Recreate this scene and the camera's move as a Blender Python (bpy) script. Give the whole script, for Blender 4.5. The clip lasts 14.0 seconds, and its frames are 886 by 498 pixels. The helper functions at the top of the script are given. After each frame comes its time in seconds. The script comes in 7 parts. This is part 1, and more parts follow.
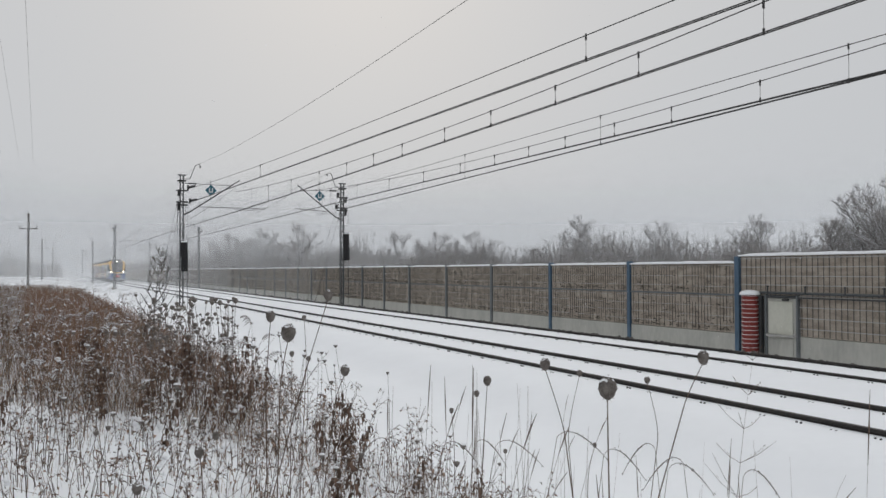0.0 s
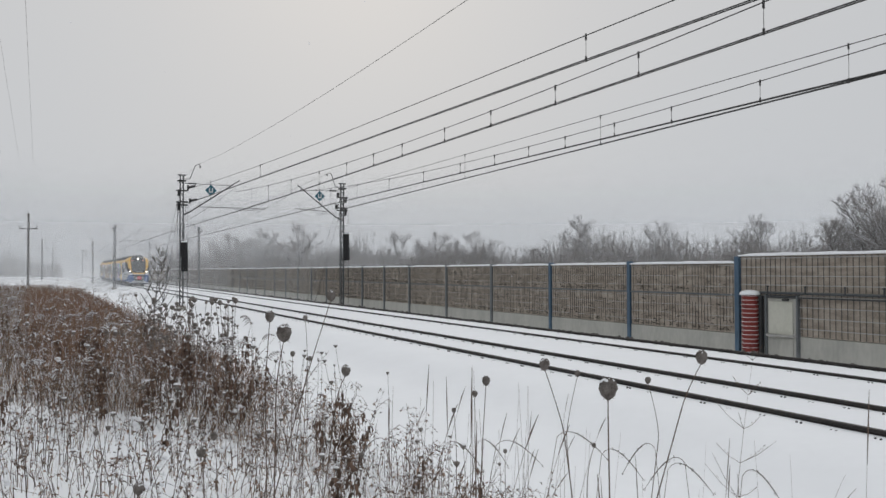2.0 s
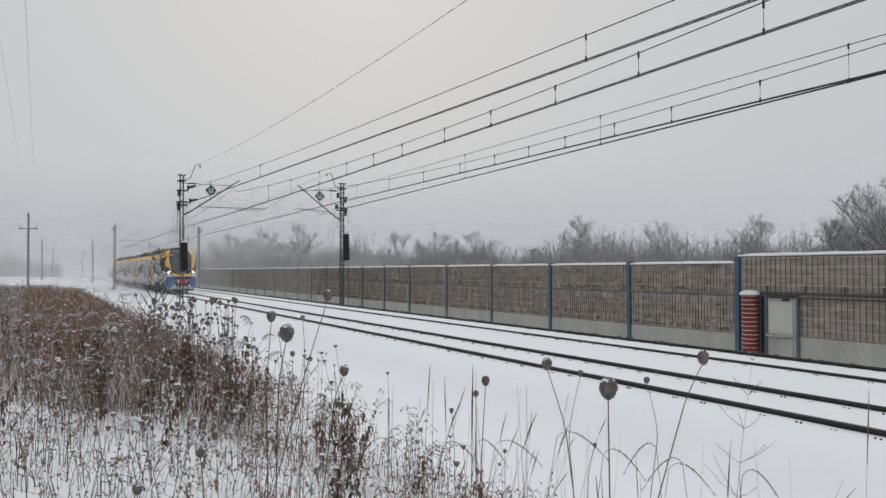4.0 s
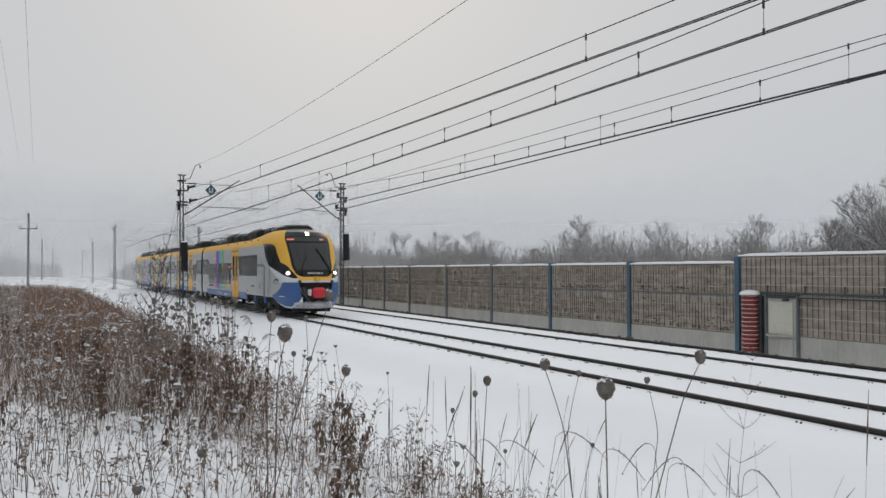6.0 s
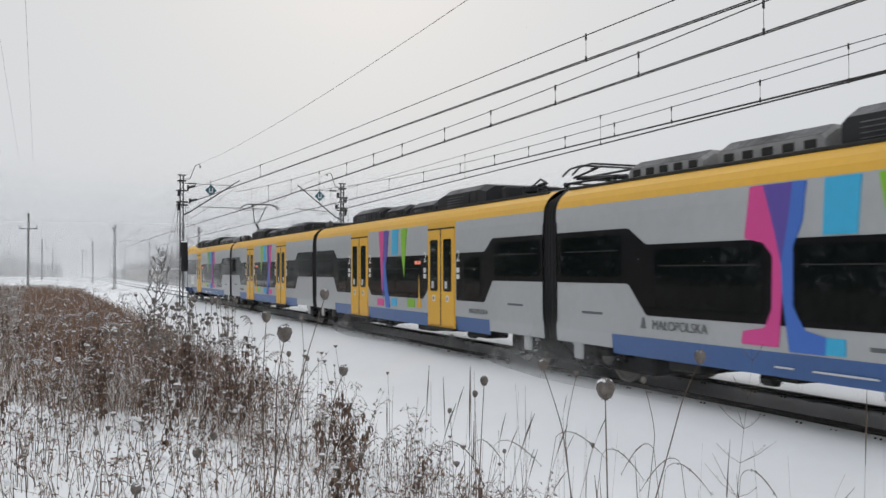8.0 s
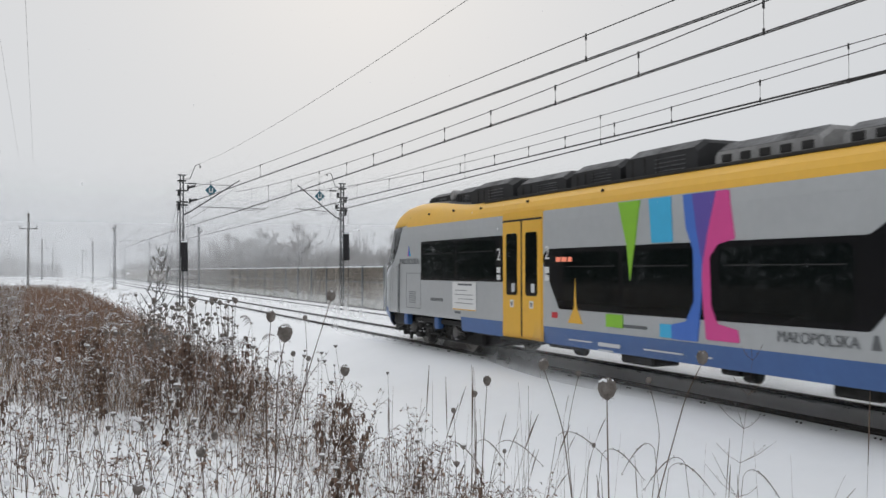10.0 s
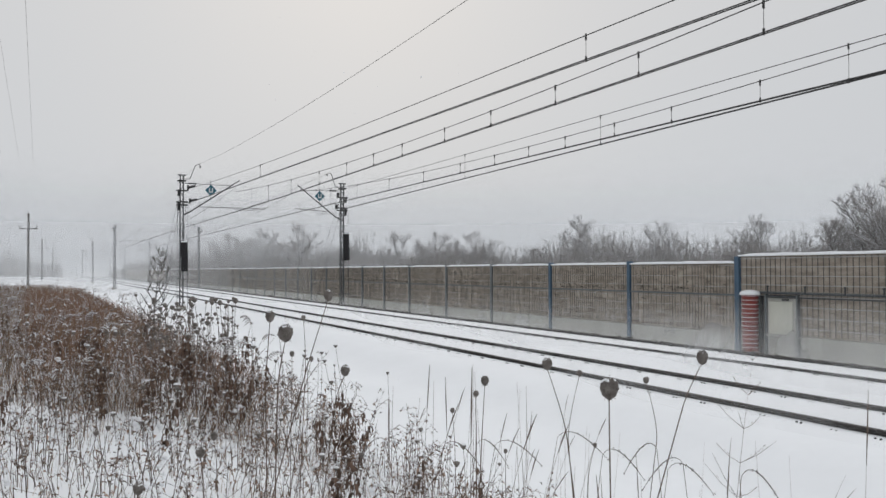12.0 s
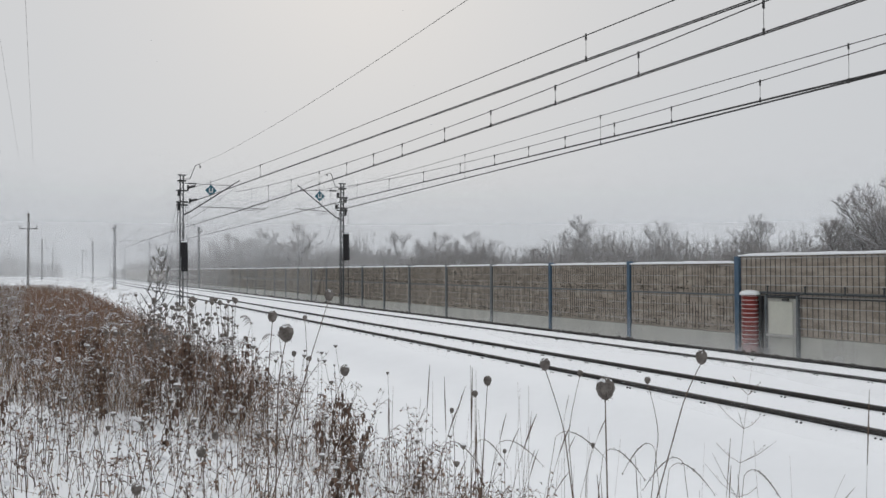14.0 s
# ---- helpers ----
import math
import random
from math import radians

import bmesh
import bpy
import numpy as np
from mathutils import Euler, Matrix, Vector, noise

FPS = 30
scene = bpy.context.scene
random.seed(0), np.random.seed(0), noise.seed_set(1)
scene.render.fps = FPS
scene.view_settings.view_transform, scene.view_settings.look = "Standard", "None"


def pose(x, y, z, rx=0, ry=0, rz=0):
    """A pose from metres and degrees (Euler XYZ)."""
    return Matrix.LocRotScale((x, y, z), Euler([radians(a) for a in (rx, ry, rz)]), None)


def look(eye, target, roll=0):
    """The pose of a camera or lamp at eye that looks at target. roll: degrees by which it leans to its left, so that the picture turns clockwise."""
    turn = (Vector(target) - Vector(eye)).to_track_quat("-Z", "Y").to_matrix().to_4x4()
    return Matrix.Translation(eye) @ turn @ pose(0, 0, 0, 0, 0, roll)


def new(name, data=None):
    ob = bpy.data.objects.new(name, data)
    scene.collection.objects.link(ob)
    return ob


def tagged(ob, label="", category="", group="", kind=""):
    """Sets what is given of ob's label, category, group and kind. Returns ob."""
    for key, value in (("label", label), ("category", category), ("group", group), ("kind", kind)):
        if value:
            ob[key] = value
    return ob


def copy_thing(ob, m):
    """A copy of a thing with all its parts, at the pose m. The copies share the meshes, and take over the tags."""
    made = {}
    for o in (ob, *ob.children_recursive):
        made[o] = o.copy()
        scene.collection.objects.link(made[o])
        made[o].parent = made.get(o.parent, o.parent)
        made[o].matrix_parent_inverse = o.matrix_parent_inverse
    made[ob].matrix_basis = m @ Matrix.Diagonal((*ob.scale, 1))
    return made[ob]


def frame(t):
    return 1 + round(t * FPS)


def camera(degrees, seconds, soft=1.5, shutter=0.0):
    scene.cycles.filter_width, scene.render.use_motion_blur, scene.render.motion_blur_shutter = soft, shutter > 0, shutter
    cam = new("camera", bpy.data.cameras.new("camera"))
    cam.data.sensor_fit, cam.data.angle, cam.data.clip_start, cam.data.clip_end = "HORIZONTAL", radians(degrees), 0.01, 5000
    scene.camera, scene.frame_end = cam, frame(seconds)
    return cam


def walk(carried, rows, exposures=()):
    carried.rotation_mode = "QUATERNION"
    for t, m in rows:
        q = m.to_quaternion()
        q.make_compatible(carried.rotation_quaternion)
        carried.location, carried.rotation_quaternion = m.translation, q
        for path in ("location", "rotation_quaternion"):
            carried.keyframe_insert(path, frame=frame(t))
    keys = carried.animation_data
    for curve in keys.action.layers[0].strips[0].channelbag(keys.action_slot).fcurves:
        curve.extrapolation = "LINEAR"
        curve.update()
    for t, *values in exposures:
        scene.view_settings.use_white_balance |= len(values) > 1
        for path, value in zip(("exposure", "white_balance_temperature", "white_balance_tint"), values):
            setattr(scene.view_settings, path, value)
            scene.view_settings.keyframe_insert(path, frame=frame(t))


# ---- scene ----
# ---- camera: stands still on the bank beside the line ----
cam = camera(52.24, 14.0, soft=1.5, shutter=0.08)
CAM_POSE = look((0, 0, 1.832), (19.759, 45.915, 2.998), -0.128)
walk(cam, [(0.0, CAM_POSE), (14.0, CAM_POSE)],
     exposures=[(0.0, -0.07), (5.5, -0.07), (6.5, -0.02), (7.0, 0.02), (7.5, 0.14), (8.3, 0.18), (10.4, 0.18), (11.0, 0.14), (11.5, 0.07), (12.0, 0.05), (14.0, 0.03)])

# ---- world: dull winter overcast, brighter towards the zenith ----
world = bpy.data.worlds.new("overcast")
scene.world = world
world.use_nodes = True
wn, wl = world.node_tree.nodes, world.node_tree.links
wn.clear()
w_out, w_bg = wn.new("ShaderNodeOutputWorld"), wn.new("ShaderNodeBackground")
w_sky = wn.new("ShaderNodeTexSky")
w_sky.sky_type, w_sky.sun_disc = "NISHITA", False
w_sky.sun_elevation, w_sky.sun_rotation = radians(24), radians(18)
w_sky.dust_density, w_sky.air_density = 6.0, 1.0
w_co, w_sep = wn.new("ShaderNodeTexCoord"), wn.new("ShaderNodeSeparateXYZ")
w_ramp = wn.new("ShaderNodeValToRGB")
w_ramp.color_ramp.elements[0].position, w_ramp.color_ramp.elements[0].color = 0.0, (5.95, 6.4, 6.95, 1)
w_ramp.color_ramp.elements[1].position, w_ramp.color_ramp.elements[1].color = 0.9, (8.4, 8.8, 9.3, 1)
w_mid = w_ramp.color_ramp.elements.new(0.3)
w_mid.color = (6.35, 6.6, 6.92, 1)
w_cloud = wn.new("ShaderNodeTexNoise")
w_cloud.inputs["Scale"].default_value, w_cloud.inputs["Detail"].default_value = 1.3, 3.0
w_warm = wn.new("ShaderNodeMixRGB")
w_warm.blend_type = "MULTIPLY"
w_warm.inputs["Color2"].default_value = (1.04, 1.0, 0.965, 1)
w_mix = wn.new("ShaderNodeMixRGB")
w_mix.inputs["Fac"].default_value = 0.98
wl.new(w_co.outputs["Generated"], w_sep.inputs[0])
wl.new(w_sep.outputs["Z"], w_ramp.inputs[0])
wl.new(w_co.outputs["Generated"], w_cloud.inputs["Vector"])
wl.new(w_cloud.outputs["Fac"], w_warm.inputs["Fac"])
wl.new(w_ramp.outputs[0], w_warm.inputs["Color1"])
wl.new(w_sky.outputs[0], w_mix.inputs["Color1"])
wl.new(w_warm.outputs[0], w_mix.inputs["Color2"])
wl.new(w_mix.outputs[0], w_bg.inputs["Color"])
w_bg.inputs["Strength"].default_value = 0.091
wl.new(w_bg.outputs[0], w_out.inputs[0])

sun_data = bpy.data.lights.new("sun", "SUN")
sun_data.energy, sun_data.angle, sun_data.color = 0.3, radians(35), (1.0, 0.95, 0.88)
sun = new("sun", sun_data)
sun.matrix_world = look((60, 120, 70), (0, 0, 0))
scene.cycles.transparent_max_bounces = 32

# ---- materials ----
def mat(name, color, rough=0.6, metal=0.0, var=0.25, scale=6.0, bump=0.0, coat=0.0, second=None, grime=0.0, spec=0.5, island=0.0, stretch=(1, 1, 1)):
    m = bpy.data.materials.new(name)
    m.use_nodes = True
    nt = m.node_tree
    b = nt.nodes["Principled BSDF"]
    b.inputs["Roughness"].default_value, b.inputs["Metallic"].default_value = rough, metal
    b.inputs["Coat Weight"].default_value = coat
    b.inputs["Specular IOR Level"].default_value = spec
    co = nt.nodes.new("ShaderNodeTexCoord")
    mp = nt.nodes.new("ShaderNodeMapping")
    mp.inputs["Scale"].default_value = stretch
    nt.links.new(co.outputs["Object"], mp.inputs["Vector"])
    n1, n2 = nt.nodes.new("ShaderNodeTexNoise"), nt.nodes.new("ShaderNodeTexNoise")
    n1.inputs["Scale"].default_value, n1.inputs["Detail"].default_value = scale, 4
    n2.inputs["Scale"].default_value, n2.inputs["Detail"].default_value = scale * 9, 3
    for n in (n1, n2):
        nt.links.new(mp.outputs[0], n.inputs["Vector"])
    add = nt.nodes.new("ShaderNodeMath")
    add.operation = "MULTIPLY_ADD"
    add.inputs[1].default_value = 0.4
    half = nt.nodes.new("ShaderNodeMath")
    half.operation = "MULTIPLY"
    half.inputs[1].default_value = 0.6
    nt.links.new(n1.outputs["Fac"], half.inputs[0])
    nt.links.new(n2.outputs["Fac"], add.inputs[0])
    nt.links.new(half.outputs[0], add.inputs[2])
    ramp = nt.nodes.new("ShaderNodeValToRGB")
    c2 = second or tuple(c * (1 - var) for c in color)
    ramp.color_ramp.elements[0].position, ramp.color_ramp.elements[1].position = 0.35, 0.65
    ramp.color_ramp.elements[0].color = (*c2, 1)
    ramp.color_ramp.elements[1].color = (*color, 1)
    nt.links.new(add.outputs[0], ramp.inputs[0])
    last = ramp.outputs[0]
    if island:
        geo = nt.nodes.new("ShaderNodeNewGeometry")
        hs = nt.nodes.new("ShaderNodeHueSaturation")
        ma = nt.nodes.new("ShaderNodeMapRange")
        ma.inputs["To Min"].default_value, ma.inputs["To Max"].default_value = 1 - island, 1 + island
        nt.links.new(geo.outputs["Random Per Island"], ma.inputs["Value"])
        nt.links.new(ma.outputs[0], hs.inputs["Value"])
        nt.links.new(last, hs.inputs["Color"])
        last = hs.outputs[0]
    nt.links.new(last, b.inputs["Base Color"])
    if grime:
        ro = nt.nodes.new("ShaderNodeMapRange")
        ro.inputs["To Min"].default_value, ro.inputs["To Max"].default_value = rough, min(1, rough + grime)
        nt.links.new(n1.outputs["Fac"], ro.inputs["Value"])
        nt.links.new(ro.outputs[0], b.inputs["Roughness"])
    if bump:
        bp = nt.nodes.new("ShaderNodeBump")
        bp.inputs["Strength"].default_value, bp.inputs["Distance"].default_value = min(1, bump * 10), bump
        nt.links.new(add.outputs[0], bp.inputs["Height"])
        nt.links.new(bp.outputs[0], b.inputs["Normal"])
    return m


def glow(name, color, strength):
    m = bpy.data.materials.new(name)
    m.use_nodes = True
    b = m.node_tree.nodes["Principled BSDF"]
    b.inputs["Base Color"].default_value = (*color, 1)
    b.inputs["Emission Color"].default_value = (*color, 1)
    b.inputs["Emission Strength"].default_value = strength
    return m


SNOW = mat("snow", (0.93, 0.945, 0.965), 0.75, var=0.03, scale=0.7, bump=0.012, spec=0.3)
CAP_SNOW = mat("cap snow", (0.90, 0.91, 0.93), 0.8, var=0.04, scale=3, bump=0.01, spec=0.3)
RAIL = mat("rusty rail steel", (0.05, 0.044, 0.041), 0.6, 0.3, var=0.5, scale=9, grime=0.2)
CLIP = mat("rail clip", (0.06, 0.055, 0.05), 0.7, 0.3)
BALLAST = mat("ballast", (0.12, 0.11, 0.1), 0.9, var=0.5, scale=18, bump=0.02)
GALV = mat("galvanised steel", (0.11, 0.115, 0.12), 0.55, 0.5, var=0.35, scale=3, grime=0.2)
DARK_STEEL = mat("dark weathered steel", (0.06, 0.06, 0.062), 0.6, 0.3, var=0.4, scale=5)
WEIGHT = mat("counterweight iron", (0.022, 0.022, 0.024), 0.75, 0.1, var=0.4, scale=8)
WIRE = mat("oxidised copper wire", (0.045, 0.043, 0.042), 0.55, 0.4, var=0.2)
CERAMIC = mat("brown ceramic", (0.05, 0.03, 0.025), 0.25, coat=0.4)
SIGN_BLUE = mat("sign blue", (0.015, 0.12, 0.17), 0.45, var=0.15)
WHITE = mat("white paint", (0.78, 0.78, 0.77), 0.5, var=0.06)
POST_BLUE = mat("blue steel post", (0.085, 0.15, 0.225), 0.5, 0.1, var=0.3, scale=3, grime=0.2)
# Plain grey steel; on the far barrier posts the grey is painted haze.
POST_GREY = mat("grey steel and haze-greyed post", (0.20, 0.215, 0.225), 0.55, 0.2, var=0.3, scale=3)
CONCRETE = mat("damp concrete", (0.50, 0.495, 0.45), 0.85, var=0.25, scale=1.2, bump=0.004, stretch=(1, 1, 0.4))
ABSORBER = mat("brown wood-wool absorber", (0.47, 0.41, 0.345), 0.95, scale=4, bump=0.03, second=(0.255, 0.215, 0.175), stretch=(1, 0.5, 1.6))
ABSORBER_DARK = mat("wet wood-wool absorber", (0.22, 0.195, 0.165), 0.95, var=0.45, scale=7, bump=0.03)
MESH_WIRE = mat("mesh wire", (0.13, 0.12, 0.11), 0.6, 0.3)
MESH_FROST = mat("frosted mesh wire", (0.52, 0.51, 0.49), 0.7, 0.1)
RED = mat("red corrugated plastic", (0.27, 0.04, 0.032), 0.5, var=0.3, scale=4)
DOOR_PALE = mat("pale door panel", (0.66, 0.66, 0.57), 0.6, var=0.15, scale=1.5)
WOOD_POLE = mat("weathered wooden pole", (0.09, 0.08, 0.07), 0.9, var=0.4, scale=3, stretch=(1, 1, 0.2))
NEEDLE = mat("dark evergreen needles", (0.032, 0.06, 0.028), 0.9, var=0.5, scale=2, island=0.5)
BARK = mat("bark", (0.085, 0.072, 0.062), 0.95, var=0.4, scale=4)
TWIG = mat("frosted twigs", (0.27, 0.245, 0.235), 0.95, var=0.35, scale=1.0, island=0.3)
FROST = mat("rime and snow on branches", (0.78, 0.79, 0.81), 0.85, var=0.05)
STRAW = mat("dry straw grass", (0.37, 0.265, 0.185), 0.9, var=0.45, scale=1.5, island=0.45)
RUST_GRASS = mat("rust-brown dead reeds", (0.285, 0.165, 0.105), 0.9, var=0.4, scale=0.8, island=0.4)
WEED = mat("dark dead weed", (0.14, 0.098, 0.074), 0.95, var=0.4, scale=3, island=0.4)
DARK_LEAF = mat("dark withered leaf", (0.15, 0.097, 0.071), 0.95, var=0.4, scale=6, island=0.5)
SEED = mat("brown seed head", (0.27, 0.245, 0.225), 0.95, scale=38, bump=0.003, second=(0.085, 0.07, 0.06))
T_GREY = mat("silver-grey train paint", (0.47, 0.485, 0.49), 0.36, 0.08, var=0.09, scale=0.8, coat=0.25, grime=0.25)
T_LIGHT = mat("pale grey train paint", (0.66, 0.68, 0.70), 0.38, 0.05, var=0.06, scale=1, coat=0.2)
T_YELLOW = mat("yellow train paint", (0.84, 0.47, 0.05), 0.5, var=0.08, scale=0.8, coat=0.08, grime=0.2)
T_BLUE = mat("blue train paint", (0.046, 0.124, 0.331), 0.4, var=0.15, scale=1.2, coat=0.2, grime=0.25)
T_BLACK = mat("black gloss paint", (0.008, 0.008, 0.009), 0.25, var=0.1, spec=0.25)
T_RUBBER = mat("black gangway rubber", (0.018, 0.018, 0.019), 0.75, var=0.2)
T_ROOF = mat("dark roof equipment", (0.022, 0.022, 0.024), 0.7, var=0.35, scale=2)
T_DUST_SHEEN = mat("snow-dusted, sheen-lightened roof edge", (0.20, 0.203, 0.21), 0.8, scale=1.6, second=(0.035, 0.035, 0.037))
T_ROOFPALE = mat("pale roof container", (0.36, 0.355, 0.35), 0.6, 0.1, var=0.35, scale=2)
T_UNDER = mat("grimy running gear", (0.016, 0.015, 0.014), 0.85, 0.0, scale=6, bump=0.006, second=(0.032, 0.031, 0.03))
ICE = mat("grey packed snow", (0.70, 0.71, 0.73), 0.85, scale=7, bump=0.02, second=(0.27, 0.27, 0.28))
T_WHEEL = mat("worn wheel steel", (0.14, 0.133, 0.127), 0.5, 0.4, var=0.4, scale=5)
GLASS = mat("tinted window glass", (0.006, 0.008, 0.008), 0.04, var=0.1, spec=0.32)
SCREEN = mat("windscreen glass", (0.03, 0.034, 0.036), 0.06, var=0.1, spec=0.45)
COVER_RED = mat("red coupler cover", (0.62, 0.03, 0.045), 0.6, var=0.15, scale=4)
PINK, PURPLE = mat("pink decal", (0.72, 0.07, 0.30), 0.45, var=0.05), mat("purple decal", (0.12, 0.08, 0.38), 0.45, var=0.05)
CYAN, LIME, ROYAL = mat("cyan decal", (0.05, 0.46, 0.75), 0.45, var=0.05), mat("lime decal", (0.25, 0.55, 0.03), 0.45, var=0.05), mat("royal blue decal", (0.06, 0.17, 0.58), 0.45, var=0.05)
PRINT = mat("grey print", (0.12, 0.125, 0.13), 0.6, var=0.1)
LAMP = glow("headlight glow", (1.0, 0.86, 0.66), 14.0)
LED = glow("amber display", (0.9, 0.25, 0.15), 0.3)


# Haze as a sheet: fixed pale colour, alpha fading towards the top.
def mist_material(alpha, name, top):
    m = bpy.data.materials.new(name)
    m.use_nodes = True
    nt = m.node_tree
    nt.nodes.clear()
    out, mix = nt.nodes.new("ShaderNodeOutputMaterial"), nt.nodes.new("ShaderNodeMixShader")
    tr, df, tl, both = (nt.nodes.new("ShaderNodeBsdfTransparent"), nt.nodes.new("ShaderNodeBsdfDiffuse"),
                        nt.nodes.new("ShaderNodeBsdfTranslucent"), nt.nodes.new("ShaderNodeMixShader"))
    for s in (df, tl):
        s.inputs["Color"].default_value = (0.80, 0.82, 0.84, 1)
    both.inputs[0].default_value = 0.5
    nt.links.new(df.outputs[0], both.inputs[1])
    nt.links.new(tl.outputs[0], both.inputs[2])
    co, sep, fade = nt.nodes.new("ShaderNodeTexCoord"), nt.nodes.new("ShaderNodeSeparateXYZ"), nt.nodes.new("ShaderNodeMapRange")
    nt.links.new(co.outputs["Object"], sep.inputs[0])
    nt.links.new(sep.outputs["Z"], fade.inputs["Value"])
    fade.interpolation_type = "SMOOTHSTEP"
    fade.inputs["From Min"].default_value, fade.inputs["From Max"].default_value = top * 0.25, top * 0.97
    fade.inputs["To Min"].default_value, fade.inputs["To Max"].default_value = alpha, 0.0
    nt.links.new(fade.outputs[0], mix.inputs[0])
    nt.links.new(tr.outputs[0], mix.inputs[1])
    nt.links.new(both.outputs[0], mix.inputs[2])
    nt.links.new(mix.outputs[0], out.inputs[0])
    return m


# ---- mesh tools ----
class Mesh:
    """Collects vertices and faces, then becomes one mesh object."""

    def __init__(self):
        self.v, self.f = [], []

    def add(self, verts, faces):
        o = len(self.v)
        self.v.extend([tuple(p) for p in verts])
        self.f.extend([tuple(i + o for i in q) for q in faces])
        return self

    def box(self, c, s, bevel=0.0, rot=None):
        x, y, z = s[0] / 2, s[1] / 2, s[2] / 2
        b = min(bevel, 0.45 * min(s))
        if b <= 0:
            pts = [(sx * x, sy * y, sz * z) for sx in (-1, 1) for sy in (-1, 1) for sz in (-1, 1)]
            fs = [(0, 1, 3, 2), (4, 6, 7, 5), (0, 4, 5, 1), (2, 3, 7, 6), (0, 2, 6, 4), (1, 5, 7, 3)]
        else:
            pts, ix = [], {}
            for sx in (-1, 1):
                for sy in (-1, 1):
                    for sz in (-1, 1):
                        for ax in range(3):
                            q = [sx * x, sy * y, sz * z]
                            for k in range(3):
                                if k != ax:
                                    q[k] -= (sx, sy, sz)[k] * b
                            ix[sx, sy, sz, ax] = len(pts)
                            pts.append(tuple(q))
            fs = []
            for ax in range(3):
                a2, a3 = (ax + 1) % 3, (ax + 2) % 3
                for sg in (-1, 1):
                    q = []
                    for s2, s3 in ((-1, -1), (1, -1), (1, 1), (-1, 1)):
                        k = [0, 0, 0]
                        k[ax], k[a2], k[a3] = sg, s2, s3
                        q.append(ix[(*k, ax)])
                    fs.append(tuple(q if sg > 0 else q[::-1]))
                for s2 in (-1, 1):
                    for s3 in (-1, 1):
                        k0, k1 = [0, 0, 0], [0, 0, 0]
                        k0[ax], k1[ax] = -1, 1
                        k0[a2] = k1[a2] = s2
                        k0[a3] = k1[a3] = s3
                        q = [ix[(*k0, a2)], ix[(*k1, a2)], ix[(*k1, a3)], ix[(*k0, a3)]]
                        fs.append(tuple(q if s2 * s3 > 0 else q[::-1]))
            for sx in (-1, 1):
                for sy in (-1, 1):
                    for sz in (-1, 1):
                        q = [ix[sx, sy, sz, 0], ix[sx, sy, sz, 1], ix[sx, sy, sz, 2]]
                        fs.append(tuple(q if sx * sy * sz > 0 else q[::-1]))
        if rot is not None:
            pts = [rot @ Vector(p) for p in pts]
        return self.add([(p[0] + c[0], p[1] + c[1], p[2] + c[2]) for p in pts], fs)

    def tube(self, path, radii, n=6, caps=True):
        path = [Vector(p) for p in path]
        if not isinstance(radii, (list, tuple)):
            radii = [radii] * len(path)
        rings = []
        for i, p in enumerate(path):
            d = (path[min(i + 1, len(path) - 1)] - path[max(i - 1, 0)]).normalized()
            a = d.cross(Vector((0, 0, 1)) if abs(d.z) < 0.95 else Vector((1, 0, 0))).normalized()
            b = d.cross(a)
            rings.append([p + radii[i] * (math.cos(2 * math.pi * k / n) * a + math.sin(2 * math.pi * k / n) * b) for k in range(n)])
        fs = [(i * n + k, (i + 1) * n + k, (i + 1) * n + (k + 1) % n, i * n + (k + 1) % n) for i in range(len(path) - 1) for k in range(n)]
        if caps and n > 2:
            fs += [tuple(range(n)), tuple((len(path) - 1) * n + k for k in range(n - 1, -1, -1))]
        return self.add([q for r in rings for q in r], fs)

    def lathe(self, c, prof, n=10, axis="z", caps=True):
        """prof: pairs of radius and height along the axis."""
        pts = []
        for r, h in prof:
            for k in range(n):
                a, b = r * math.cos(2 * math.pi * k / n), r * math.sin(2 * math.pi * k / n)
                q = {"z": (a, b, h), "x": (h, a, b), "y": (a, h, b)}[axis]
                pts.append((q[0] + c[0], q[1] + c[1], q[2] + c[2]))
        m = len(prof)
        fs = [(i * n + k, i * n + (k + 1) % n, (i + 1) * n + (k + 1) % n, (i + 1) * n + k) for i in range(m - 1) for k in range(n)]
        if caps:
            fs += [tuple(range(n - 1, -1, -1)), tuple((m - 1) * n + k for k in range(n))]
        return self.add(pts, fs)

    def prism(self, pts2, at, depth, axis="x"):
        """A flat outline pushed along an axis; pts2 are (y, z) for x, (x, z) for y, (x, y) for z."""
        n = len(pts2)

        def place(q, h):
            return {"x": (h, q[0], q[1]), "y": (q[0], h, q[1]), "z": (q[0], q[1], h)}[axis]
        pts = [place(q, at) for q in pts2] + [place(q, at + depth) for q in pts2]
        return self.add(pts, [tuple(range(n))[::-1], tuple(range(n, 2 * n))] + [(k, (k + 1) % n, n + (k + 1) % n, n + k) for k in range(n)])

    def mesh(self, name, material, smooth=False):
        me = bpy.data.meshes.new(name)
        me.from_pydata(self.v, [], self.f)
        for m in (material if isinstance(material, (list, tuple)) else [material]):
            me.materials.append(m)
        if smooth:
            me.shade_smooth()
        return me


def part(name, m, material, parent=None, label="", smooth=False):
    ob = new(name, m.mesh(name, material, smooth) if isinstance(m, Mesh) else m)
    if not isinstance(m, Mesh) and material is not None and not ob.data.materials:
        ob.data.materials.append(material)
    if parent is not None:
        ob.parent = parent
    if label:
        ob["label"] = label
    return ob


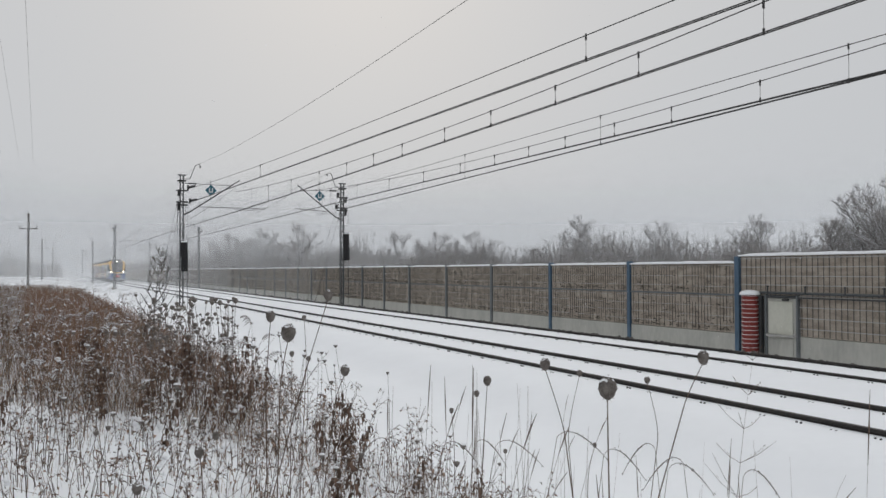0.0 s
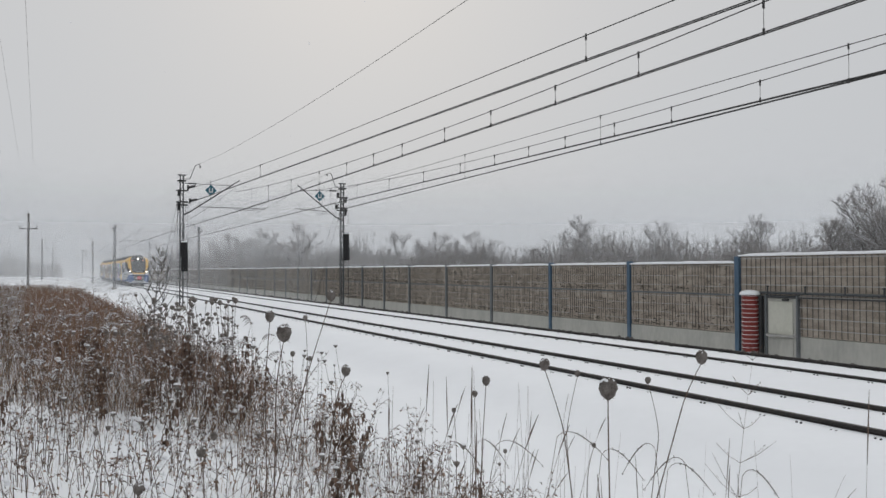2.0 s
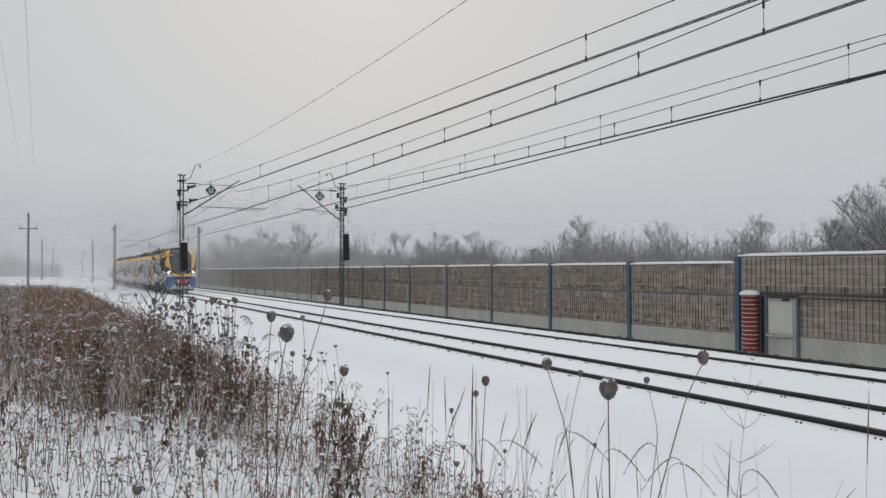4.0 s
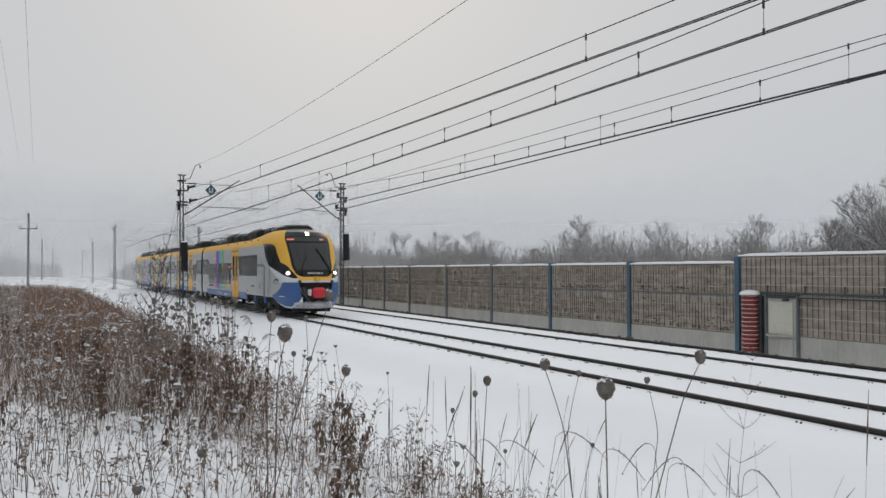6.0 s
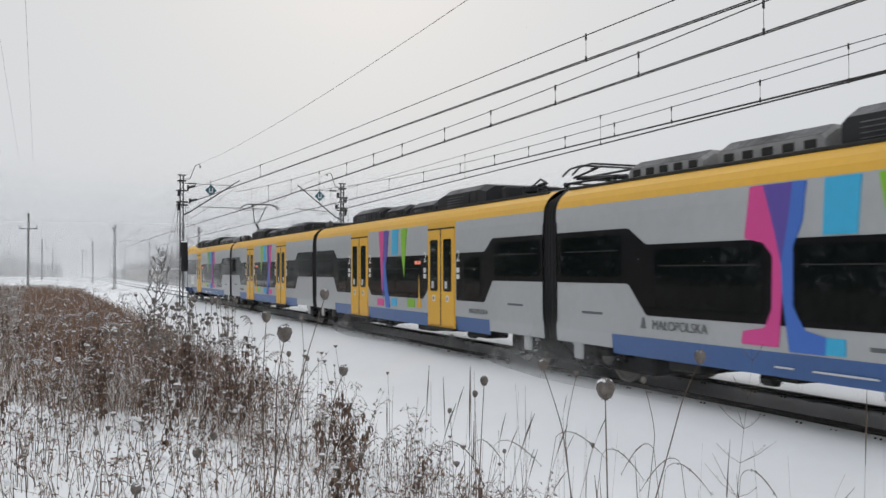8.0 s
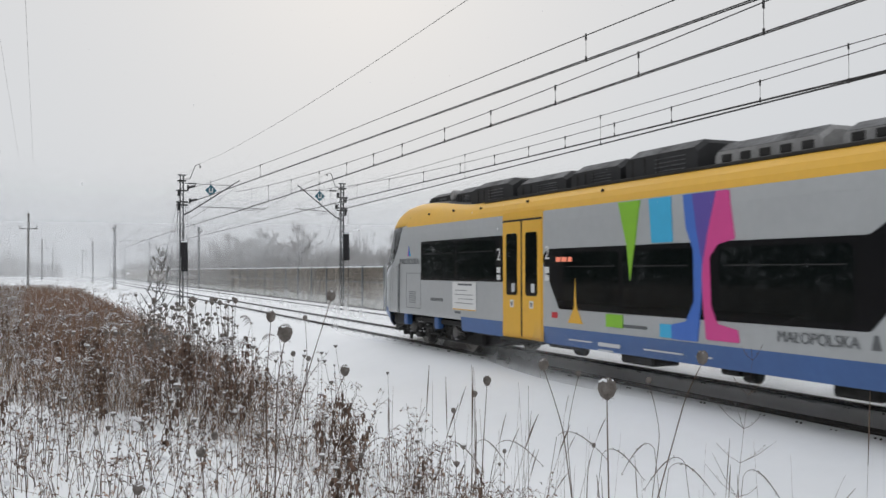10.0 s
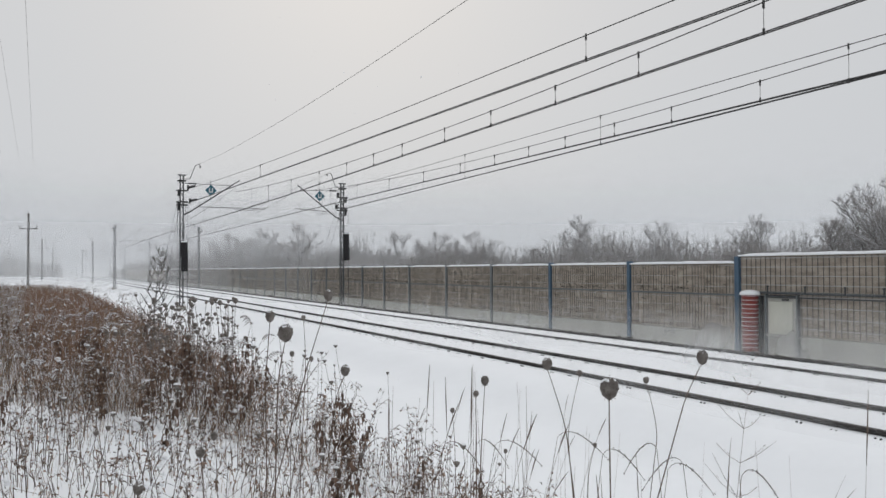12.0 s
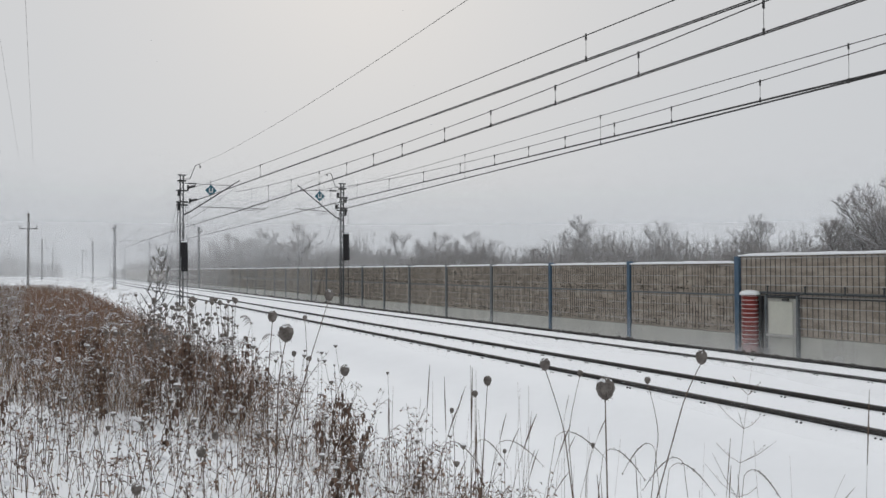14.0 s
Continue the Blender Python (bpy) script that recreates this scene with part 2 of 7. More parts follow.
def fix_normals(ob):
    bm = bmesh.new()
    bm.from_mesh(ob.data)
    bmesh.ops.recalc_face_normals(bm, faces=bm.faces)
    bm.to_mesh(ob.data)
    bm.free()
    return ob


def thing(name, label, category, group="", kind="", at=(0, 0, 0)):
    ob = new(name)
    ob.location = at
    ob.empty_display_size = 0.2
    return tagged(ob, label, category, group, kind)


# ---- plan: x across the line, y along it, z from the rail head ----
X1, X2, HALF_GAUGE = 9.408, 13.373, 0.741
WALL_X = 17.5
NEAR_MAST_X, FAR_MAST_X = 6.51, 16.27
NEAR_MAST_Y = [52.0, 112.5, 178.0, 244.0, 310.0, 376.0]
FAR_MAST_Y = [53.5, 113.5, 176.0, 240.0, 304.0]


def lerp_table(table, x):
    for (a, u), (b, w) in zip(table, table[1:]):
        if x <= b:
            k = min(1, max(0, (x - a) / (b - a)))
            k = k * k * (3 - 2 * k)
            return u + (w - u) * k
    return table[-1][1]


GROUND_PROFILE = [(-60, 0.35), (-8, 0.5), (-2, 0.38), (1.0, 0.12), (3.0, -0.2), (4.6, -0.45), (6.2, -0.42), (7.6, -0.068), (11.2, -0.068), (12.2, -0.05), (14.05, -0.05), (15.1, -0.5), (16.4, -0.58), (40, -0.5), (300, 1.0)]


def ground_z(x, y):
    z = lerp_table(GROUND_PROFILE, x)
    rough = 0.10 if x < 4.5 else (0.02 if x < 7 or x > 15.5 else 0.006)
    z += rough * noise.noise((x * 0.5, y * 0.5, 0)) + rough * 0.35 * noise.noise((x * 1.9, y * 1.9, 5))
    if x < 2.0 and y > 15:
        z -= min(1, (y - 15) / 60) * 0.25 * min(1, (2 - x) / 4)
    return z


def build_ground():
    xs = [-900, -500, -250, -120, -60, -35, -22, -15, -11] + [-8 + 0.25 * i for i in range(50)] + [4.75 + 0.35 * i for i in range(36)] + [18, 20, 25, 35, 60, 110, 220, 500, 900]
    ys = [-200, -80, -40, -20, -10, -5, -2] + [0.3 * i for i in range(61)] + [18.5 + 0.8 * i for i in range(50)] + [60 + 4 * i for i in range(40)] + [240, 300, 400, 600, 1000, 1800, 3000]
    g = Mesh()
    g.v = [(x, y, ground_z(x, y)) for y in ys for x in xs]
    n = len(xs)
    g.f = [(j * n + i, j * n + i + 1, (j + 1) * n + i + 1, (j + 1) * n + i) for j in range(len(ys) - 1) for i in range(n - 1)]
    tagged(part("ground", g, SNOW, smooth=True), "snow-covered ground beside the railway line", "snow", kind="structure")


def build_tracks():
    prof = [(-0.036, 0.0), (-0.036, -0.03), (-0.012, -0.045), (-0.010, -0.13), (-0.07, -0.15), (-0.07, -0.172),
            (0.07, -0.172), (0.07, -0.15), (0.010, -0.13), (0.012, -0.045), (0.036, -0.03), (0.036, 0.0)]
    for cx, lab in ((X1, "pair of dark steel rails half buried in snow"), (X2, "far pair of dark steel rails deep in snow")):
        tr = thing("railway_track", lab, "railway track", "railway tracks", at=(cx, 0, 0))
        for sx in (-1, 1):
            m = Mesh()
            for ya, yb in ((-40, 40), (40, 500)):
                m.prism([(sx * HALF_GAUGE + a, b) for a, b in prof], ya, yb - ya, "y")
            fix_normals(part("rail", m, RAIL, tr))
        clip = Mesh()
        clip.box((0.0, 0, 0), (0.036, 0.018, 0.04), 0.006).box((0.0, 0.075, 0.0), (0.036, 0.018, 0.04), 0.006).box((0.0, 0.037, -0.03), (0.03, 0.12, 0.02))
        me = clip.mesh("rail_clip", CLIP)
        for k in range(70):
            for sx in (-1, 1):
                for side in (-1, 1):
                    o = part("rail_clip", me, None, tr)
                    o.location = (sx * HALF_GAUGE + side * 0.20, 5.0 + 0.6 * k + 0.03 * (k % 3), (-0.066 if cx < 11 else -0.05) - 0.008 * ((k * 7) % 3))
                    if side < 0:
                        o.rotation_euler = (0, 0, math.pi)
        sl = Mesh()
        for k in range(500):
            sl.box((0, -20 + 0.6 * k, -0.23), (2.5, 0.25, 0.16))
        part("sleepers", sl, CONCRETE, tr)


def build_shoulder():
    """Dark ballast left bare between the far rail and the barrier."""
    rnd = random.Random(61)
    m = Mesh()
    y = 4.0
    while y < 190:
        ln = 0.10 + y * 0.004
        for k in range(3):
            r = rnd.uniform(0.05, 0.085) * (1 + y * 0.004)
            m.box((14.34 + 0.11 * k + rnd.gauss(0, 0.02), y + rnd.uniform(0, ln), -0.075 - 0.035 * k + rnd.uniform(-0.02, 0.015)), (r * 1.2, r * 1.5 + ln * 0.6, r), r * 0.3, Euler((rnd.gauss(0, 0.3), rnd.gauss(0, 0.3), rnd.gauss(0, 0.5))).to_matrix())
        y += ln
    tagged(part("ballast_shoulder", m, BALLAST), "dark stone ballast shoulder bare of snow beside the rail", "ballast", kind="stuff")


# ---- noise barrier ----
def build_wall():
    wall = thing("wall_noise_barrier", "grey-brown mesh-faced noise barrier with snow on top", "noise barrier", kind="structure", at=(WALL_X, 0, 0))
    ys = [19.80, 24.95, 30.1, 35.15, 40.05, 45.0] + [49.0 + 4.0 * i for i in range(70)]
    post_me = Mesh().box((-0.03, 0, 0.81), (0.16, 0.12, 2.6), 0.012).box((-0.12, 0, 0.81), (0.02, 0.15, 2.6), 0.004).mesh("post", POST_BLUE)
    # Blue posts further off, with the haze put into a grey colour.
    post_hazed = Mesh().box((-0.03, 0, 0.81), (0.16, 0.13, 2.56), 0.012).box((-0.12, 0, 0.81), (0.02, 0.16, 2.56), 0.004).mesh("post", POST_GREY)

    def bay(y0, y1, top, mid, low, base, step_v, frost, near):
        ln, c = y1 - y0 - 0.15, (y0 + y1) / 2
        part("plinth", Mesh().box((0, c, (base + low) / 2), (0.14, ln, low - base), 0.01), CONCRETE, wall, "pale concrete plinth")
        for z0, z1, mt in ((low + 0.01, mid - 0.02, ABSORBER), (mid + 0.02, top, ABSORBER)):
            part("absorber_panel", Mesh().box((0.0, c, (z0 + z1) / 2), (0.12, ln, z1 - z0), 0.015), mt, wall)
            if near:
                wv = Mesh()
                k = 0
                y = y0 + 0.2
                rnd = random.Random(int(y0 * 10 + z0 * 7))
                while y < y1 - 0.15:
                    if near > 1 or rnd.random() < 0.93:
                        lo, hi = (0, 0) if near > 1 else (rnd.choice((0, 0, 0, 0.25)), rnd.choice((0, 0, 0, 0.2)))
                        a, b = z0 + lo * (z1 - z0), z1 - hi * (z1 - z0)
                        wv.box((-0.075, y, (a + b) / 2), (0.012, 0.012 if near > 1 else 0.0075, b - a - 0.03))
                    y += step_v
                part("mesh_bars", wv, MESH_WIRE, wall)
                wh = Mesh()
                nrow = max(2, round((z1 - z0) / 0.27))
                for r in range(nrow):
                    z = z0 + (r + 0.75) * (z1 - z0) / nrow
                    if frost:
                        wh.box((-0.088, c, z), (0.018, ln - 0.05, 0.022))
                    else:
                        a = y0 + 0.2
                        while a < y1 - 0.4:
                            b = min(y1 - 0.15, a + rnd.uniform(0.5, 2.0))
                            wh.box((-0.088, (a + b) / 2, z + rnd.uniform(-0.012, 0.012)), (0.014, b - a, 0.013))
                            a = b + rnd.uniform(0.05, 0.5)
                part("mesh_wire", wh, MESH_FROST, wall, "frosted horizontal mesh wire")
                if not frost:
                    dk = Mesh()
                    for i in range(130 if near > 0.9 else 60):
                        y = rnd.uniform(y0 + 0.25, y1 - 0.25)
                        z = z0 + 0.05 + (abs(rnd.gauss(0, 0.09)) if i % 2 else rnd.choice((0.27, 0.5, 0.72)) + rnd.gauss(0, 0.05))
                        if z < z1 - 0.05:
                            dk.box((-0.07, y, z), (0.05, rnd.uniform(0.03, 0.14), rnd.uniform(0.008, 0.022)), 0.005, Euler((rnd.gauss(0, 0.12), 0, 0)).to_matrix())
                    part("torn_wood_wool", dk, ABSORBER_DARK, wall, "dark torn wood-wool hanging in the mesh")
        part("rail_between", Mesh().box((-0.01, c, mid), (0.17, ln, 0.05), 0.008), POST_GREY, wall)
        cap = Mesh()
        n = 14
        pts = []
        for i in range(n + 1):
            y = y0 + 0.05 + (y1 - y0 - 0.1) * i / n
            h = 0.075 + 0.02 * noise.noise((y * 1.3, top, 3))
            if i in (0, n):
                h *= 0.6
            pts += [(-0.13, y, top + 0.003), (-0.11, y, top + h * 0.8), (0, y, top + h), (0.11, y, top + h * 0.8), (0.13, y, top + 0.003)]
        cap.add(pts, [(i * 5 + k, i * 5 + k + 1, i * 5 + k + 6, i * 5 + k + 5) for i in range(n) for k in range(4)] + [(4, 3, 2, 1, 0), tuple(n * 5 + k for k in range(5))])
        part("snow_cap", cap, CAP_SNOW, wall, "snow lying on the top", smooth=True)

    for i, (a, b) in enumerate(zip(ys, ys[1:])):
        near = 1 if i < 9 else (0.5 if i < 34 else 0)
        bay(a, b, 2.0, 1.12, 0.05, -0.75, 0.135, False, near)
        o = part("post", post_me if i < 2 else post_hazed, None, wall, "blue-grey steel and haze-greyed post")
        o.location = (0, b, 0)
    # taller section with the door, towards the camera
    bay(14.4, 19.78, 2.19, 1.22, 0.11, -0.75, 0.18, True, 2)
    bay(9.0, 14.4, 2.19, 1.22, 0.11, -0.75, 0.18, True, 2)
    bay(3.6, 9.0, 2.19, 1.22, 0.11, -0.75, 0.18, True, 2)
    bay(-1.8, 3.6, 2.19, 1.22, 0.11, -0.75, 0.18, True, 0)
    for y in (19.78, 14.4, 9.0, 3.6):
        o = part("post", Mesh().box((-0.03, 0, 0.83), (0.2, 0.14, 2.72), 0.012).box((-0.14, 0, 0.83), (0.02, 0.17, 2.72), 0.004), POST_BLUE, wall, "blue steel post")
        o.location = (0, y, 0)
    part("rail_bar", Mesh().box((-0.17, 11.6, 1.2), (0.05, 15.0, 0.035), 0.01).box((-0.14, 11.6, 1.10), (0.03, 15.0, 0.03), 0.006), GALV, wall, "steel rail above the door")
    for y in (18.55, 17.25, 16.0, 14.9, 13.6):
        part("rail_bracket", Mesh().box((-0.19, y, 1.28), (0.03, 0.03, 0.16), 0.005).lathe((-0.19, y, 1.36), [(0.02, 0), (0.035, 0.02), (0.02, 0.04)], 8), GALV, wall)
    # door
    door = thing("door_1", "grey steel service door with a pale panel and crash bar", "door", kind="structure", at=(WALL_X - 0.11, 18.12, 0))
    for y in (-0.55, 0.55):
        part("door_frame", Mesh().box((0, y, 0.28), (0.12, 0.06, 1.78), 0.01), POST_GREY, door, "slim grey steel jamb")
    part("door_frame", Mesh().box((0, 0, 1.13), (0.12, 1.0, 0.05), 0.01), GALV, door)
    part("door_leaf", Mesh().box((0.02, 0, 0.25), (0.06, 1.02, 1.66), 0.008), CONCRETE, door)
    part("door_panel", Mesh().box((-0.02, 0.02, -0.24), (0.02, 0.84, 0.56), 0.01), CONCRETE, door)
    part("door_panel", Mesh().box((-0.025, 0.02, 0.57), (0.03, 0.84, 0.86), 0.01), DOOR_PALE, door, "pale yellowish panel")
    part("crash_bar", Mesh().tube([(-0.10, -0.5, 0.12), (-0.10, 0.45, 0.10)], 0.032, 8).box((-0.06, -0.5, 0.13), (0.08, 0.09, 0.1), 0.01).box((-0.06, 0.45, 0.11), (0.08, 0.06, 0.08), 0.01), MESH_FROST, door, "snowy crash bar")
    part("door_closer", Mesh().box((-0.08, -0.2, 1.04), (0.05, 0.22, 0.05), 0.008), DARK_STEEL, door)
    # red corrugated pipe stand
    red = thing("cable_riser", "red corrugated plastic riser with a snow cap", "cable riser", at=(WALL_X - 0.32, 19.06, -0.45))
    prof = []
    for i in range(14):
        z = i * 0.115
        prof += [(0.195, z), (0.225, z + 0.03), (0.225, z + 0.07), (0.195, z + 0.10)]
    part("corrugated_pipe", Mesh().lathe((0, 0, 0), prof, 18), RED, red)
    for i in range(14):
        z = i * 0.115 + 0.075
        part("rib_snow", Mesh().lathe((0, 0, z), [(0.205, 0.0), (0.229, 0.0), (0.226, 0.008), (0.205, 0.012)], 18), CAP_SNOW, red)
    part("snow_cap", Mesh().lathe((0, 0, 1.6), [(0.27, 0), (0.275, 0.04), (0.22, 0.10), (0.1, 0.125), (0.01, 0.13)], 18), CAP_SNOW, red, "cap of snow", smooth=True)
    part("box_back", Mesh().box((0.12, -0.28, 0.8), (0.12, 0.08, 1.55), 0.01), DARK_STEEL, red)


# ---- overhead line ----
def insulator(m, a, b, r=0.06, n=5):
    a, b = Vector(a), Vector(b)
    path, rad = [], []
    for i in range(n):
        for k, q in ((0.0, 0.4), (0.35, 1.0), (0.65, 1.0), (1.0, 0.4)):
            path.append(a.lerp(b, (i + k) / n))
            rad.append(r * q)
    m.tube(path, rad, 8)


def build_mast(x, y, inward, anchor):
    """inward: +1 if the boom reaches to +x."""
    d = inward
    mast = thing("catenary_mast", "grey steel lattice catenary mast with booms" + (" and iron counterweights" if anchor else " fading into mist"), "catenary mast", "catenary masts", at=(x, y, 0))
    base = ground_z(x, y)
    h = 7.15
    m = Mesh()
    for sx in (-1, 1):
        m.box((sx * 0.085, 0, (h + base) / 2), (0.06 if anchor else 0.10, 0.12, h - base), 0.006)
    part("upright", m, GALV if anchor else DARK_STEEL, mast)
    lac = Mesh()
    k = 0
    z = base + 0.2
    while z < h - 0.3:
        s = 1 if k % 2 else -1
        for yy in (-0.05, 0.05):
            lac.tube([(s * -0.1, yy, z), (s * 0.1, yy, z + 0.34)], 0.012, 4)
        z += 0.34
        k += 1
    part("lacing", lac, GALV if anchor else DARK_STEEL, mast)
    part("footing", Mesh().box((0, 0, base + 0.05), (0.5, 0.45, 0.4), 0.03), CONCRETE, mast)
    # boom: sloping tube and top tie
    tip = (d * (3.2 if d > 0 else 2.8), 0, 6.98)
    reach, hook = (4.7, 4.1) if d > 0 else (2.96, 1.65)
    part("boom", Mesh().tube([(d * 0.1, 0, 4.96), (d * 0.45, 0, 5.12), tip], [0.035, 0.035, 0.03], 8), DARK_STEEL, mast)
    tie = Mesh().tube([(d * 0.1, 0, 6.72), (d * 2.7, 0, 6.66)], 0.016, 6)
    insulator(tie, (d * 0.35, 0, 6.72), (d * 0.8, 0, 6.71), 0.05, 4)
    part("top_tie", tie, DARK_STEEL, mast)
    arm = Mesh().tube([(d * 0.95, 0, 5.42), (d * reach, 0, 5.38 if d > 0 else 5.56)], 0.022, 6)
    arm.tube([(d * 0.95, 0, 5.42), (d * 0.95, 0, 5.62)], 0.016, 6)
    arm.tube([(d * hook, 0, 5.42), (d * hook, 0, 5.27), (d * (hook - 1.2), -0.1, 5.30)], 0.014, 6)
    part("registration_arm", arm, DARK_STEEL, mast)
    horn = Mesh().tube([(d * 0.1, 0, 6.95), (d * 0.45, 0, 6.98), (d * 0.72, -0.1, 7.72), (d * 0.95, -0.1, 7.80), (d * 0.98, -0.1, 7.6)], 0.022, 6)
    insulator(horn, (d * 0.98, -0.1, 7.6), (d * 0.98, -0.1, 7.72), 0.06, 2)
    part("feeder_bracket", horn, DARK_STEEL, mast)
    part("mast_cap", Mesh().box((0, 0, h + 0.02), (0.42, 0.26, 0.05), 0.01).box((0, 0, h - 0.3), (0.46, 0.3, 0.08), 0.01), DARK_STEEL, mast)
    if anchor:
        for z0 in (5.66, 6.3, 5.5):
            part("bracket", Mesh().box((0, -0.05, z0), (0.62, 0.34, 0.07), 0.01).box((d * -0.18, -0.12, z0 - 0.18), (0.12, 0.12, 0.26), 0.01), DARK_STEEL, mast)
        pl = Mesh()
        for z0, xx in ((5.72, 0.42), (6.45, 0.32)):
            pl.lathe((d * xx, -0.15, z0), [(0.05, -0.05), (0.17, -0.04), (0.14, 0), (0.17, 0.04), (0.05, 0.05)], 12, "x")
            insulator(pl, (d * xx, -0.3, z0), (d * (xx + 0.25), -1.1, z0 + 0.03), 0.07, 5)
        part("tension_wheel", pl, DARK_STEEL, mast)
        wts = Mesh()
        sw = -0.02 if inward > 0 else 0.05
        zt = 3.4 if inward > 0 else 4.05
        wm = wts.lathe((0, 0, 0), [(0.178, 0.0), (0.185, 0.004), (0.185, 0.109), (0.178, 0.113)], 14).mesh("counterweight", WEIGHT)
        for i in range(14):
            o = part("counterweight", wm, None, mast, "black iron counterweight disc")
            o.location = (sw + 0.12 * (1 if i < 7 else 1.25), -0.28, zt - 0.115 * (i + 1))
        part("weight_snow", Mesh().lathe((sw + 0.12, -0.28, zt), [(0.17, 0), (0.16, 0.05), (0.05, 0.075)], 12), CAP_SNOW, mast, "snow on the weights", smooth=True)
        ropes = Mesh().tube([(sw + 0.12, -0.28, zt), (d * 0.2, -0.2, 5.6)], 0.012, 5)
        for xx in (-0.26, 0.3):
            ropes.tube([(xx, -0.3, base), (xx, -0.28, 5.4)], 0.013, 5)
        ropes.tube([(-0.1, 0.1, 6.2), (-0.9, 5.5, base)], 0.012, 5).tube([(-0.1, 0.1, 5.4), (-0.6, 4.4, base)], 0.012, 5)
        part("weight_rope", ropes, DARK_STEEL, mast)
        part("weight_guide", Mesh().box((0.05, -0.25, 0.38), (0.75, 0.22, 0.05), 0.01), GALV, mast, "snowy guide bracket")
        # diamond sign
        sx0, sz0 = (d * 1.56 if inward > 0 else d * 1.49), 6.34
        sg = Mesh().prism([(sx0, sz0 - 0.32), (sx0 + 0.32, sz0), (sx0, sz0 + 0.32), (sx0 - 0.32, sz0)], -0.24, 0.02, "y")
        part("sign_plate", sg, SIGN_BLUE, mast, "dark blue diamond sign with a white letter")
        u = Mesh()
        u.box((sx0 - 0.085, -0.25, sz0 + 0.03), (0.045, 0.012, 0.2)).box((sx0 + 0.085, -0.25, sz0 + 0.03), (0.045, 0.012, 0.2)).box((sx0, -0.25, sz0 - 0.09), (0.215, 0.012, 0.05))
        part("sign_letter", u, WHITE, mast)
        part("sign_hanger", Mesh().tube([(sx0, -0.2, sz0 + 0.3), (sx0, -0.05, sz0 + 0.62)], 0.015, 5).tube([(sx0, -0.2, sz0 - 0.3), (sx0, -0.05, sz0 - 0.55)], 0.012, 5), DARK_STEEL, mast)
    else:
        wm = Mesh()
        insulator(wm, (d * -0.3, 0, 6.5), (d * -0.3, 0, 6.9), 0.07, 3)
        part("insulator", wm, CERAMIC, mast)
    return mast


def wire(name, pts, r, label):
    ob = part(name, Mesh().tube(pts, r, 5), WIRE)
    return tagged(ob, label, "wire", "overhead wires")


def sag(a, b, drop, n=16):
    a, b = Vector(a), Vector(b)
    return [a.lerp(b, i / n) - Vector((0, 0, drop * 4 * (i / n) * (1 - i / n))) for i in range(n + 1)]


def catenary(x_of, y0, y1, zc, zm_of, name_label, gap_y, pair=0.036, r=0.012):
    """A contact wire pair, its messenger and the droppers, from y0 to y1."""
    cat = thing("overhead_line", name_label, "overhead wire", "overhead lines")
    ys = [y0 + (y1 - y0) * i / 40 for i in range(41)]
    for s in (-pair, pair):
        part("contact_wire", Mesh().tube([(x_of(y) + s, y, zc(y)) for y in ys], r, 5), WIRE, cat)
    part("messenger_wire", Mesh().tube([(x_of(y), y, zm_of(y)) for y in ys], r * 0.85, 5), WIRE, cat)
    for y in gap_y:
        a, b = Vector((x_of(y), y, zm_of(y))), Vector((x_of(y), y, zc(y)))
        dr = Mesh().tube([a, b], 0.006, 4).tube([a + Vector((0, 0, 0.03)), a - Vector((0, 0, 0.09))], 0.02, 5).tube([b + Vector((0, 0, 0.07)), b - Vector((0, 0, 0.03))], 0.02, 5)
        part("dropper", dr, WIRE, cat)


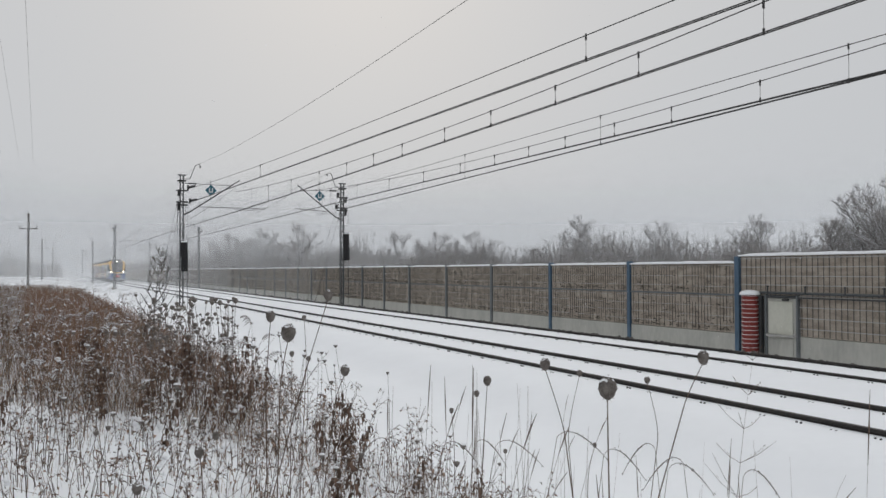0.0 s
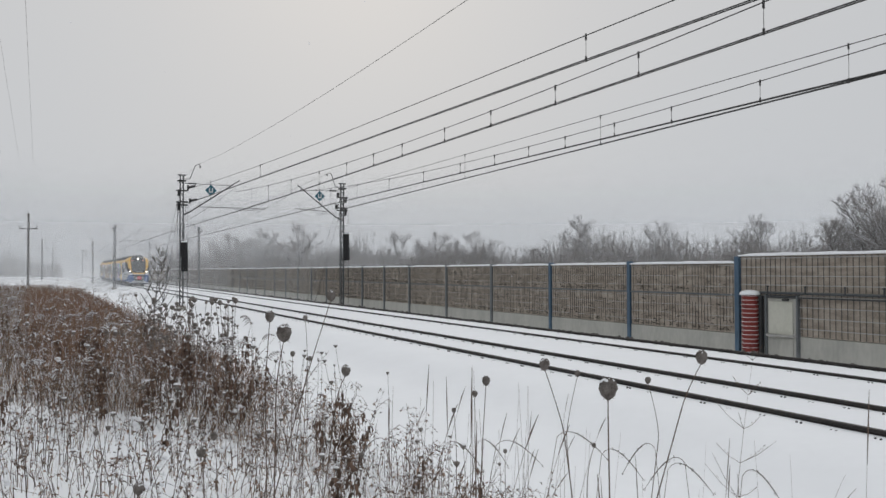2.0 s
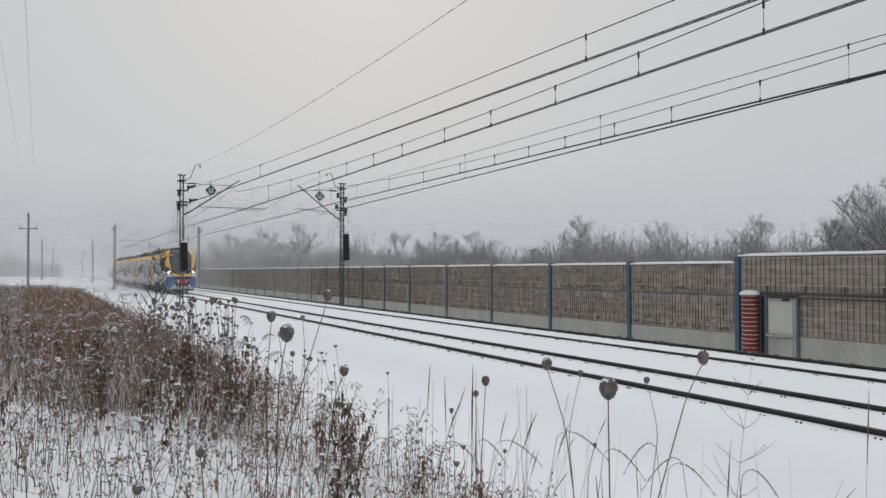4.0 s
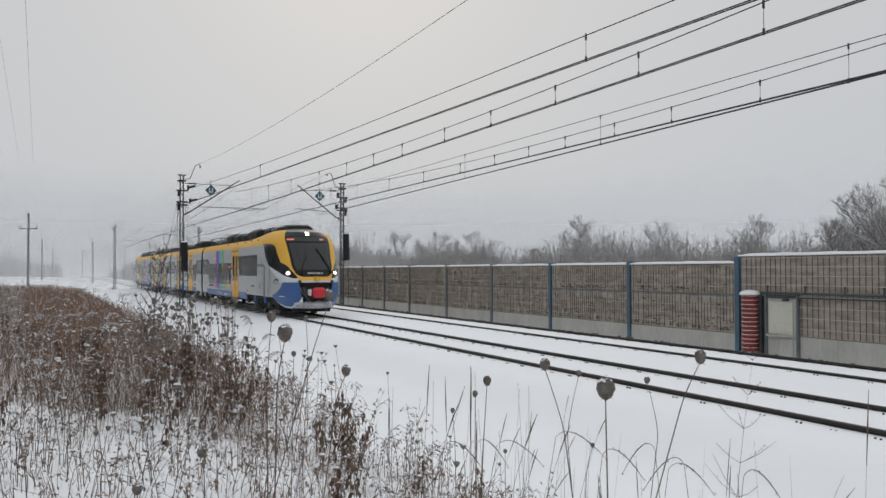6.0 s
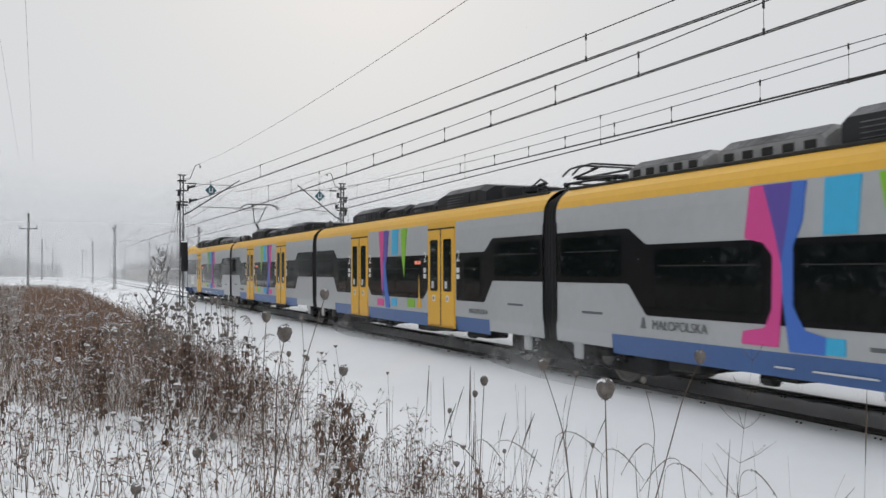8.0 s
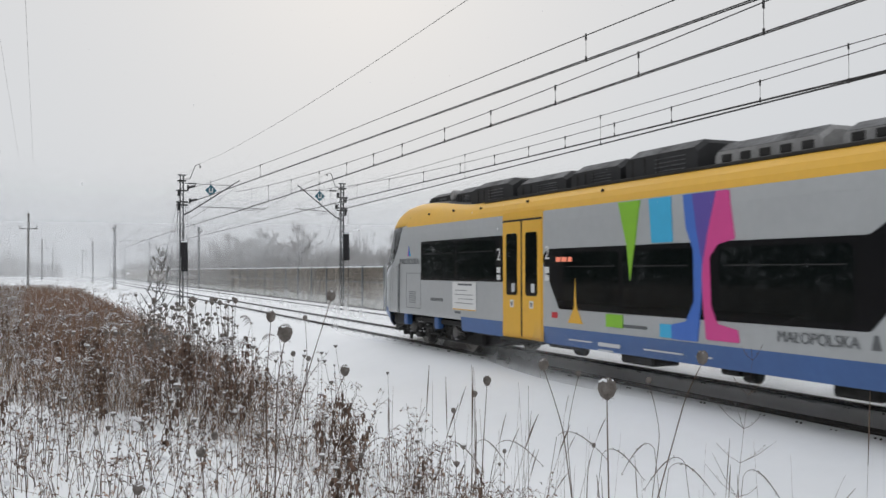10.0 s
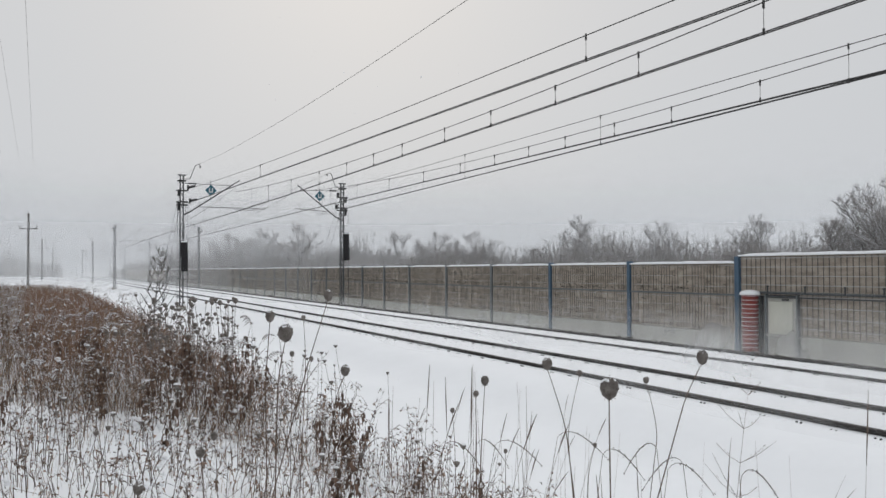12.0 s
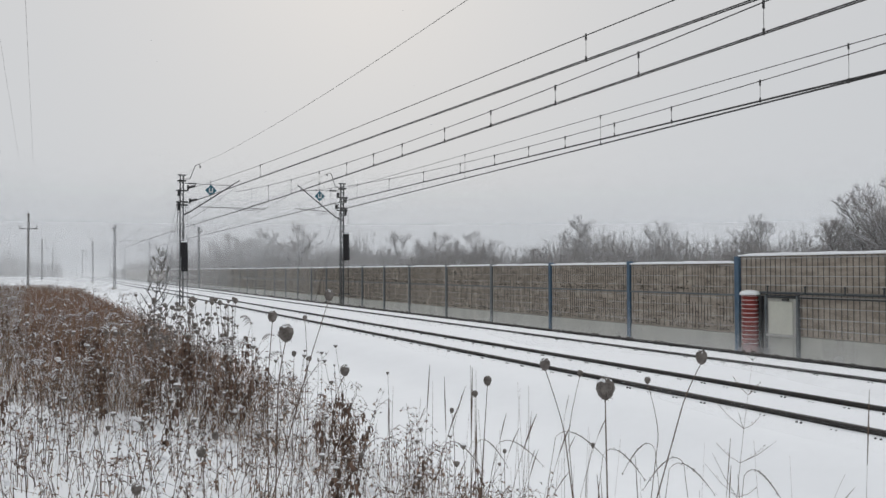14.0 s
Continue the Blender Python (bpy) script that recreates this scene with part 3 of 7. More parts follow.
def build_overhead():
    for i, y in enumerate(NEAR_MAST_Y):
        build_mast(NEAR_MAST_X, y, 1, i == 0)
    for i, y in enumerate(FAR_MAST_Y):
        build_mast(FAR_MAST_X, y, -1, i == 0)

    def span(zs, zt, ya, yb):
        return lambda y: zs + (zt - zs) * (2 * (y - (ya + yb) / 2) / (yb - ya)) ** 2

    near_z = lambda y: 5.55 + 0.0009 * (y - 23) ** 2
    near_d = [10.1, 13.15, 16.02, 19.0, 21.74, 24.9, 27.5, 30.4, 34, 38.5, 43, 47]
    catenary(lambda y: X1, -30, 52, lambda y: 5.25 - 0.0035 * min(30, max(-10, y - 10)), near_z, "copper contact wires and messenger over the track", near_d)
    far_z = lambda y: 5.62 + 0.0011 * (y - 24) ** 2
    far_d = [11.3, 14.48, 17.4, 19.77, 22.24, 24.4, 26.74, 29.5, 33, 37, 41.5, 46]
    catenary(lambda y: X2, -30, 53.5, lambda y: 5.31, far_z, "copper contact wires and messenger over the far track", far_d)
    # lines that leave to their anchor masts
    catenary(lambda y: 9.0 - (y - 10) * (9.0 - 6.9) / 42, -30, 51, lambda y: 5.62, lambda y: 6.07 + 0.35 * max(0, (y - 28) / 24) ** 2, "anchoring copper wires running to a mast", [13.9, 36.6], 0.035)
    catenary(lambda y: 14.3 + (y - 12) * (16.0 - 14.3) / 41, -30, 53, lambda y: 5.52, lambda y: 6.24 + 0.0115 * (y - 12), "anchoring copper wires running to the far mast", [13.1, 22.5, 33.0], 0.035)
    for k, (a, b) in enumerate(zip(NEAR_MAST_Y, NEAR_MAST_Y[1:])):
        catenary(lambda y: X1 + 0.2 * math.sin(y / 20), a, b, lambda y: 5.2, span(5.55, 6.6, a, b), "overhead wires fading into mist", [a + 5 + 6 * j for j in range(9)] if k < 2 else [])
    for k, (a, b) in enumerate(zip(FAR_MAST_Y, FAR_MAST_Y[1:])):
        catenary(lambda y: X2, a, b, lambda y: 5.31, span(5.6, 6.6, a, b), "far overhead wires fading into mist", [a + 5 + 6 * j for j in range(9)] if k < 2 else [])
    # feeder on the mast tops
    fx = NEAR_MAST_X + 0.95
    ym = [-8.0] + NEAR_MAST_Y
    for a, b in zip(ym, ym[1:]):
        wire("feeder_wire", sag((fx - 0.15, a, 7.75), (fx - 0.15, b, 7.75), 0.72 if a < 0 else 0.5), 0.006, "thin feeder wire on the mast tops")
    fx = FAR_MAST_X - 0.95
    for a, b in zip(FAR_MAST_Y, FAR_MAST_Y[1:]):
        wire("feeder_wire", sag((fx, a, 7.75), (fx, b, 7.75), 0.5), 0.008, "thin feeder wire on the far mast tops")


def build_utility_poles():
    rows = [(-2.7, 112.0, 8.2), (-2.1, 185.0, 7.6), (-0.4, 262.0, 8.0), (0.6, 340.0, 8.0)]
    for x, y, h in rows:
        po = thing("utility_pole", "weathered wooden utility pole with a crossarm", "utility pole", "utility poles", at=(x, y, -0.2))
        part("pole", Mesh().tube([(0, 0, -0.3), (0, 0, h)], [0.16, 0.11], 8), WOOD_POLE, po)
        part("crossarm", Mesh().box((0, -0.12, h - 1.4), (1.9, 0.1, 0.12), 0.01), WOOD_POLE, po)
        for xx in (-0.85, 0.85):
            part("insulator", Mesh().lathe((xx, -0.12, h - 1.34), [(0.03, 0), (0.05, 0.1), (0.08, 0.14), (0.06, 0.26), (0.02, 0.3)], 8), CERAMIC, po)
        part("pole_top", Mesh().lathe((0, 0, h), [(0.11, 0), (0.15, 0.02), (0.15, 0.3), (0.06, 0.34)], 8), CERAMIC, po)
    pts = [(-1.35, 12.0, 9.3)] + [(x, y, h - 0.2) for x, y, h in rows]
    for off, dz in ((0.0, 0.3), (-0.85, -1.1), (0.85, -1.1)):
        for a, b in zip(pts, pts[1:]):
            wire("utility_wire", sag((a[0] + off, a[1], a[2] + dz), (b[0] + off, b[1], b[2] + dz), 0.35), 0.0035, "thin utility wire between wooden poles")


# Haze put into shape: five see-through rings pale whatever stands beyond them.
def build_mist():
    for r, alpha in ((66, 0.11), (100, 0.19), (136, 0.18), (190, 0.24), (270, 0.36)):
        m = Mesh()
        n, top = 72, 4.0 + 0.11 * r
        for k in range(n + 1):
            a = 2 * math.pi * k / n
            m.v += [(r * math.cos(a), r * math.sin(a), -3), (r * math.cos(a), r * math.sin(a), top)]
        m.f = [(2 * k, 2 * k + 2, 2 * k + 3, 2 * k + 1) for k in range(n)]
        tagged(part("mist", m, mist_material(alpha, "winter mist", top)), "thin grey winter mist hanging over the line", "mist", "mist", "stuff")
# ---- train: local y runs back from the coupler, z from the rail head ----
END_LEN, MID_LEN = 20.55, 15.55
TRAIN_LEN = 2 * END_LEN + 2 * MID_LEN
BODY_W = [(0.40, 1.36), (0.60, 1.42), (0.82, 1.44), (2.70, 1.44), (2.88, 1.43), (2.99, 1.395), (3.09, 1.33), (3.17, 1.24), (3.24, 1.12), (3.30, 0.90), (3.33, 0.45), (3.34, 0.0)]
CAB_W = [(0.40, 1.36), (0.60, 1.42), (0.82, 1.44), (2.70, 1.44), (2.90, 1.425), (3.08, 1.37), (3.24, 1.27), (3.38, 1.12), (3.48, 0.90), (3.56, 0.50), (3.59, 0.0)]
NOSE = [(0.25, 1.05), (0.45, 0.78), (0.8, 0.60), (1.2, 0.55), (1.45, 0.61), (1.6, 0.76), (2.2, 1.20), (2.8, 1.60), (3.2, 1.95), (3.38, 2.22), (3.48, 2.55), (3.56, 3.1), (3.59, 3.9)]
CAB_END = 4.0


def lin(table, z):
    if z <= table[0][0]:
        return table[0][1]
    for (a, u), (b, w) in zip(table, table[1:]):
        if z <= b:
            return u + (w - u) * (z - a) / (b - a)
    return table[-1][1]


def cab_point(u, z, off=0.0):
    """u: 0 at the middle of the nose, +-1 at the cab's rear edge on a side."""
    w, n = lin(CAB_W, z) if z > 0.82 else lin([(0.2, 1.12), (0.45, 1.28), (0.82, 1.44)], z), lin(NOSE, z)
    th = abs(u) * math.pi / 2
    e = 2 / 2.5
    x = (w + off) * math.sin(th) ** e
    s = n - off + (CAB_END - n) * (1 - math.cos(th) ** e)
    return (math.copysign(x, u), s, z)


def cab_patch(name, zs, ua, ub, material, parent, sides=(-1, 1), nu=10, off=0.0, label="", hole=None):
    """A patch of the cab skin between the borders ua(z) and ub(z), with an opening for a lamp if hole gives x, z and radius."""
    for sd in sides:
        m = Mesh()
        for z in zs:
            for k in range(nu + 1):
                m.v.append(cab_point(sd * (ua(z) + (ub(z) - ua(z)) * k / nu), z, off))
        m.f = [(j * (nu + 1) + k, j * (nu + 1) + k + 1, (j + 1) * (nu + 1) + k + 1, (j + 1) * (nu + 1) + k) for j in range(len(zs) - 1) for k in range(nu)]
        if hole:
            mid = lambda q, k: sum(m.v[i][k] for i in q) / 4
            m.f = [q for q in m.f if math.hypot(abs(mid(q, 0)) - hole[0], mid(q, 2) - hole[1]) > hole[2]]
        if sd < 0:
            m.f = [q[::-1] for q in m.f]
        part(name, m, material, parent, label, smooth=True)


def cab_strip(name, top, low, material, parent, off=0.005, label="", n=18, sides=(-1, 1)):
    """A painted strip on the cab between two lines of (u, z)."""
    def along(line, t):
        k = min(len(line) - 2, int(t * (len(line) - 1)))
        a, b, w = line[k], line[k + 1], t * (len(line) - 1) - k
        return a[0] + (b[0] - a[0]) * w, a[1] + (b[1] - a[1]) * w
    for sd in sides:
        m = Mesh()
        for i in range(n + 1):
            (ua, za), (ub, zb) = along(top, i / n), along(low, i / n)
            for k in range(5):
                m.v.append(cab_point(sd * (ua + (ub - ua) * k / 4), za + (zb - za) * k / 4, off))
        m.f = [(i * 5 + k, i * 5 + k + 1, i * 5 + k + 6, i * 5 + k + 5) for i in range(n) for k in range(4)]
        fix_normals(part(name, m, material, parent, label, smooth=True))


def roof_fairing(car):
    """The cab's high roof falling to the lower roof of the saloon."""
    hi = [(2.88, 1.43), (3.04, 1.39), (3.24, 1.27), (3.38, 1.12), (3.48, 0.90), (3.54, 0.60), (3.57, 0.35), (3.59, 0.0)]
    lo = [(2.88, 1.43), (2.99, 1.395), (3.09, 1.33), (3.17, 1.24), (3.24, 1.12), (3.30, 0.90), (3.33, 0.45), (3.34, 0.0)]
    for name, rows, mt in (("roof_edge", range(0, 5), T_YELLOW), ("roof", range(4, 8), T_ROOF)):
        for sd in (-1, 1):
            m = Mesh()
            n = 12
            for i in range(n + 1):
                t = i / n
                k = t * t * (3 - 2 * t)
                for r in rows:
                    m.v.append((sd * (hi[r][1] + (lo[r][1] - hi[r][1]) * k), CAB_END + 3.6 * t, hi[r][0] + (lo[r][0] - hi[r][0]) * k))
            q = len(rows)
            m.f = [(i * q + r, i * q + r + 1, (i + 1) * q + r + 1, (i + 1) * q + r) for i in range(n) for r in range(q - 1)]
            fix_normals(part(name, m, mt, car, smooth=True))


def steps(a, b, n):
    return [a + (b - a) * i / n for i in range(n + 1)]


def skin(name, zs, y0, y1, material, parent, label=""):
    """Both flanks of a car between two heights, as one skin over the roof if the list ends at the crown."""
    for sd in (-1, 1):
        m = Mesh()
        for z in zs:
            for y in (y0, y1):
                m.v.append((sd * lin(BODY_W, z), y, z))
        fs = [(2 * j, 2 * j + 1, 2 * j + 3, 2 * j + 2) for j in range(len(zs) - 1)]
        m.f = fs if sd < 0 else [q[::-1] for q in fs]
        part(name, m, material, parent, label)


def rounded(pts, r=0.08, n=4):
    out = []
    for i, p in enumerate(pts):
        a, b, c = Vector(pts[i - 1]), Vector(p), Vector(pts[(i + 1) % len(pts)])
        rr = min(r, (a - b).length * 0.4, (c - b).length * 0.4)
        q0, q1 = b + (a - b).normalized() * rr, b + (c - b).normalized() * rr
        for k in range(n + 1):
            t = k / n
            out.append(tuple((1 - t) ** 2 * q0 + 2 * t * (1 - t) * b + t * t * q1))
    return out


def plate(name, pts, material, parent, off=0.006, r=0.06, sides=(-1, 1), label=""):
    """A thin shaped plate proud of the car's flank."""
    for sd in sides:
        m = Mesh().prism(rounded(pts, r), sd * 1.432, sd * (0.008 + off), "x")
        fix_normals(part(name, m, material, parent, label))


def rect(y0, y1, z0, z1):
    return [(y0, z0), (y1, z0), (y1, z1), (y0, z1)]


def lettering(text, size, at, material, parent, side, name="lettering"):
    cu = bpy.data.curves.new(name, "FONT")
    cu.body, cu.size, cu.extrude, cu.align_x = text, size, 0.002, "CENTER"
    cu.materials.append(material)
    ob = new(name, cu)
    ob.parent = parent
    ob.matrix_local = Matrix.Translation((side * (1.452), at[0], at[1])) @ Euler((radians(90), 0, radians(90 * side))).to_matrix().to_4x4()
    return ob


def door_set(car, y0, y1):
    yc, w = (y0 + y1) / 2, (y1 - y0)
    plate("door_surround", rect(y0 - 0.03, y1 + 0.03, 0.56, 2.92), T_YELLOW, car, 0.004, 0.02)
    for a, b in ((y0, yc - 0.012), (yc + 0.012, y1)):
        plate("door_leaf", rect(a + 0.02, b - 0.02, 0.60, 2.74), T_YELLOW, car, 0.018, 0.03)
        plate("door_window", rect(a + 0.15, b - 0.15, 1.36, 2.52), GLASS, car, 0.024, 0.07)
        plate("door_button", rect((a + b) / 2 - 0.07, (a + b) / 2 + 0.07, 1.13, 1.27), WHITE, car, 0.023, 0.02)
        plate("door_mark", rect((a + b) / 2 - 0.03, (a + b) / 2 + 0.03, 1.16, 1.24), PRINT, car, 0.027, 0.01)
        plate("door_sticker", rect((a + b) / 2 + 0.0, (a + b) / 2 + 0.13, 1.42, 1.58), T_LIGHT, car, 0.028, 0.02)
    plate("door_seam", rect(yc - 0.016, yc + 0.016, 0.60, 2.74), T_RUBBER, car, 0.022, 0.004)
    plate("door_top_seal", rect(y0, y1, 2.74, 2.775), T_RUBBER, car, 0.02, 0.004)
    for sd in (-1, 1):
        part("door_step", Mesh().box((sd * 1.44, yc, 0.53), (0.16, w, 0.05), 0.01), T_UNDER, car)
        for yy, k in ((y0 - 0.19, 0), (y1 + 0.19, 1)):
            lettering("2", 0.34, (yy, 2.02), WHITE, car, sd, "class_number")
            part("door_symbols", Mesh().box((sd * 1.456, yy, 1.83), (0.004, 0.15, 0.11)).box((sd * 1.456, yy, 1.69), (0.004, 0.15, 0.10)), WHITE, car)


def drips(car, y0):
    """The coloured streaks painted over the side."""
    for sd in (-1, 1):
        ss = (sd,)
        plate("pink_streak", [(y0 + 0.30, 2.86), (y0 + 0.75, 2.86), (y0 + 0.62, 2.2), (y0 + 0.50, 1.3), (y0 + 0.40, 1.3), (y0 + 0.42, 2.2)], PINK, car, 0.016, 0.01, ss)
        plate("purple_streak", [(y0 - 0.02, 2.86), (y0 + 0.33, 2.86), (y0 + 0.36, 2.2), (y0 + 0.44, 1.5), (y0 + 0.38, 1.1), (y0 + 0.28, 1.6), (y0 + 0.1, 2.2)], PURPLE, car, 0.018, 0.01, ss)
        plate("blue_streak", [(y0 + 0.25, 2.1), (y0 + 0.38, 2.1), (y0 + 0.34, 1.5), (y0 + 0.16, 0.86), (y0 - 0.14, 0.86), (y0 + 0.08, 1.5)], ROYAL, car, 0.020, 0.01, ss)
        plate("cyan_streak", [(y0 - 0.72, 2.86), (y0 - 0.30, 2.86), (y0 - 0.26, 2.22), (y0 - 0.68, 2.22)], CYAN, car, 0.016, 0.01, ss)
        plate("lime_streak", [(y0 - 1.34, 2.86), (y0 - 0.92, 2.86), (y0 - 0.98, 2.2), (y0 - 1.16, 1.65), (y0 - 1.22, 2.2)], LIME, car, 0.016, 0.01, ss)
        plate("pink_streak", rect(y0 + 0.35, y0 + 0.85, 0.90, 1.08), PINK, car, 0.016, 0.01, ss)
        plate("cyan_streak", rect(y0 - 0.62, y0 - 0.25, 0.92, 1.12), CYAN, car, 0.016, 0.01, ss)
        plate("lime_streak", rect(y0 - 1.85, y0 - 1.4, 0.94, 1.14), LIME, car, 0.016, 0.01, ss)
        plate("yellow_streak", [(y0 - 2.3, 0.94), (y0 - 2.0, 0.94), (y0 - 2.12, 1.2), (y0 - 2.16, 1.75), (y0 - 2.2, 1.2)], T_YELLOW, car, 0.016, 0.01, ss)


def waist_streaks(car, y0):
    """Broad streaks that narrow between two windows and spread again below."""
    for sd in (-1, 1):
        ss = (sd,)
        plate("pink_streak", [(y0 + 0.97, 2.86), (y0 + 0.66, 2.86), (y0 + 0.50, 2.3), (y0 + 0.44, 1.9), (y0 + 0.46, 1.4), (y0 + 0.52, 0.90), (y0 + 1.15, 0.90), (y0 + 1.12, 1.06), (y0 + 0.74, 1.12), (y0 + 0.62, 1.35), (y0 + 0.60, 2.0), (y0 + 0.76, 2.16), (y0 + 1.08, 2.22)], PINK, car, 0.016, 0.03, ss)
        plate("purple_streak", [(y0 + 0.74, 2.86), (y0 + 0.26, 2.86), (y0 + 0.34, 2.4), (y0 + 0.46, 1.9), (y0 + 0.56, 2.3)], PURPLE, car, 0.020, 0.01, ss)
        plate("blue_streak", [(y0 + 0.40, 2.86), (y0 + 0.06, 2.86), (y0 + 0.12, 2.4), (y0 + 0.27, 2.1), (y0 + 0.28, 1.4), (y0 + 0.10, 1.12), (y0 - 0.22, 1.06), (y0 - 0.2, 0.86), (y0 + 0.34, 0.86), (y0 + 0.44, 1.5), (y0 + 0.46, 2.0)], ROYAL, car, 0.018, 0.02, ss)
        plate("cyan_streak", [(y0 - 0.72, 2.86), (y0 - 0.22, 2.86), (y0 - 0.18, 2.22), (y0 - 0.66, 2.22)], CYAN, car, 0.016, 0.01, ss)
        plate("lime_streak", [(y0 - 1.5, 2.86), (y0 - 0.95, 2.86), (y0 - 1.08, 2.2), (y0 - 1.2, 1.65), (y0 - 1.28, 2.2)], LIME, car, 0.016, 0.01, ss)
        plate("cyan_streak", rect(y0 - 0.48, y0 - 0.19, 0.87, 1.06), CYAN, car, 0.016, 0.01, ss)
        plate("lime_streak", rect(y0 - 1.85, y0 - 1.4, 0.94, 1.14), LIME, car, 0.016, 0.01, ss)
        plate("yellow_streak", [(y0 - 3.0, 0.94), (y0 - 2.55, 0.94), (y0 - 2.72, 1.2), (y0 - 2.76, 1.7), (y0 - 2.80, 1.2)], T_YELLOW, car, 0.016, 0.01, ss)


def sash(car, y0, y1, z0, z1, n):
    """Slim window divisions and brighter panes inside a black band."""
    for i in range(n):
        a, b = y0 + (y1 - y0) * i / n + 0.06, y0 + (y1 - y0) * (i + 1) / n - 0.06
        plate("window_pane", rect(a, b, z0 + 0.06, z1 - 0.06), GLASS, car, 0.011, 0.08)
        plate("window_vent", rect(a + 0.1, b - 0.1, z1 - 0.30, z1 - 0.285), T_UNDER, car, 0.013, 0.004)


def roof_box(car, y0, y1, w, z0, z1, material, slope=0.25):
    """A roof container with bevelled shoulders, grilles or ports, a dusting of snow and painted sky sheen."""
    slope = slope * 0.5
    m = Mesh()
    c = min(0.13, (z1 - z0) * 0.4)
    rows = [(y0, 0.06), (y0 + slope, 0.0), (y1 - slope, 0.0), (y1, 0.06)]
    for y, d in rows:
        m.v += [(-w, y, z0), (-w, y, z1 - c - d), (-w + 0.20, y, z1 - d), (w - 0.20, y, z1 - d), (w, y, z1 - c - d), (w, y, z0)]
    m.f = [(i * 6 + k, i * 6 + (k + 1) % 6, (i + 1) * 6 + (k + 1) % 6, (i + 1) * 6 + k) for i in range(3) for k in range(6)] + [tuple(range(6)), tuple(range(23, 17, -1))]
    unit = fix_normals(part("roof_unit", m, material, car))
    # Paler slabs colour in the shoulders' sky sheen along with thin snow.
    for sd in (-1, 1):
        sh = Mesh().add([(sd * (w + 0.003), y0 + slope, z1 - c + 0.004), (sd * (w - 0.20), y0 + slope, z1 + 0.006), (sd * (w - 0.20), y1 - slope, z1 + 0.006), (sd * (w + 0.003), y1 - slope, z1 - c + 0.004),
                         (sd * (w - 0.01), y0 + slope, z1 - c - 0.004), (sd * (w - 0.20), y0 + slope, z1 - 0.004), (sd * (w - 0.20), y1 - slope, z1 - 0.004), (sd * (w - 0.01), y1 - slope, z1 - c - 0.004)],
                        [(0, 1, 2, 3), (4, 7, 6, 5), (0, 4, 5, 1), (2, 6, 7, 3), (1, 5, 6, 2), (0, 3, 7, 4)])
        fix_normals(part("snow_dusting", sh, T_DUST_SHEEN, unit, "thin snow and painted sky sheen on the bevelled shoulder"))
    low, high = z0 + 0.05, z1 - c - 0.05
    lou = Mesh()
    if material is T_ROOFPALE:
        n = max(3, int((y1 - y0) / 0.32))
        for i in range(n):
            lou.box((0, y0 + slope + (y1 - y0 - 2 * slope) * (i + 0.5) / n, low + 0.05), (2 * w + 0.02, 0.20, 0.11), 0.01)
        part("roof_port", lou, T_UNDER, unit)
    else:
        a, b = y0 + slope + 0.08, y1 - slope - 0.08
        for r in range(4):
            lou.box((0, (a * 0.55 + b * 0.45) + (b - a) * 0.22 - 0.0, low + (high - low) * (r + 0.5) / 4), (2 * w + 0.022, (b - a) * 0.5, 0.014), 0.003)
        part("roof_louvre", lou, T_DUST_SHEEN, unit)
        seam = Mesh()
        for t in (0.02, 0.24, 0.47):
            seam.box((0, a + (b - a) * t, (low + high) / 2), (2 * w + 0.03, 0.03, high - low + 0.04), 0.008)
        part("roof_seam", seam, T_UNDER, unit)


def roof_gear(car, y0, y1, n, z=3.30):
    """Cable ducts, small housings and bent leads crowding the roof."""
    rnd = random.Random(int(y0 * 7))
    for k in range(n):
        y, x = rnd.uniform(y0, y1), rnd.uniform(-1.0, 1.0)
        if k % 3:
            part("roof_housing", Mesh().box((x, y, z + 0.06 + rnd.uniform(0, 0.1)), (rnd.uniform(0.15, 0.4), rnd.uniform(0.15, 0.5), rnd.uniform(0.14, 0.34)), 0.03, Euler((rnd.gauss(0, 0.1), 0, rnd.gauss(0, 0.1))).to_matrix()), T_ROOF if k % 4 else T_WHEEL, car)
        else:
            h = rnd.uniform(0.12, 0.26)
            part("roof_lead", Mesh().tube([(x, y, z), (x, y + 0.12, z + h), (x + 0.1, y + 0.6, z + 0.04 + h), (x + 0.1, y + 0.75, z)], 0.028, 6), T_RUBBER, car)


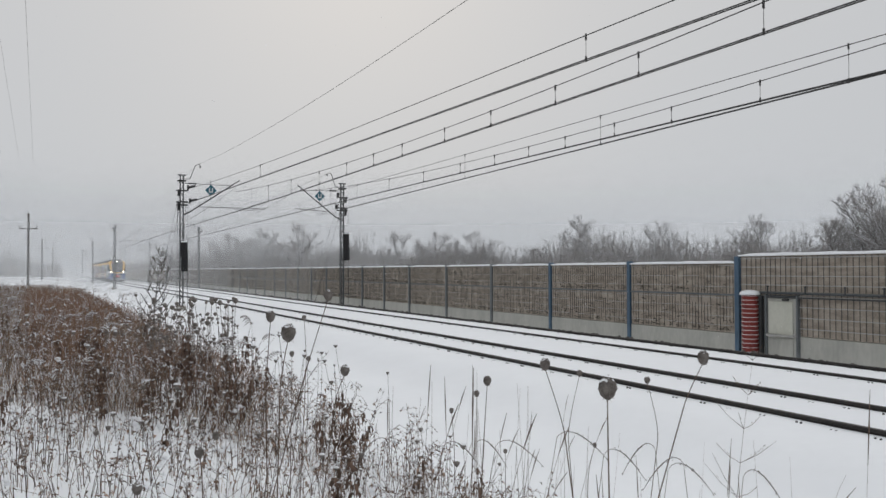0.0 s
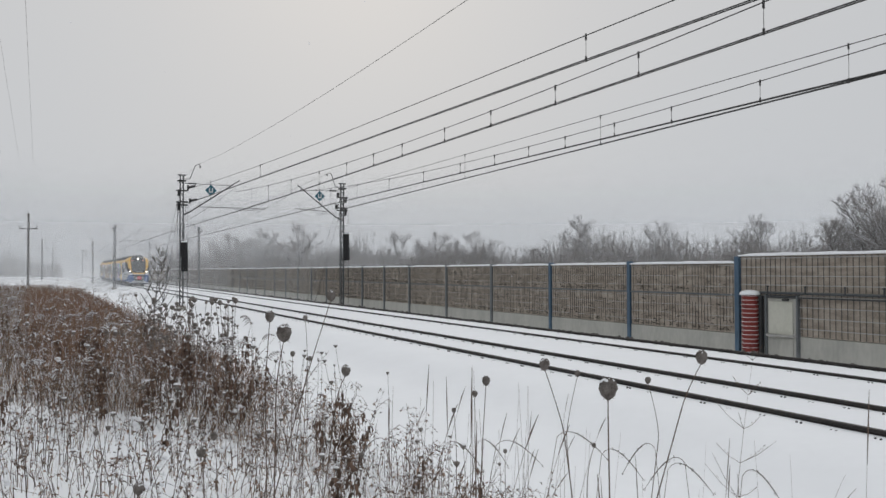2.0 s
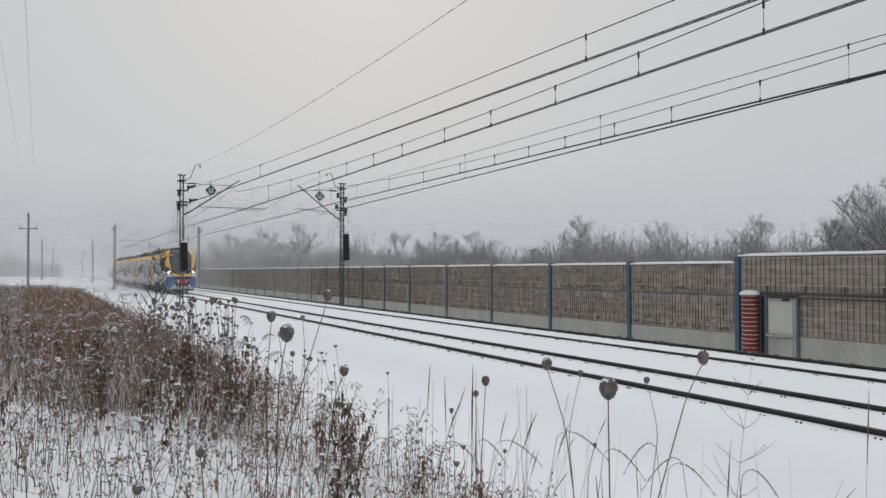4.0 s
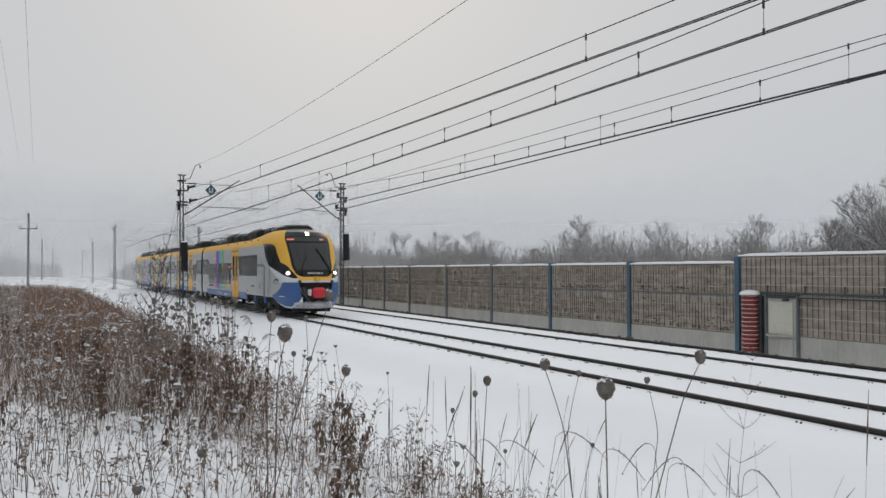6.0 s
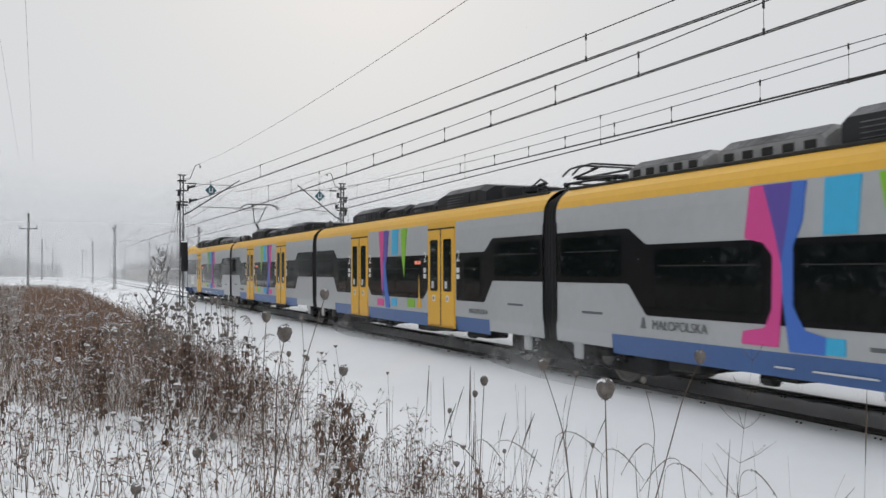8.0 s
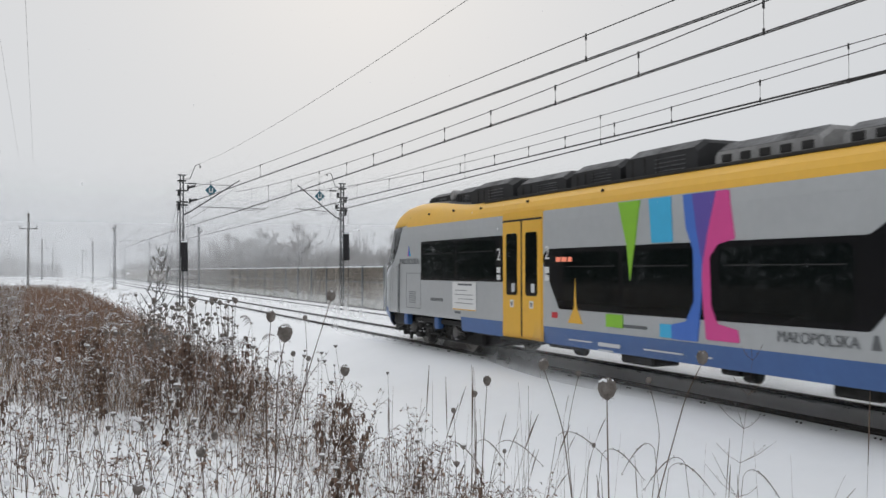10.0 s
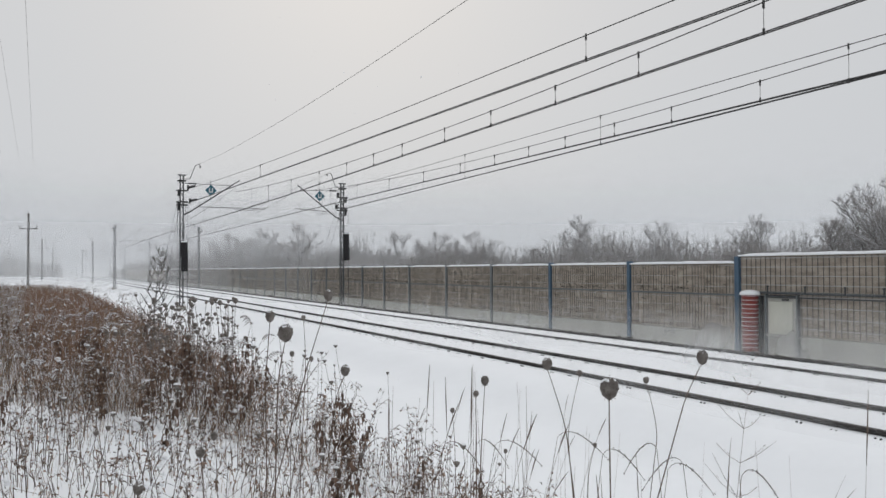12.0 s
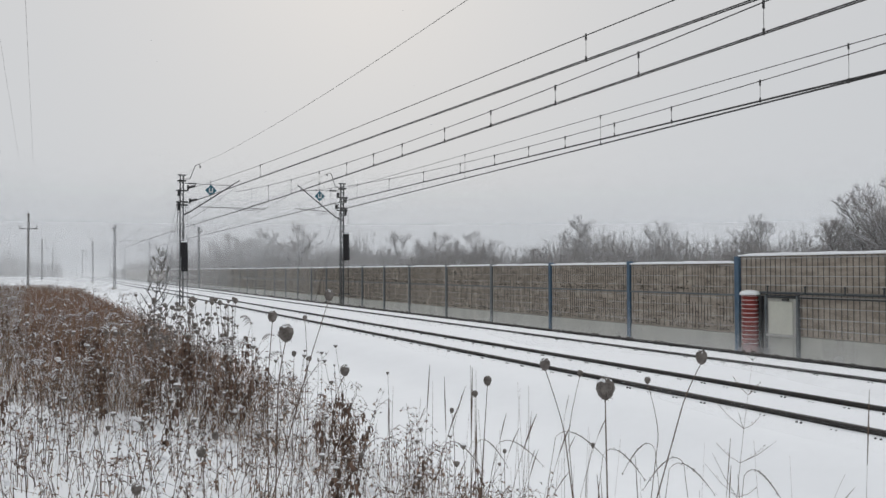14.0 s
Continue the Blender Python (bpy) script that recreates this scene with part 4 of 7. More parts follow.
def bogie(name_parent, y, wheelbase, rows):
    """A bogie frame; its wheelsets turn and hang on the train itself."""
    m = Mesh()
    for sd in (-1, 1):
        m.box((sd * 1.02, y, 0.50), (0.16, wheelbase + 0.9, 0.18), 0.03)
        m.box((sd * 1.06, y, 0.68), (0.2, 0.8, 0.24), 0.05)
        for k in (-1, 1):
            m.box((sd * 1.06, y + k * wheelbase / 2, 0.46), (0.22, 0.36, 0.34), 0.05)
            m.lathe((sd * 1.08, y + k * (wheelbase / 2 - 0.42), 0.36), [(0.08, 0), (0.10, 0.04), (0.10, 0.3), (0.08, 0.34)], 10)
            m.tube([(sd * 1.12, y + k * 0.5, 0.62), (sd * 1.12, y + k * (wheelbase / 2 + 0.42), 0.40)], 0.045, 6)
        m.tube([(sd * 1.14, y - 0.3, 0.3), (sd * 1.14, y + 0.35, 0.62)], 0.05, 8)
    m.box((0, y, 0.47), (1.95, wheelbase + 1.9, 0.56), 0.05)
    rnd = random.Random(int(y * 10))
    for k in range(30):
        m.box((rnd.choice((-1, 1)) * rnd.uniform(0.95, 1.27), y + rnd.uniform(-0.72, 0.72) * wheelbase, rnd.uniform(0.22, 0.78)), (rnd.uniform(0.06, 0.2), rnd.uniform(0.06, 0.3), rnd.uniform(0.05, 0.22)), 0.02, Euler((rnd.gauss(0, 0.25), 0, 0)).to_matrix())
    for k in range(10):
        sx, ya, za = rnd.choice((-1, 1)) * rnd.uniform(1.12, 1.26), y + rnd.uniform(-0.7, 0.6) * wheelbase, rnd.uniform(0.3, 0.75)
        m.tube([(sx, ya, za), (sx, ya + 0.15, za - 0.12), (sx, ya + 0.45, za - 0.05)], 0.02, 5)
    ice = Mesh()
    for k in range(18):
        r = rnd.uniform(0.02, 0.06)
        ice.lathe((rnd.choice((-1, 1)) * rnd.uniform(1.1, 1.26), y + rnd.uniform(-0.72, 0.72) * wheelbase, rnd.uniform(0.26, 0.62)), [(r * 0.5, -r * 0.4), (r, -r * 0.1), (r * 0.7, r * 0.3), (r * 0.1, r * 0.45)], 6)
    part("packed_snow", ice, ICE, name_parent, "dirty snow packed on the bogie")["kind"] = "stuff"
    part("bogie_frame", m, T_UNDER, name_parent)
    for sd in (-1, 1):
        for k in (-1, 1):
            yy = y + k * wheelbase / 2
            part("axle_box", Mesh().lathe((sd * 1.10, yy, 0.45), [(0.03, sd * 0.12), (0.13, sd * 0.11), (0.16, sd * 0.06), (0.17, -sd * 0.06)], 14, "x"), T_WHEEL, name_parent, "worn steel axle box")
            spring = [(sd * (1.16 + 0.0), yy + k * 0.32 + 0.085 * math.cos(a * 0.7), 0.46 + 0.012 * a) for a in range(26)]
            part("coil_spring", Mesh().tube([(sd * 1.16 + 0.085 * math.sin(i * 0.7), p[1], p[2]) for i, p in enumerate(spring)], 0.018, 5), T_WHEEL, name_parent)
            part("brake_shoe", Mesh().box((sd * 1.0, yy - k * 0.55, 0.40), (0.12, 0.10, 0.34), 0.03), T_WHEEL, name_parent)
        part("damper", Mesh().tube([(sd * 1.24, y - 0.75, 0.62), (sd * 1.24, y - 0.1, 0.66)], 0.05, 8).tube([(sd * 1.24, y - 0.1, 0.66), (sd * 1.24, y + 0.55, 0.70)], 0.028, 8), T_ROOFPALE, name_parent, "grey yaw damper")
        part("brake_hose", Mesh().tube([(sd * 1.2, y - 0.2, 0.72), (sd * 1.22, y + 0.1, 0.34), (sd * 1.2, y + 0.5, 0.36), (sd * 1.18, y + 0.8, 0.62)], 0.02, 6), T_RUBBER, name_parent)
    for k in (-1, 1):
        rows.append(y + k * wheelbase / 2)


def wheelset_mesh():
    m = Mesh().lathe((0, 0, 0), [(0.09, -0.9), (0.09, 0.9)], 10, "x")
    for sd in (-1, 1):
        x = sd * 0.745
        m.lathe((x, 0, 0), [(0.12, sd * 0.10), (0.36, sd * 0.055), (0.40, sd * 0.075), (0.45, sd * 0.07), (0.45, -sd * 0.05), (0.475, -sd * 0.06), (0.475, -sd * 0.09), (0.3, -sd * 0.06)], 28, "x")
        for k in range(3):
            a = k * 2.094
            m.box((x + sd * 0.07, 0.24 * math.cos(a), 0.24 * math.sin(a)), (0.04, 0.07, 0.07), 0.01)
    return m.mesh("wheelset", mat("worn wheel face", (0.24, 0.225, 0.21), 0.5, 0.3, var=0.4, scale=5))


def underbody(car, y0, y1):
    rnd = random.Random(int(y0 * 31 + y1))
    part("underframe", Mesh().box((0, (y0 + y1) / 2, 0.66), (2.5, y1 - y0, 0.14)), T_UNDER, car, "grimy underframe")
    y = y0 + 0.3
    while y < y1 - 0.6:
        w, h = rnd.uniform(0.3, 0.9), rnd.uniform(0.12, 0.24)
        for sd in (-1, 1):
            m = Mesh().box((sd * rnd.uniform(0.85, 1.1), y + w / 2, 0.60 - h / 2), (0.5, w, h), 0.03)
            if rnd.random() < 0.5:
                m.lathe((sd * 1.1, y + w + 0.12, 0.46), [(0.06, -0.12), (0.10, -0.10), (0.10, 0.10), (0.06, 0.12)], 10, "y")
            part("equipment_box", m, T_UNDER, car)
        y += w + rnd.uniform(0.5, 1.7)


def end_car(train, wheels):
    car = part("end_car", Mesh().box((0, (CAB_END + END_LEN) / 2, 0.66), (2.6, END_LEN - CAB_END - 0.5, 0.12), 0.02), T_UNDER, train, "silver-grey driving car with yellow roof edge")
    skin("side_wall", [0.84, 1.5, 2.2, 2.70, 2.88], CAB_END, END_LEN - 0.22, T_GREY, car)
    skin("roof_edge", [2.88, 2.99, 3.09, 3.17, 3.24], 7.6, END_LEN - 0.22, T_YELLOW, car, "yellow roof edge")
    skin("roof", [3.24, 3.30, 3.33, 3.34], 7.6, END_LEN - 0.22, T_ROOF, car)
    for sd in (-1, 1):
        part("gutter", Mesh().box((sd * 1.16, (7.6 + END_LEN) / 2, 3.235), (0.05, END_LEN - 7.6 - 0.5, 0.05), 0.01), T_UNDER, car)
    roof_fairing(car)
    skin("skirt", [0.54, 0.84], 7.2, END_LEN - 1.9, T_BLUE, car, "blue lower skirt")
    skin("lower_panel", [0.77, 0.84], CAB_END, 7.2, T_GREY, car)
    skin("lower_panel", [0.62, 0.84], END_LEN - 1.9, END_LEN - 0.22, T_GREY, car)
    part("bulkhead", Mesh().prism([(sd * lin(BODY_W, z), z) for sd, zs in ((-1, steps(0.6, 3.33, 8)), (1, steps(3.33, 0.6, 8))) for z in zs], END_LEN - 0.26, 0.04, "y"), T_RUBBER, car)
    # cab skin: borders of the painted fields, as u against height
    ws = lambda z: lin([(1.58, 0.16), (1.62, 0.215), (1.70, 0.275), (1.98, 0.325), (2.4, 0.338), (2.85, 0.366), (3.2, 0.415), (3.40, 0.448), (3.5, 0.455)], z)
    yo = lambda z: lin([(1.44, 0.25), (1.60, 0.265), (1.72, 0.305), (1.85, 0.352), (2.0, 0.40), (2.10, 0.47), (2.16, 0.525), (2.5, 0.575), (2.75, 0.60), (2.85, 0.635), (2.9, 0.72), (2.93, 1.0), (3.5, 1.0)], z)
    bo = lambda z: max(yo(z), lin([(1.48, 0.27), (1.54, 0.37), (1.60, 0.45), (1.67, 0.525), (1.8, 0.62), (1.95, 0.74), (2.02, 0.812), (2.2, 0.855), (2.45, 0.90), (2.75, 0.932), (2.9, 0.95), (2.93, 1.0), (3.5, 1.0)], z))
    blue = lambda z: lin([(0.25, 0.51), (0.62, 0.70), (0.72, 0.74), (0.85, 0.75), (0.95, 0.662), (1.12, 0.587), (1.36, 0.535)], z)
    inner = lambda z: lin([(0.45, 0.17), (0.62, 0.185), (1.15, 0.235), (1.36, 0.25)], z)
    zs_up = [1.58, 1.60, 1.62, 1.66, 1.70, 1.75, 1.80, 1.85, 1.92, 2.0, 2.05, 2.1, 2.16, 2.25, 2.4, 2.6, 2.75, 2.85, 2.9, 2.93, 3.0, 3.1, 3.2, 3.3, 3.38, 3.44, 3.48]
    zero, one = (lambda z: 0.0), (lambda z: 1.0)
    cab_patch("windscreen_surround", sorted([3.24, 3.27, 3.285, 3.34, 3.36] + [z for z in zs_up if z <= 3.48]), zero, ws, T_BLACK, car, nu=24, hole=(0.0, 3.31, 0.09), label="black gloss windscreen surround")
    cab_patch("cab_band", [z for z in zs_up], ws, yo, T_YELLOW, car, label="yellow band sweeping round the windscreen")
    lamp_x = cab_point(0.405, 1.72)[0]
    cab_patch("cab_window", sorted([1.52, 1.64, 1.68, 1.725, 1.775] + [z for z in zs_up if z <= 2.93]), yo, bo, T_BLACK, car, nu=24, label="black cab side window and headlight field", hole=(lamp_x, 1.72, 0.085))
    cab_patch("cab_flank", [1.44, 1.48, 1.52], lambda z: 0.56, one, T_GREY, car)
    cab_patch("cab_flank", [1.52] + [z for z in zs_up if z <= 2.93], bo, one, T_GREY, car)
    cab_patch("chin_band", [1.44, 1.5, 1.54, 1.58], zero, yo, T_YELLOW, car, label="yellow band below the windscreen")
    cab_patch("bumper_band", [1.36, 1.40, 1.44], zero, lambda z: 0.60, T_LIGHT, car, label="pale bumper band")
    cab_patch("bumper_band", [1.44, 1.48, 1.52], yo, lambda z: 0.56, T_LIGHT, car)
    cab_patch("cab_flank", [1.36, 1.40, 1.44], lambda z: 0.60, one, T_GREY, car)
    zs_low = [0.62, 0.70, 0.78, 0.85, 0.90, 0.95, 1.03, 1.12, 1.24, 1.36]
    cab_patch("cab_flank", [0.76] + zs_low[2:], blue, one, T_GREY, car)
    cab_patch("bumper", zs_low, inner, blue, T_BLUE, car, label="blue bumper corner")
    cab_patch("bumper", [0.33, 0.40, 0.46, 0.55, 0.62], lambda z: 0.12, lambda z: lin([(0.30, 0.53), (0.62, 0.70)], z), T_BLUE, car)
    cab_patch("coupler_recess", [0.45, 0.62, 0.84, 1.0, 1.36], zero, lambda z: 0.32, T_UNDER, car, off=-0.12)
    lip = Mesh()
    for i in range(41):
        u = -0.34 + 0.68 * i / 40
        e = 1 - (abs(u) / 0.36) ** 3
        b = 0.05 * noise.noise((u * 14, 1, 4)) + 0.025 * noise.noise((u * 40, 3, 4))
        lip.v += [cab_point(u, z, o) for z, o in ((0.62 + b * e, -0.10), (0.56 + b * e, 0.02 + 0.06 * e), (0.47 + b, 0.03 + 0.10 * e), (0.37 + b * 0.7, 0.02 + 0.06 * e), (0.33, -0.06))]
    lip.f = [(i * 5 + k, i * 5 + k + 1, i * 5 + k + 6, i * 5 + k + 5) for i in range(40) for k in range(4)]
    fix_normals(part("snow_lip", lip, ICE, car, "dirty snow packed on the front apron", smooth=True))
    cab_strip("snow_crust", [(0.33, 0.54), (0.25, 0.60), (0.19, 0.80)], [(0.40, 0.37), (0.26, 0.40), (0.185, 0.46)], CAP_SNOW, car, 0.012, "snow stuck to the bumper corner")
    cab_strip("snow_crust", [(0.68, 0.60), (0.62, 0.50), (0.50, 0.40), (0.38, 0.39)], [(0.68, 0.58), (0.62, 0.475), (0.50, 0.36), (0.38, 0.34)], CAP_SNOW, car, 0.012)
    cab_strip("pale_sweep", [(0.27, 1.50), (0.37, 1.535), (0.45, 1.595), (0.525, 1.665), (0.62, 1.795), (0.74, 1.945), (0.80, 2.0)], [(0.27, 1.37), (0.40, 1.37), (0.50, 1.40), (0.58, 1.48), (0.66, 1.62), (0.75, 1.82), (0.80, 1.96)], T_LIGHT, car, 0.004, "pale band sweeping up the flank")
    cab_strip("skirt_script", [(0.615, 0.80), (0.56, 0.83), (0.50, 0.80)], [(0.615, 0.785), (0.56, 0.795), (0.50, 0.785)], T_LIGHT, car, 0.006)
    cab_patch("roof_front", [3.48, 3.52, 3.56, 3.585], zero, one, T_ROOF, car)
    cab_patch("windscreen", [1.86, 2.0, 2.2, 2.4, 2.6, 2.8, 2.93], zero, lambda z: ws(z) - 0.05, SCREEN, car, off=0.012, nu=10, label="windscreen glass")
    cab_patch("display", [2.99, 3.06, 3.13, 3.18], zero, lambda z: ws(z) - 0.09, SCREEN, car, off=0.014, nu=8, label="dark destination display")
    for a, b in ((0.22, 0.36), (-0.16, -0.24)):
        m = Mesh()
        us = steps(a, b, 5)
        m.v = [cab_point(-u, z, 0.022) for z in (3.05, 3.11) for u in us]
        m.f = [(k, k + 1, k + 7, k + 6) for k in range(5)]
        part("display_text", m, LED, car, "amber display text")
    cab_patch("cab_side_pane", [2.15, 2.3, 2.5, 2.7, 2.8], lambda z: 0.77, lambda z: 0.815, GLASS, car, off=0.012, nu=5, label="cab side window pane")
    cab_strip("cab_emblem", [(0.745, 1.36), (0.70, 1.45), (0.66, 1.50), (0.63, 1.485), (0.612, 1.40)], [(0.742, 1.36), (0.70, 1.415), (0.667, 1.45), (0.648, 1.44), (0.637, 1.40)], T_BLACK, car, 0.008, "black curved emblem")
    cab_strip("emblem_print", [(0.735, 1.335), (0.61, 1.335)], [(0.735, 1.315), (0.61, 1.315)], PRINT, car, 0.006)
    for u in (0.795, 0.93):
        cab_strip("cab_door_seam", [(u, 1.98), (u, 0.80)], [(u + 0.006, 1.98), (u + 0.006, 0.80)], PRINT, car, 0.004)
    cab_patch("cab_seam", [0.84, 1.2, 1.6, 1.9], lambda z: 0.835, lambda z: 0.838, PRINT, car, off=0.004, nu=1)
    # lamps
    for sd in (-1, 1):
        c = Vector(cab_point(sd * 0.405, 1.72))
        m = Mesh().lathe((0, 0, 0), [(0.10, 0.10), (0.098, 0.0), (0.076, 0.0), (0.070, 0.34), (0.01, 0.34)], 18, "y", False)
        o = fix_normals(part("headlight", m, T_BLACK, car, "deep black headlight hood"))
        o.location = c
        o = part("headlight_lens", Mesh().lathe((0, 0, 0), [(0.015, 0.265), (0.05, 0.268), (0.069, 0.28), (0.069, 0.30)], 14, "y"), LAMP, car, "lit headlight")
        o.location = c
        # Glint in the housing, put in as a small white-painted block.
        part("lamp_glint", Mesh().box((c.x - sd * 0.015, c.y + 0.03, c.z - 0.045), (0.05, 0.03, 0.03), 0.008), WHITE, car, "small white block as a glint in the headlight")
        part("buffer_stud", Mesh().lathe(cab_point(sd * 0.24, 1.40), [(0.05, -0.12), (0.05, 0.05)], 10, "y"), T_UNDER, car)
    c = cab_point(0.0, 3.30)
    fix_normals(part("top_light_housing", Mesh().lathe((0, c[1], c[2]), [(0.115, 0.12), (0.112, -0.04), (0.10, -0.04), (0.09, 0.36), (0.01, 0.36)], 16, "y", False), T_BLACK, car))
    part("top_light", Mesh().lathe((0, c[1], c[2]), [(0.02, 0.26), (0.07, 0.263), (0.088, 0.28)], 14, "y"), LAMP, car, "lit top headlight")
    part("horn", Mesh().lathe((0.0, 0.62, 1.50), [(0.05, -0.14), (0.09, -0.12), (0.1, 0.05)], 10, "y"), T_YELLOW, car)
    # wipers
    for u0, u1, z0, z1, r in ((-0.20, -0.06, 1.74, 2.45, 0.018), (0.26, 0.05, 1.78, 2.72, 0.03)):
        pts = [Vector(cab_point(u0 + (u1 - u0) * k / 6, z0 + (z1 - z0) * k / 6, 0.05)) for k in range(7)]
        part("wiper", Mesh().tube(pts, r, 5).lathe(pts[0], [(0.05, -0.04), (0.06, 0.0), (0.04, 0.04)], 8), T_RUBBER, car)
    for k in range(9):
        c0 = cab_point(0.001 + 0.02 * (k - 4), 1.72, 0.01)
        if k != 7:
            part("number_bar", Mesh().box(c0, (0.05, 0.03, 0.06), 0.004), T_LIGHT, car)
    part("snow_plough", Mesh().prism([(1.40, 0.42), (1.32, 0.20), (1.42, 0.19), (1.9, 0.34), (2.3, 0.60), (1.5, 0.60)], -0.75, 1.5, "x"), T_UNDER, car, "black snow plough under the apron")
    part("cab_underframe", Mesh().box((0, 3.3, 0.60), (2.3, 2.0, 0.34), 0.05), T_UNDER, car)
    # coupler with its red cover
    part("coupler", Mesh().box((0, 0.75, 0.95), (0.62, 0.8, 0.30), 0.04).box((0, 0.40, 0.95), (0.72, 0.12, 0.36), 0.03).lathe((-0.34, 0.65, 0.86), [(0.05, -0.2), (0.05, 0.3)], 8, "y"), T_UNDER, car)
    for x in (-0.34, 0.34):
        part("coupler_head", Mesh().box((x, 0.42, 0.98), (0.11, 0.22, 0.26), 0.03).box((x, 0.27, 0.98), (0.07, 0.03, 0.16), 0.01), T_LIGHT, car, "pale coupler contact box")
    for x, z in ((-0.52, 0.8), (-0.46, 0.72), (0.5, 0.76), (-0.62, 0.9)):
        part("brake_hose", Mesh().tube([(x, 0.72, 1.16), (x * 0.98, 0.52, 1.02), (x * 0.9, 0.50, z), (x * 0.6, 0.62, z - 0.08)], 0.028, 6), T_WHEEL, car)
    part("coupler_cover", Mesh().box((0.0, 0.29, 0.97), (0.52, 0.26, 0.40), 0.09), COVER_RED, car, "red coupler cover")
    # flank furniture
    plate("window_band", rect(4.95, 9.2, 1.60, 2.50), T_BLACK, car, 0.006, 0.06)
    sash(car, 4.98, 8.95, 1.60, 2.50, 2)
    door_set(car, 9.22, 10.72)
    plate("window_band", [(10.76, 1.95), (11.3, 1.16), (17.75, 1.16), (18.2, 1.62), (20.3, 1.62), (20.3, 2.46), (18.2, 2.46), (17.75, 2.20), (10.95, 2.20), (10.76, 2.1)], T_BLACK, car, 0.006, 0.06)
    sash(car, 15.32, 17.6, 1.18, 2.18, 1)
    sash(car, 11.4, 14.90, 1.18, 2.18, 2)
    sash(car, 18.3, 20.2, 1.66, 2.42, 1)
    waist_streaks(car, 14.6)
    for k, (a, b) in enumerate(((11.22, 11.36), (11.40, 11.58), (11.62, 11.74))):
        plate("side_display", rect(a, b, 1.97, 2.05), LED, car, 0.014, 0.004, label="amber side display")
    for sd in (-1, 1):
        lettering("MAŁOPOLSKA", 0.20, (4.0 + 0.18, 1.98), PRINT, car, sd)
        lettering("MAŁOPOLSKA", 0.19, (17.0, 0.97), PRINT, car, sd)
        part("emblem", Mesh().prism([(17.76, 0.97), (17.88, 0.97), (17.84, 1.13), (17.80, 1.13)], sd * 1.44, sd * 0.012, "x"), PRINT, car)
        for k, (ya, yb, za) in enumerate(((13.7, 14.6, 0.66), (14.9, 15.2, 0.66), (11.6, 12.3, 0.66), (12.5, 12.9, 0.56), (9.3, 10.6, 0.66))):
            part("skirt_print", Mesh().box((sd * 1.432, (ya + yb) / 2, za), (0.014, yb - ya, 0.022)), T_LIGHT, car)
        part("emblem", Mesh().prism([(4.06, 2.17), (4.12, 2.17), (4.165, 2.37)], sd * 1.44, sd * 0.012, "x"), PINK, car)
        part("emblem", Mesh().prism([(4.135, 2.17), (4.195, 2.17), (4.185, 2.42)], sd * 1.44, sd * 0.014, "x"), ROYAL, car)
        part("emblem", Mesh().prism([(4.21, 2.17), (4.29, 2.17), (4.21, 2.31)], sd * 1.44, sd * 0.012, "x"), CYAN, car)
        for y, z in ((3.46, 1.95), (2.62, 1.98)):
            pts = [(sd * (lin(BODY_W, zz) + 0.05), y, zz) for zz in steps(0.80, z, 8)]
            part("cab_handrail", Mesh().tube(pts, 0.028, 6), T_GREY, car)
    plate("cab_door_edge", rect(3.44, 3.48, 0.72, 2.0), PRINT, car, 0.004, 0.01)
    for k in range(9):
        plate("number_bar", rect(5.55 + 0.08 * k, 5.605 + 0.08 * k, 1.13, 1.20), PRINT, car, 0.004, 0.004)
    for a, b in ((3.98, 1.76), (4.92, 1.76), (3.98, 0.92), (4.92, 0.92)):
        plate("hatch_seam", rect(a, a + 0.008, 0.92, 1.76) if b > 1 else rect(3.98, 4.93, 1.752 if a < 4 else 0.92, 1.764 if a < 4 else 0.932), PRINT, car, 0.003, 0.002)
    for y0, y1, z0, z1 in ((18.9, 19.5, 1.12, 1.16), (13.2, 13.8, 0.95, 1.0), (6.9, 7.2, 0.9, 0.95)):
        plate("small_print", rect(y0, y1, z0, z1), PRINT if z1 - z0 < 0.1 else T_LIGHT, car, 0.004, 0.01)
    plate("vent_grille", rect(4.15, 4.62, 1.02, 1.35), T_GREY, car, 0.006, 0.02)
    for i in range(6):
        plate("vent_slat", rect(4.17, 4.60, 1.05 + 0.05 * i, 1.068 + 0.05 * i), PRINT, car, 0.01, 0.004)
    plate("blue_edge_print", rect(12.5, 13.1, 0.62, 0.68), T_LIGHT, car, -0.002, 0.01)
    plate("red_sticker", rect(11.05, 11.25, 1.0, 1.1), COVER_RED, car, 0.004, 0.01)
    # roof
    roof_box(car, 3.5, 4.9, 0.62, 3.5, 3.74, T_ROOF, 0.3)
    roof_box(car, 5.55, 6.5, 0.80, 3.36, 3.72, T_ROOF, 0.12)
    part("roof_tank", Mesh().lathe((0, 5.2, 3.60), [(0.10, -0.75), (0.13, -0.72), (0.13, 0.72), (0.10, 0.75)], 12, "x"), T_ROOFPALE, car, "pale cross tank on the roof")
    roof_gear(car, 6.6, 8.0, 8)
    roof_gear(car, 11.0, 14.4, 14)
    roof_box(car, 6.95, 8.9, 1.06, 3.22, 3.70, T_ROOF, 0.5)
    roof_box(car, 9.05, 10.9, 1.04, 3.22, 3.62, T_ROOF, 0.25)
    roof_box(car, 11.1, 12.6, 1.06, 3.22, 3.64, T_ROOF, 0.2)
    roof_box(car, 12.75, 14.5, 1.06, 3.22, 3.70, T_ROOF, 0.16)
    roof_box(car, 14.8, 16.7, 1.0, 3.25, 3.58, T_ROOFPALE, 0.1)
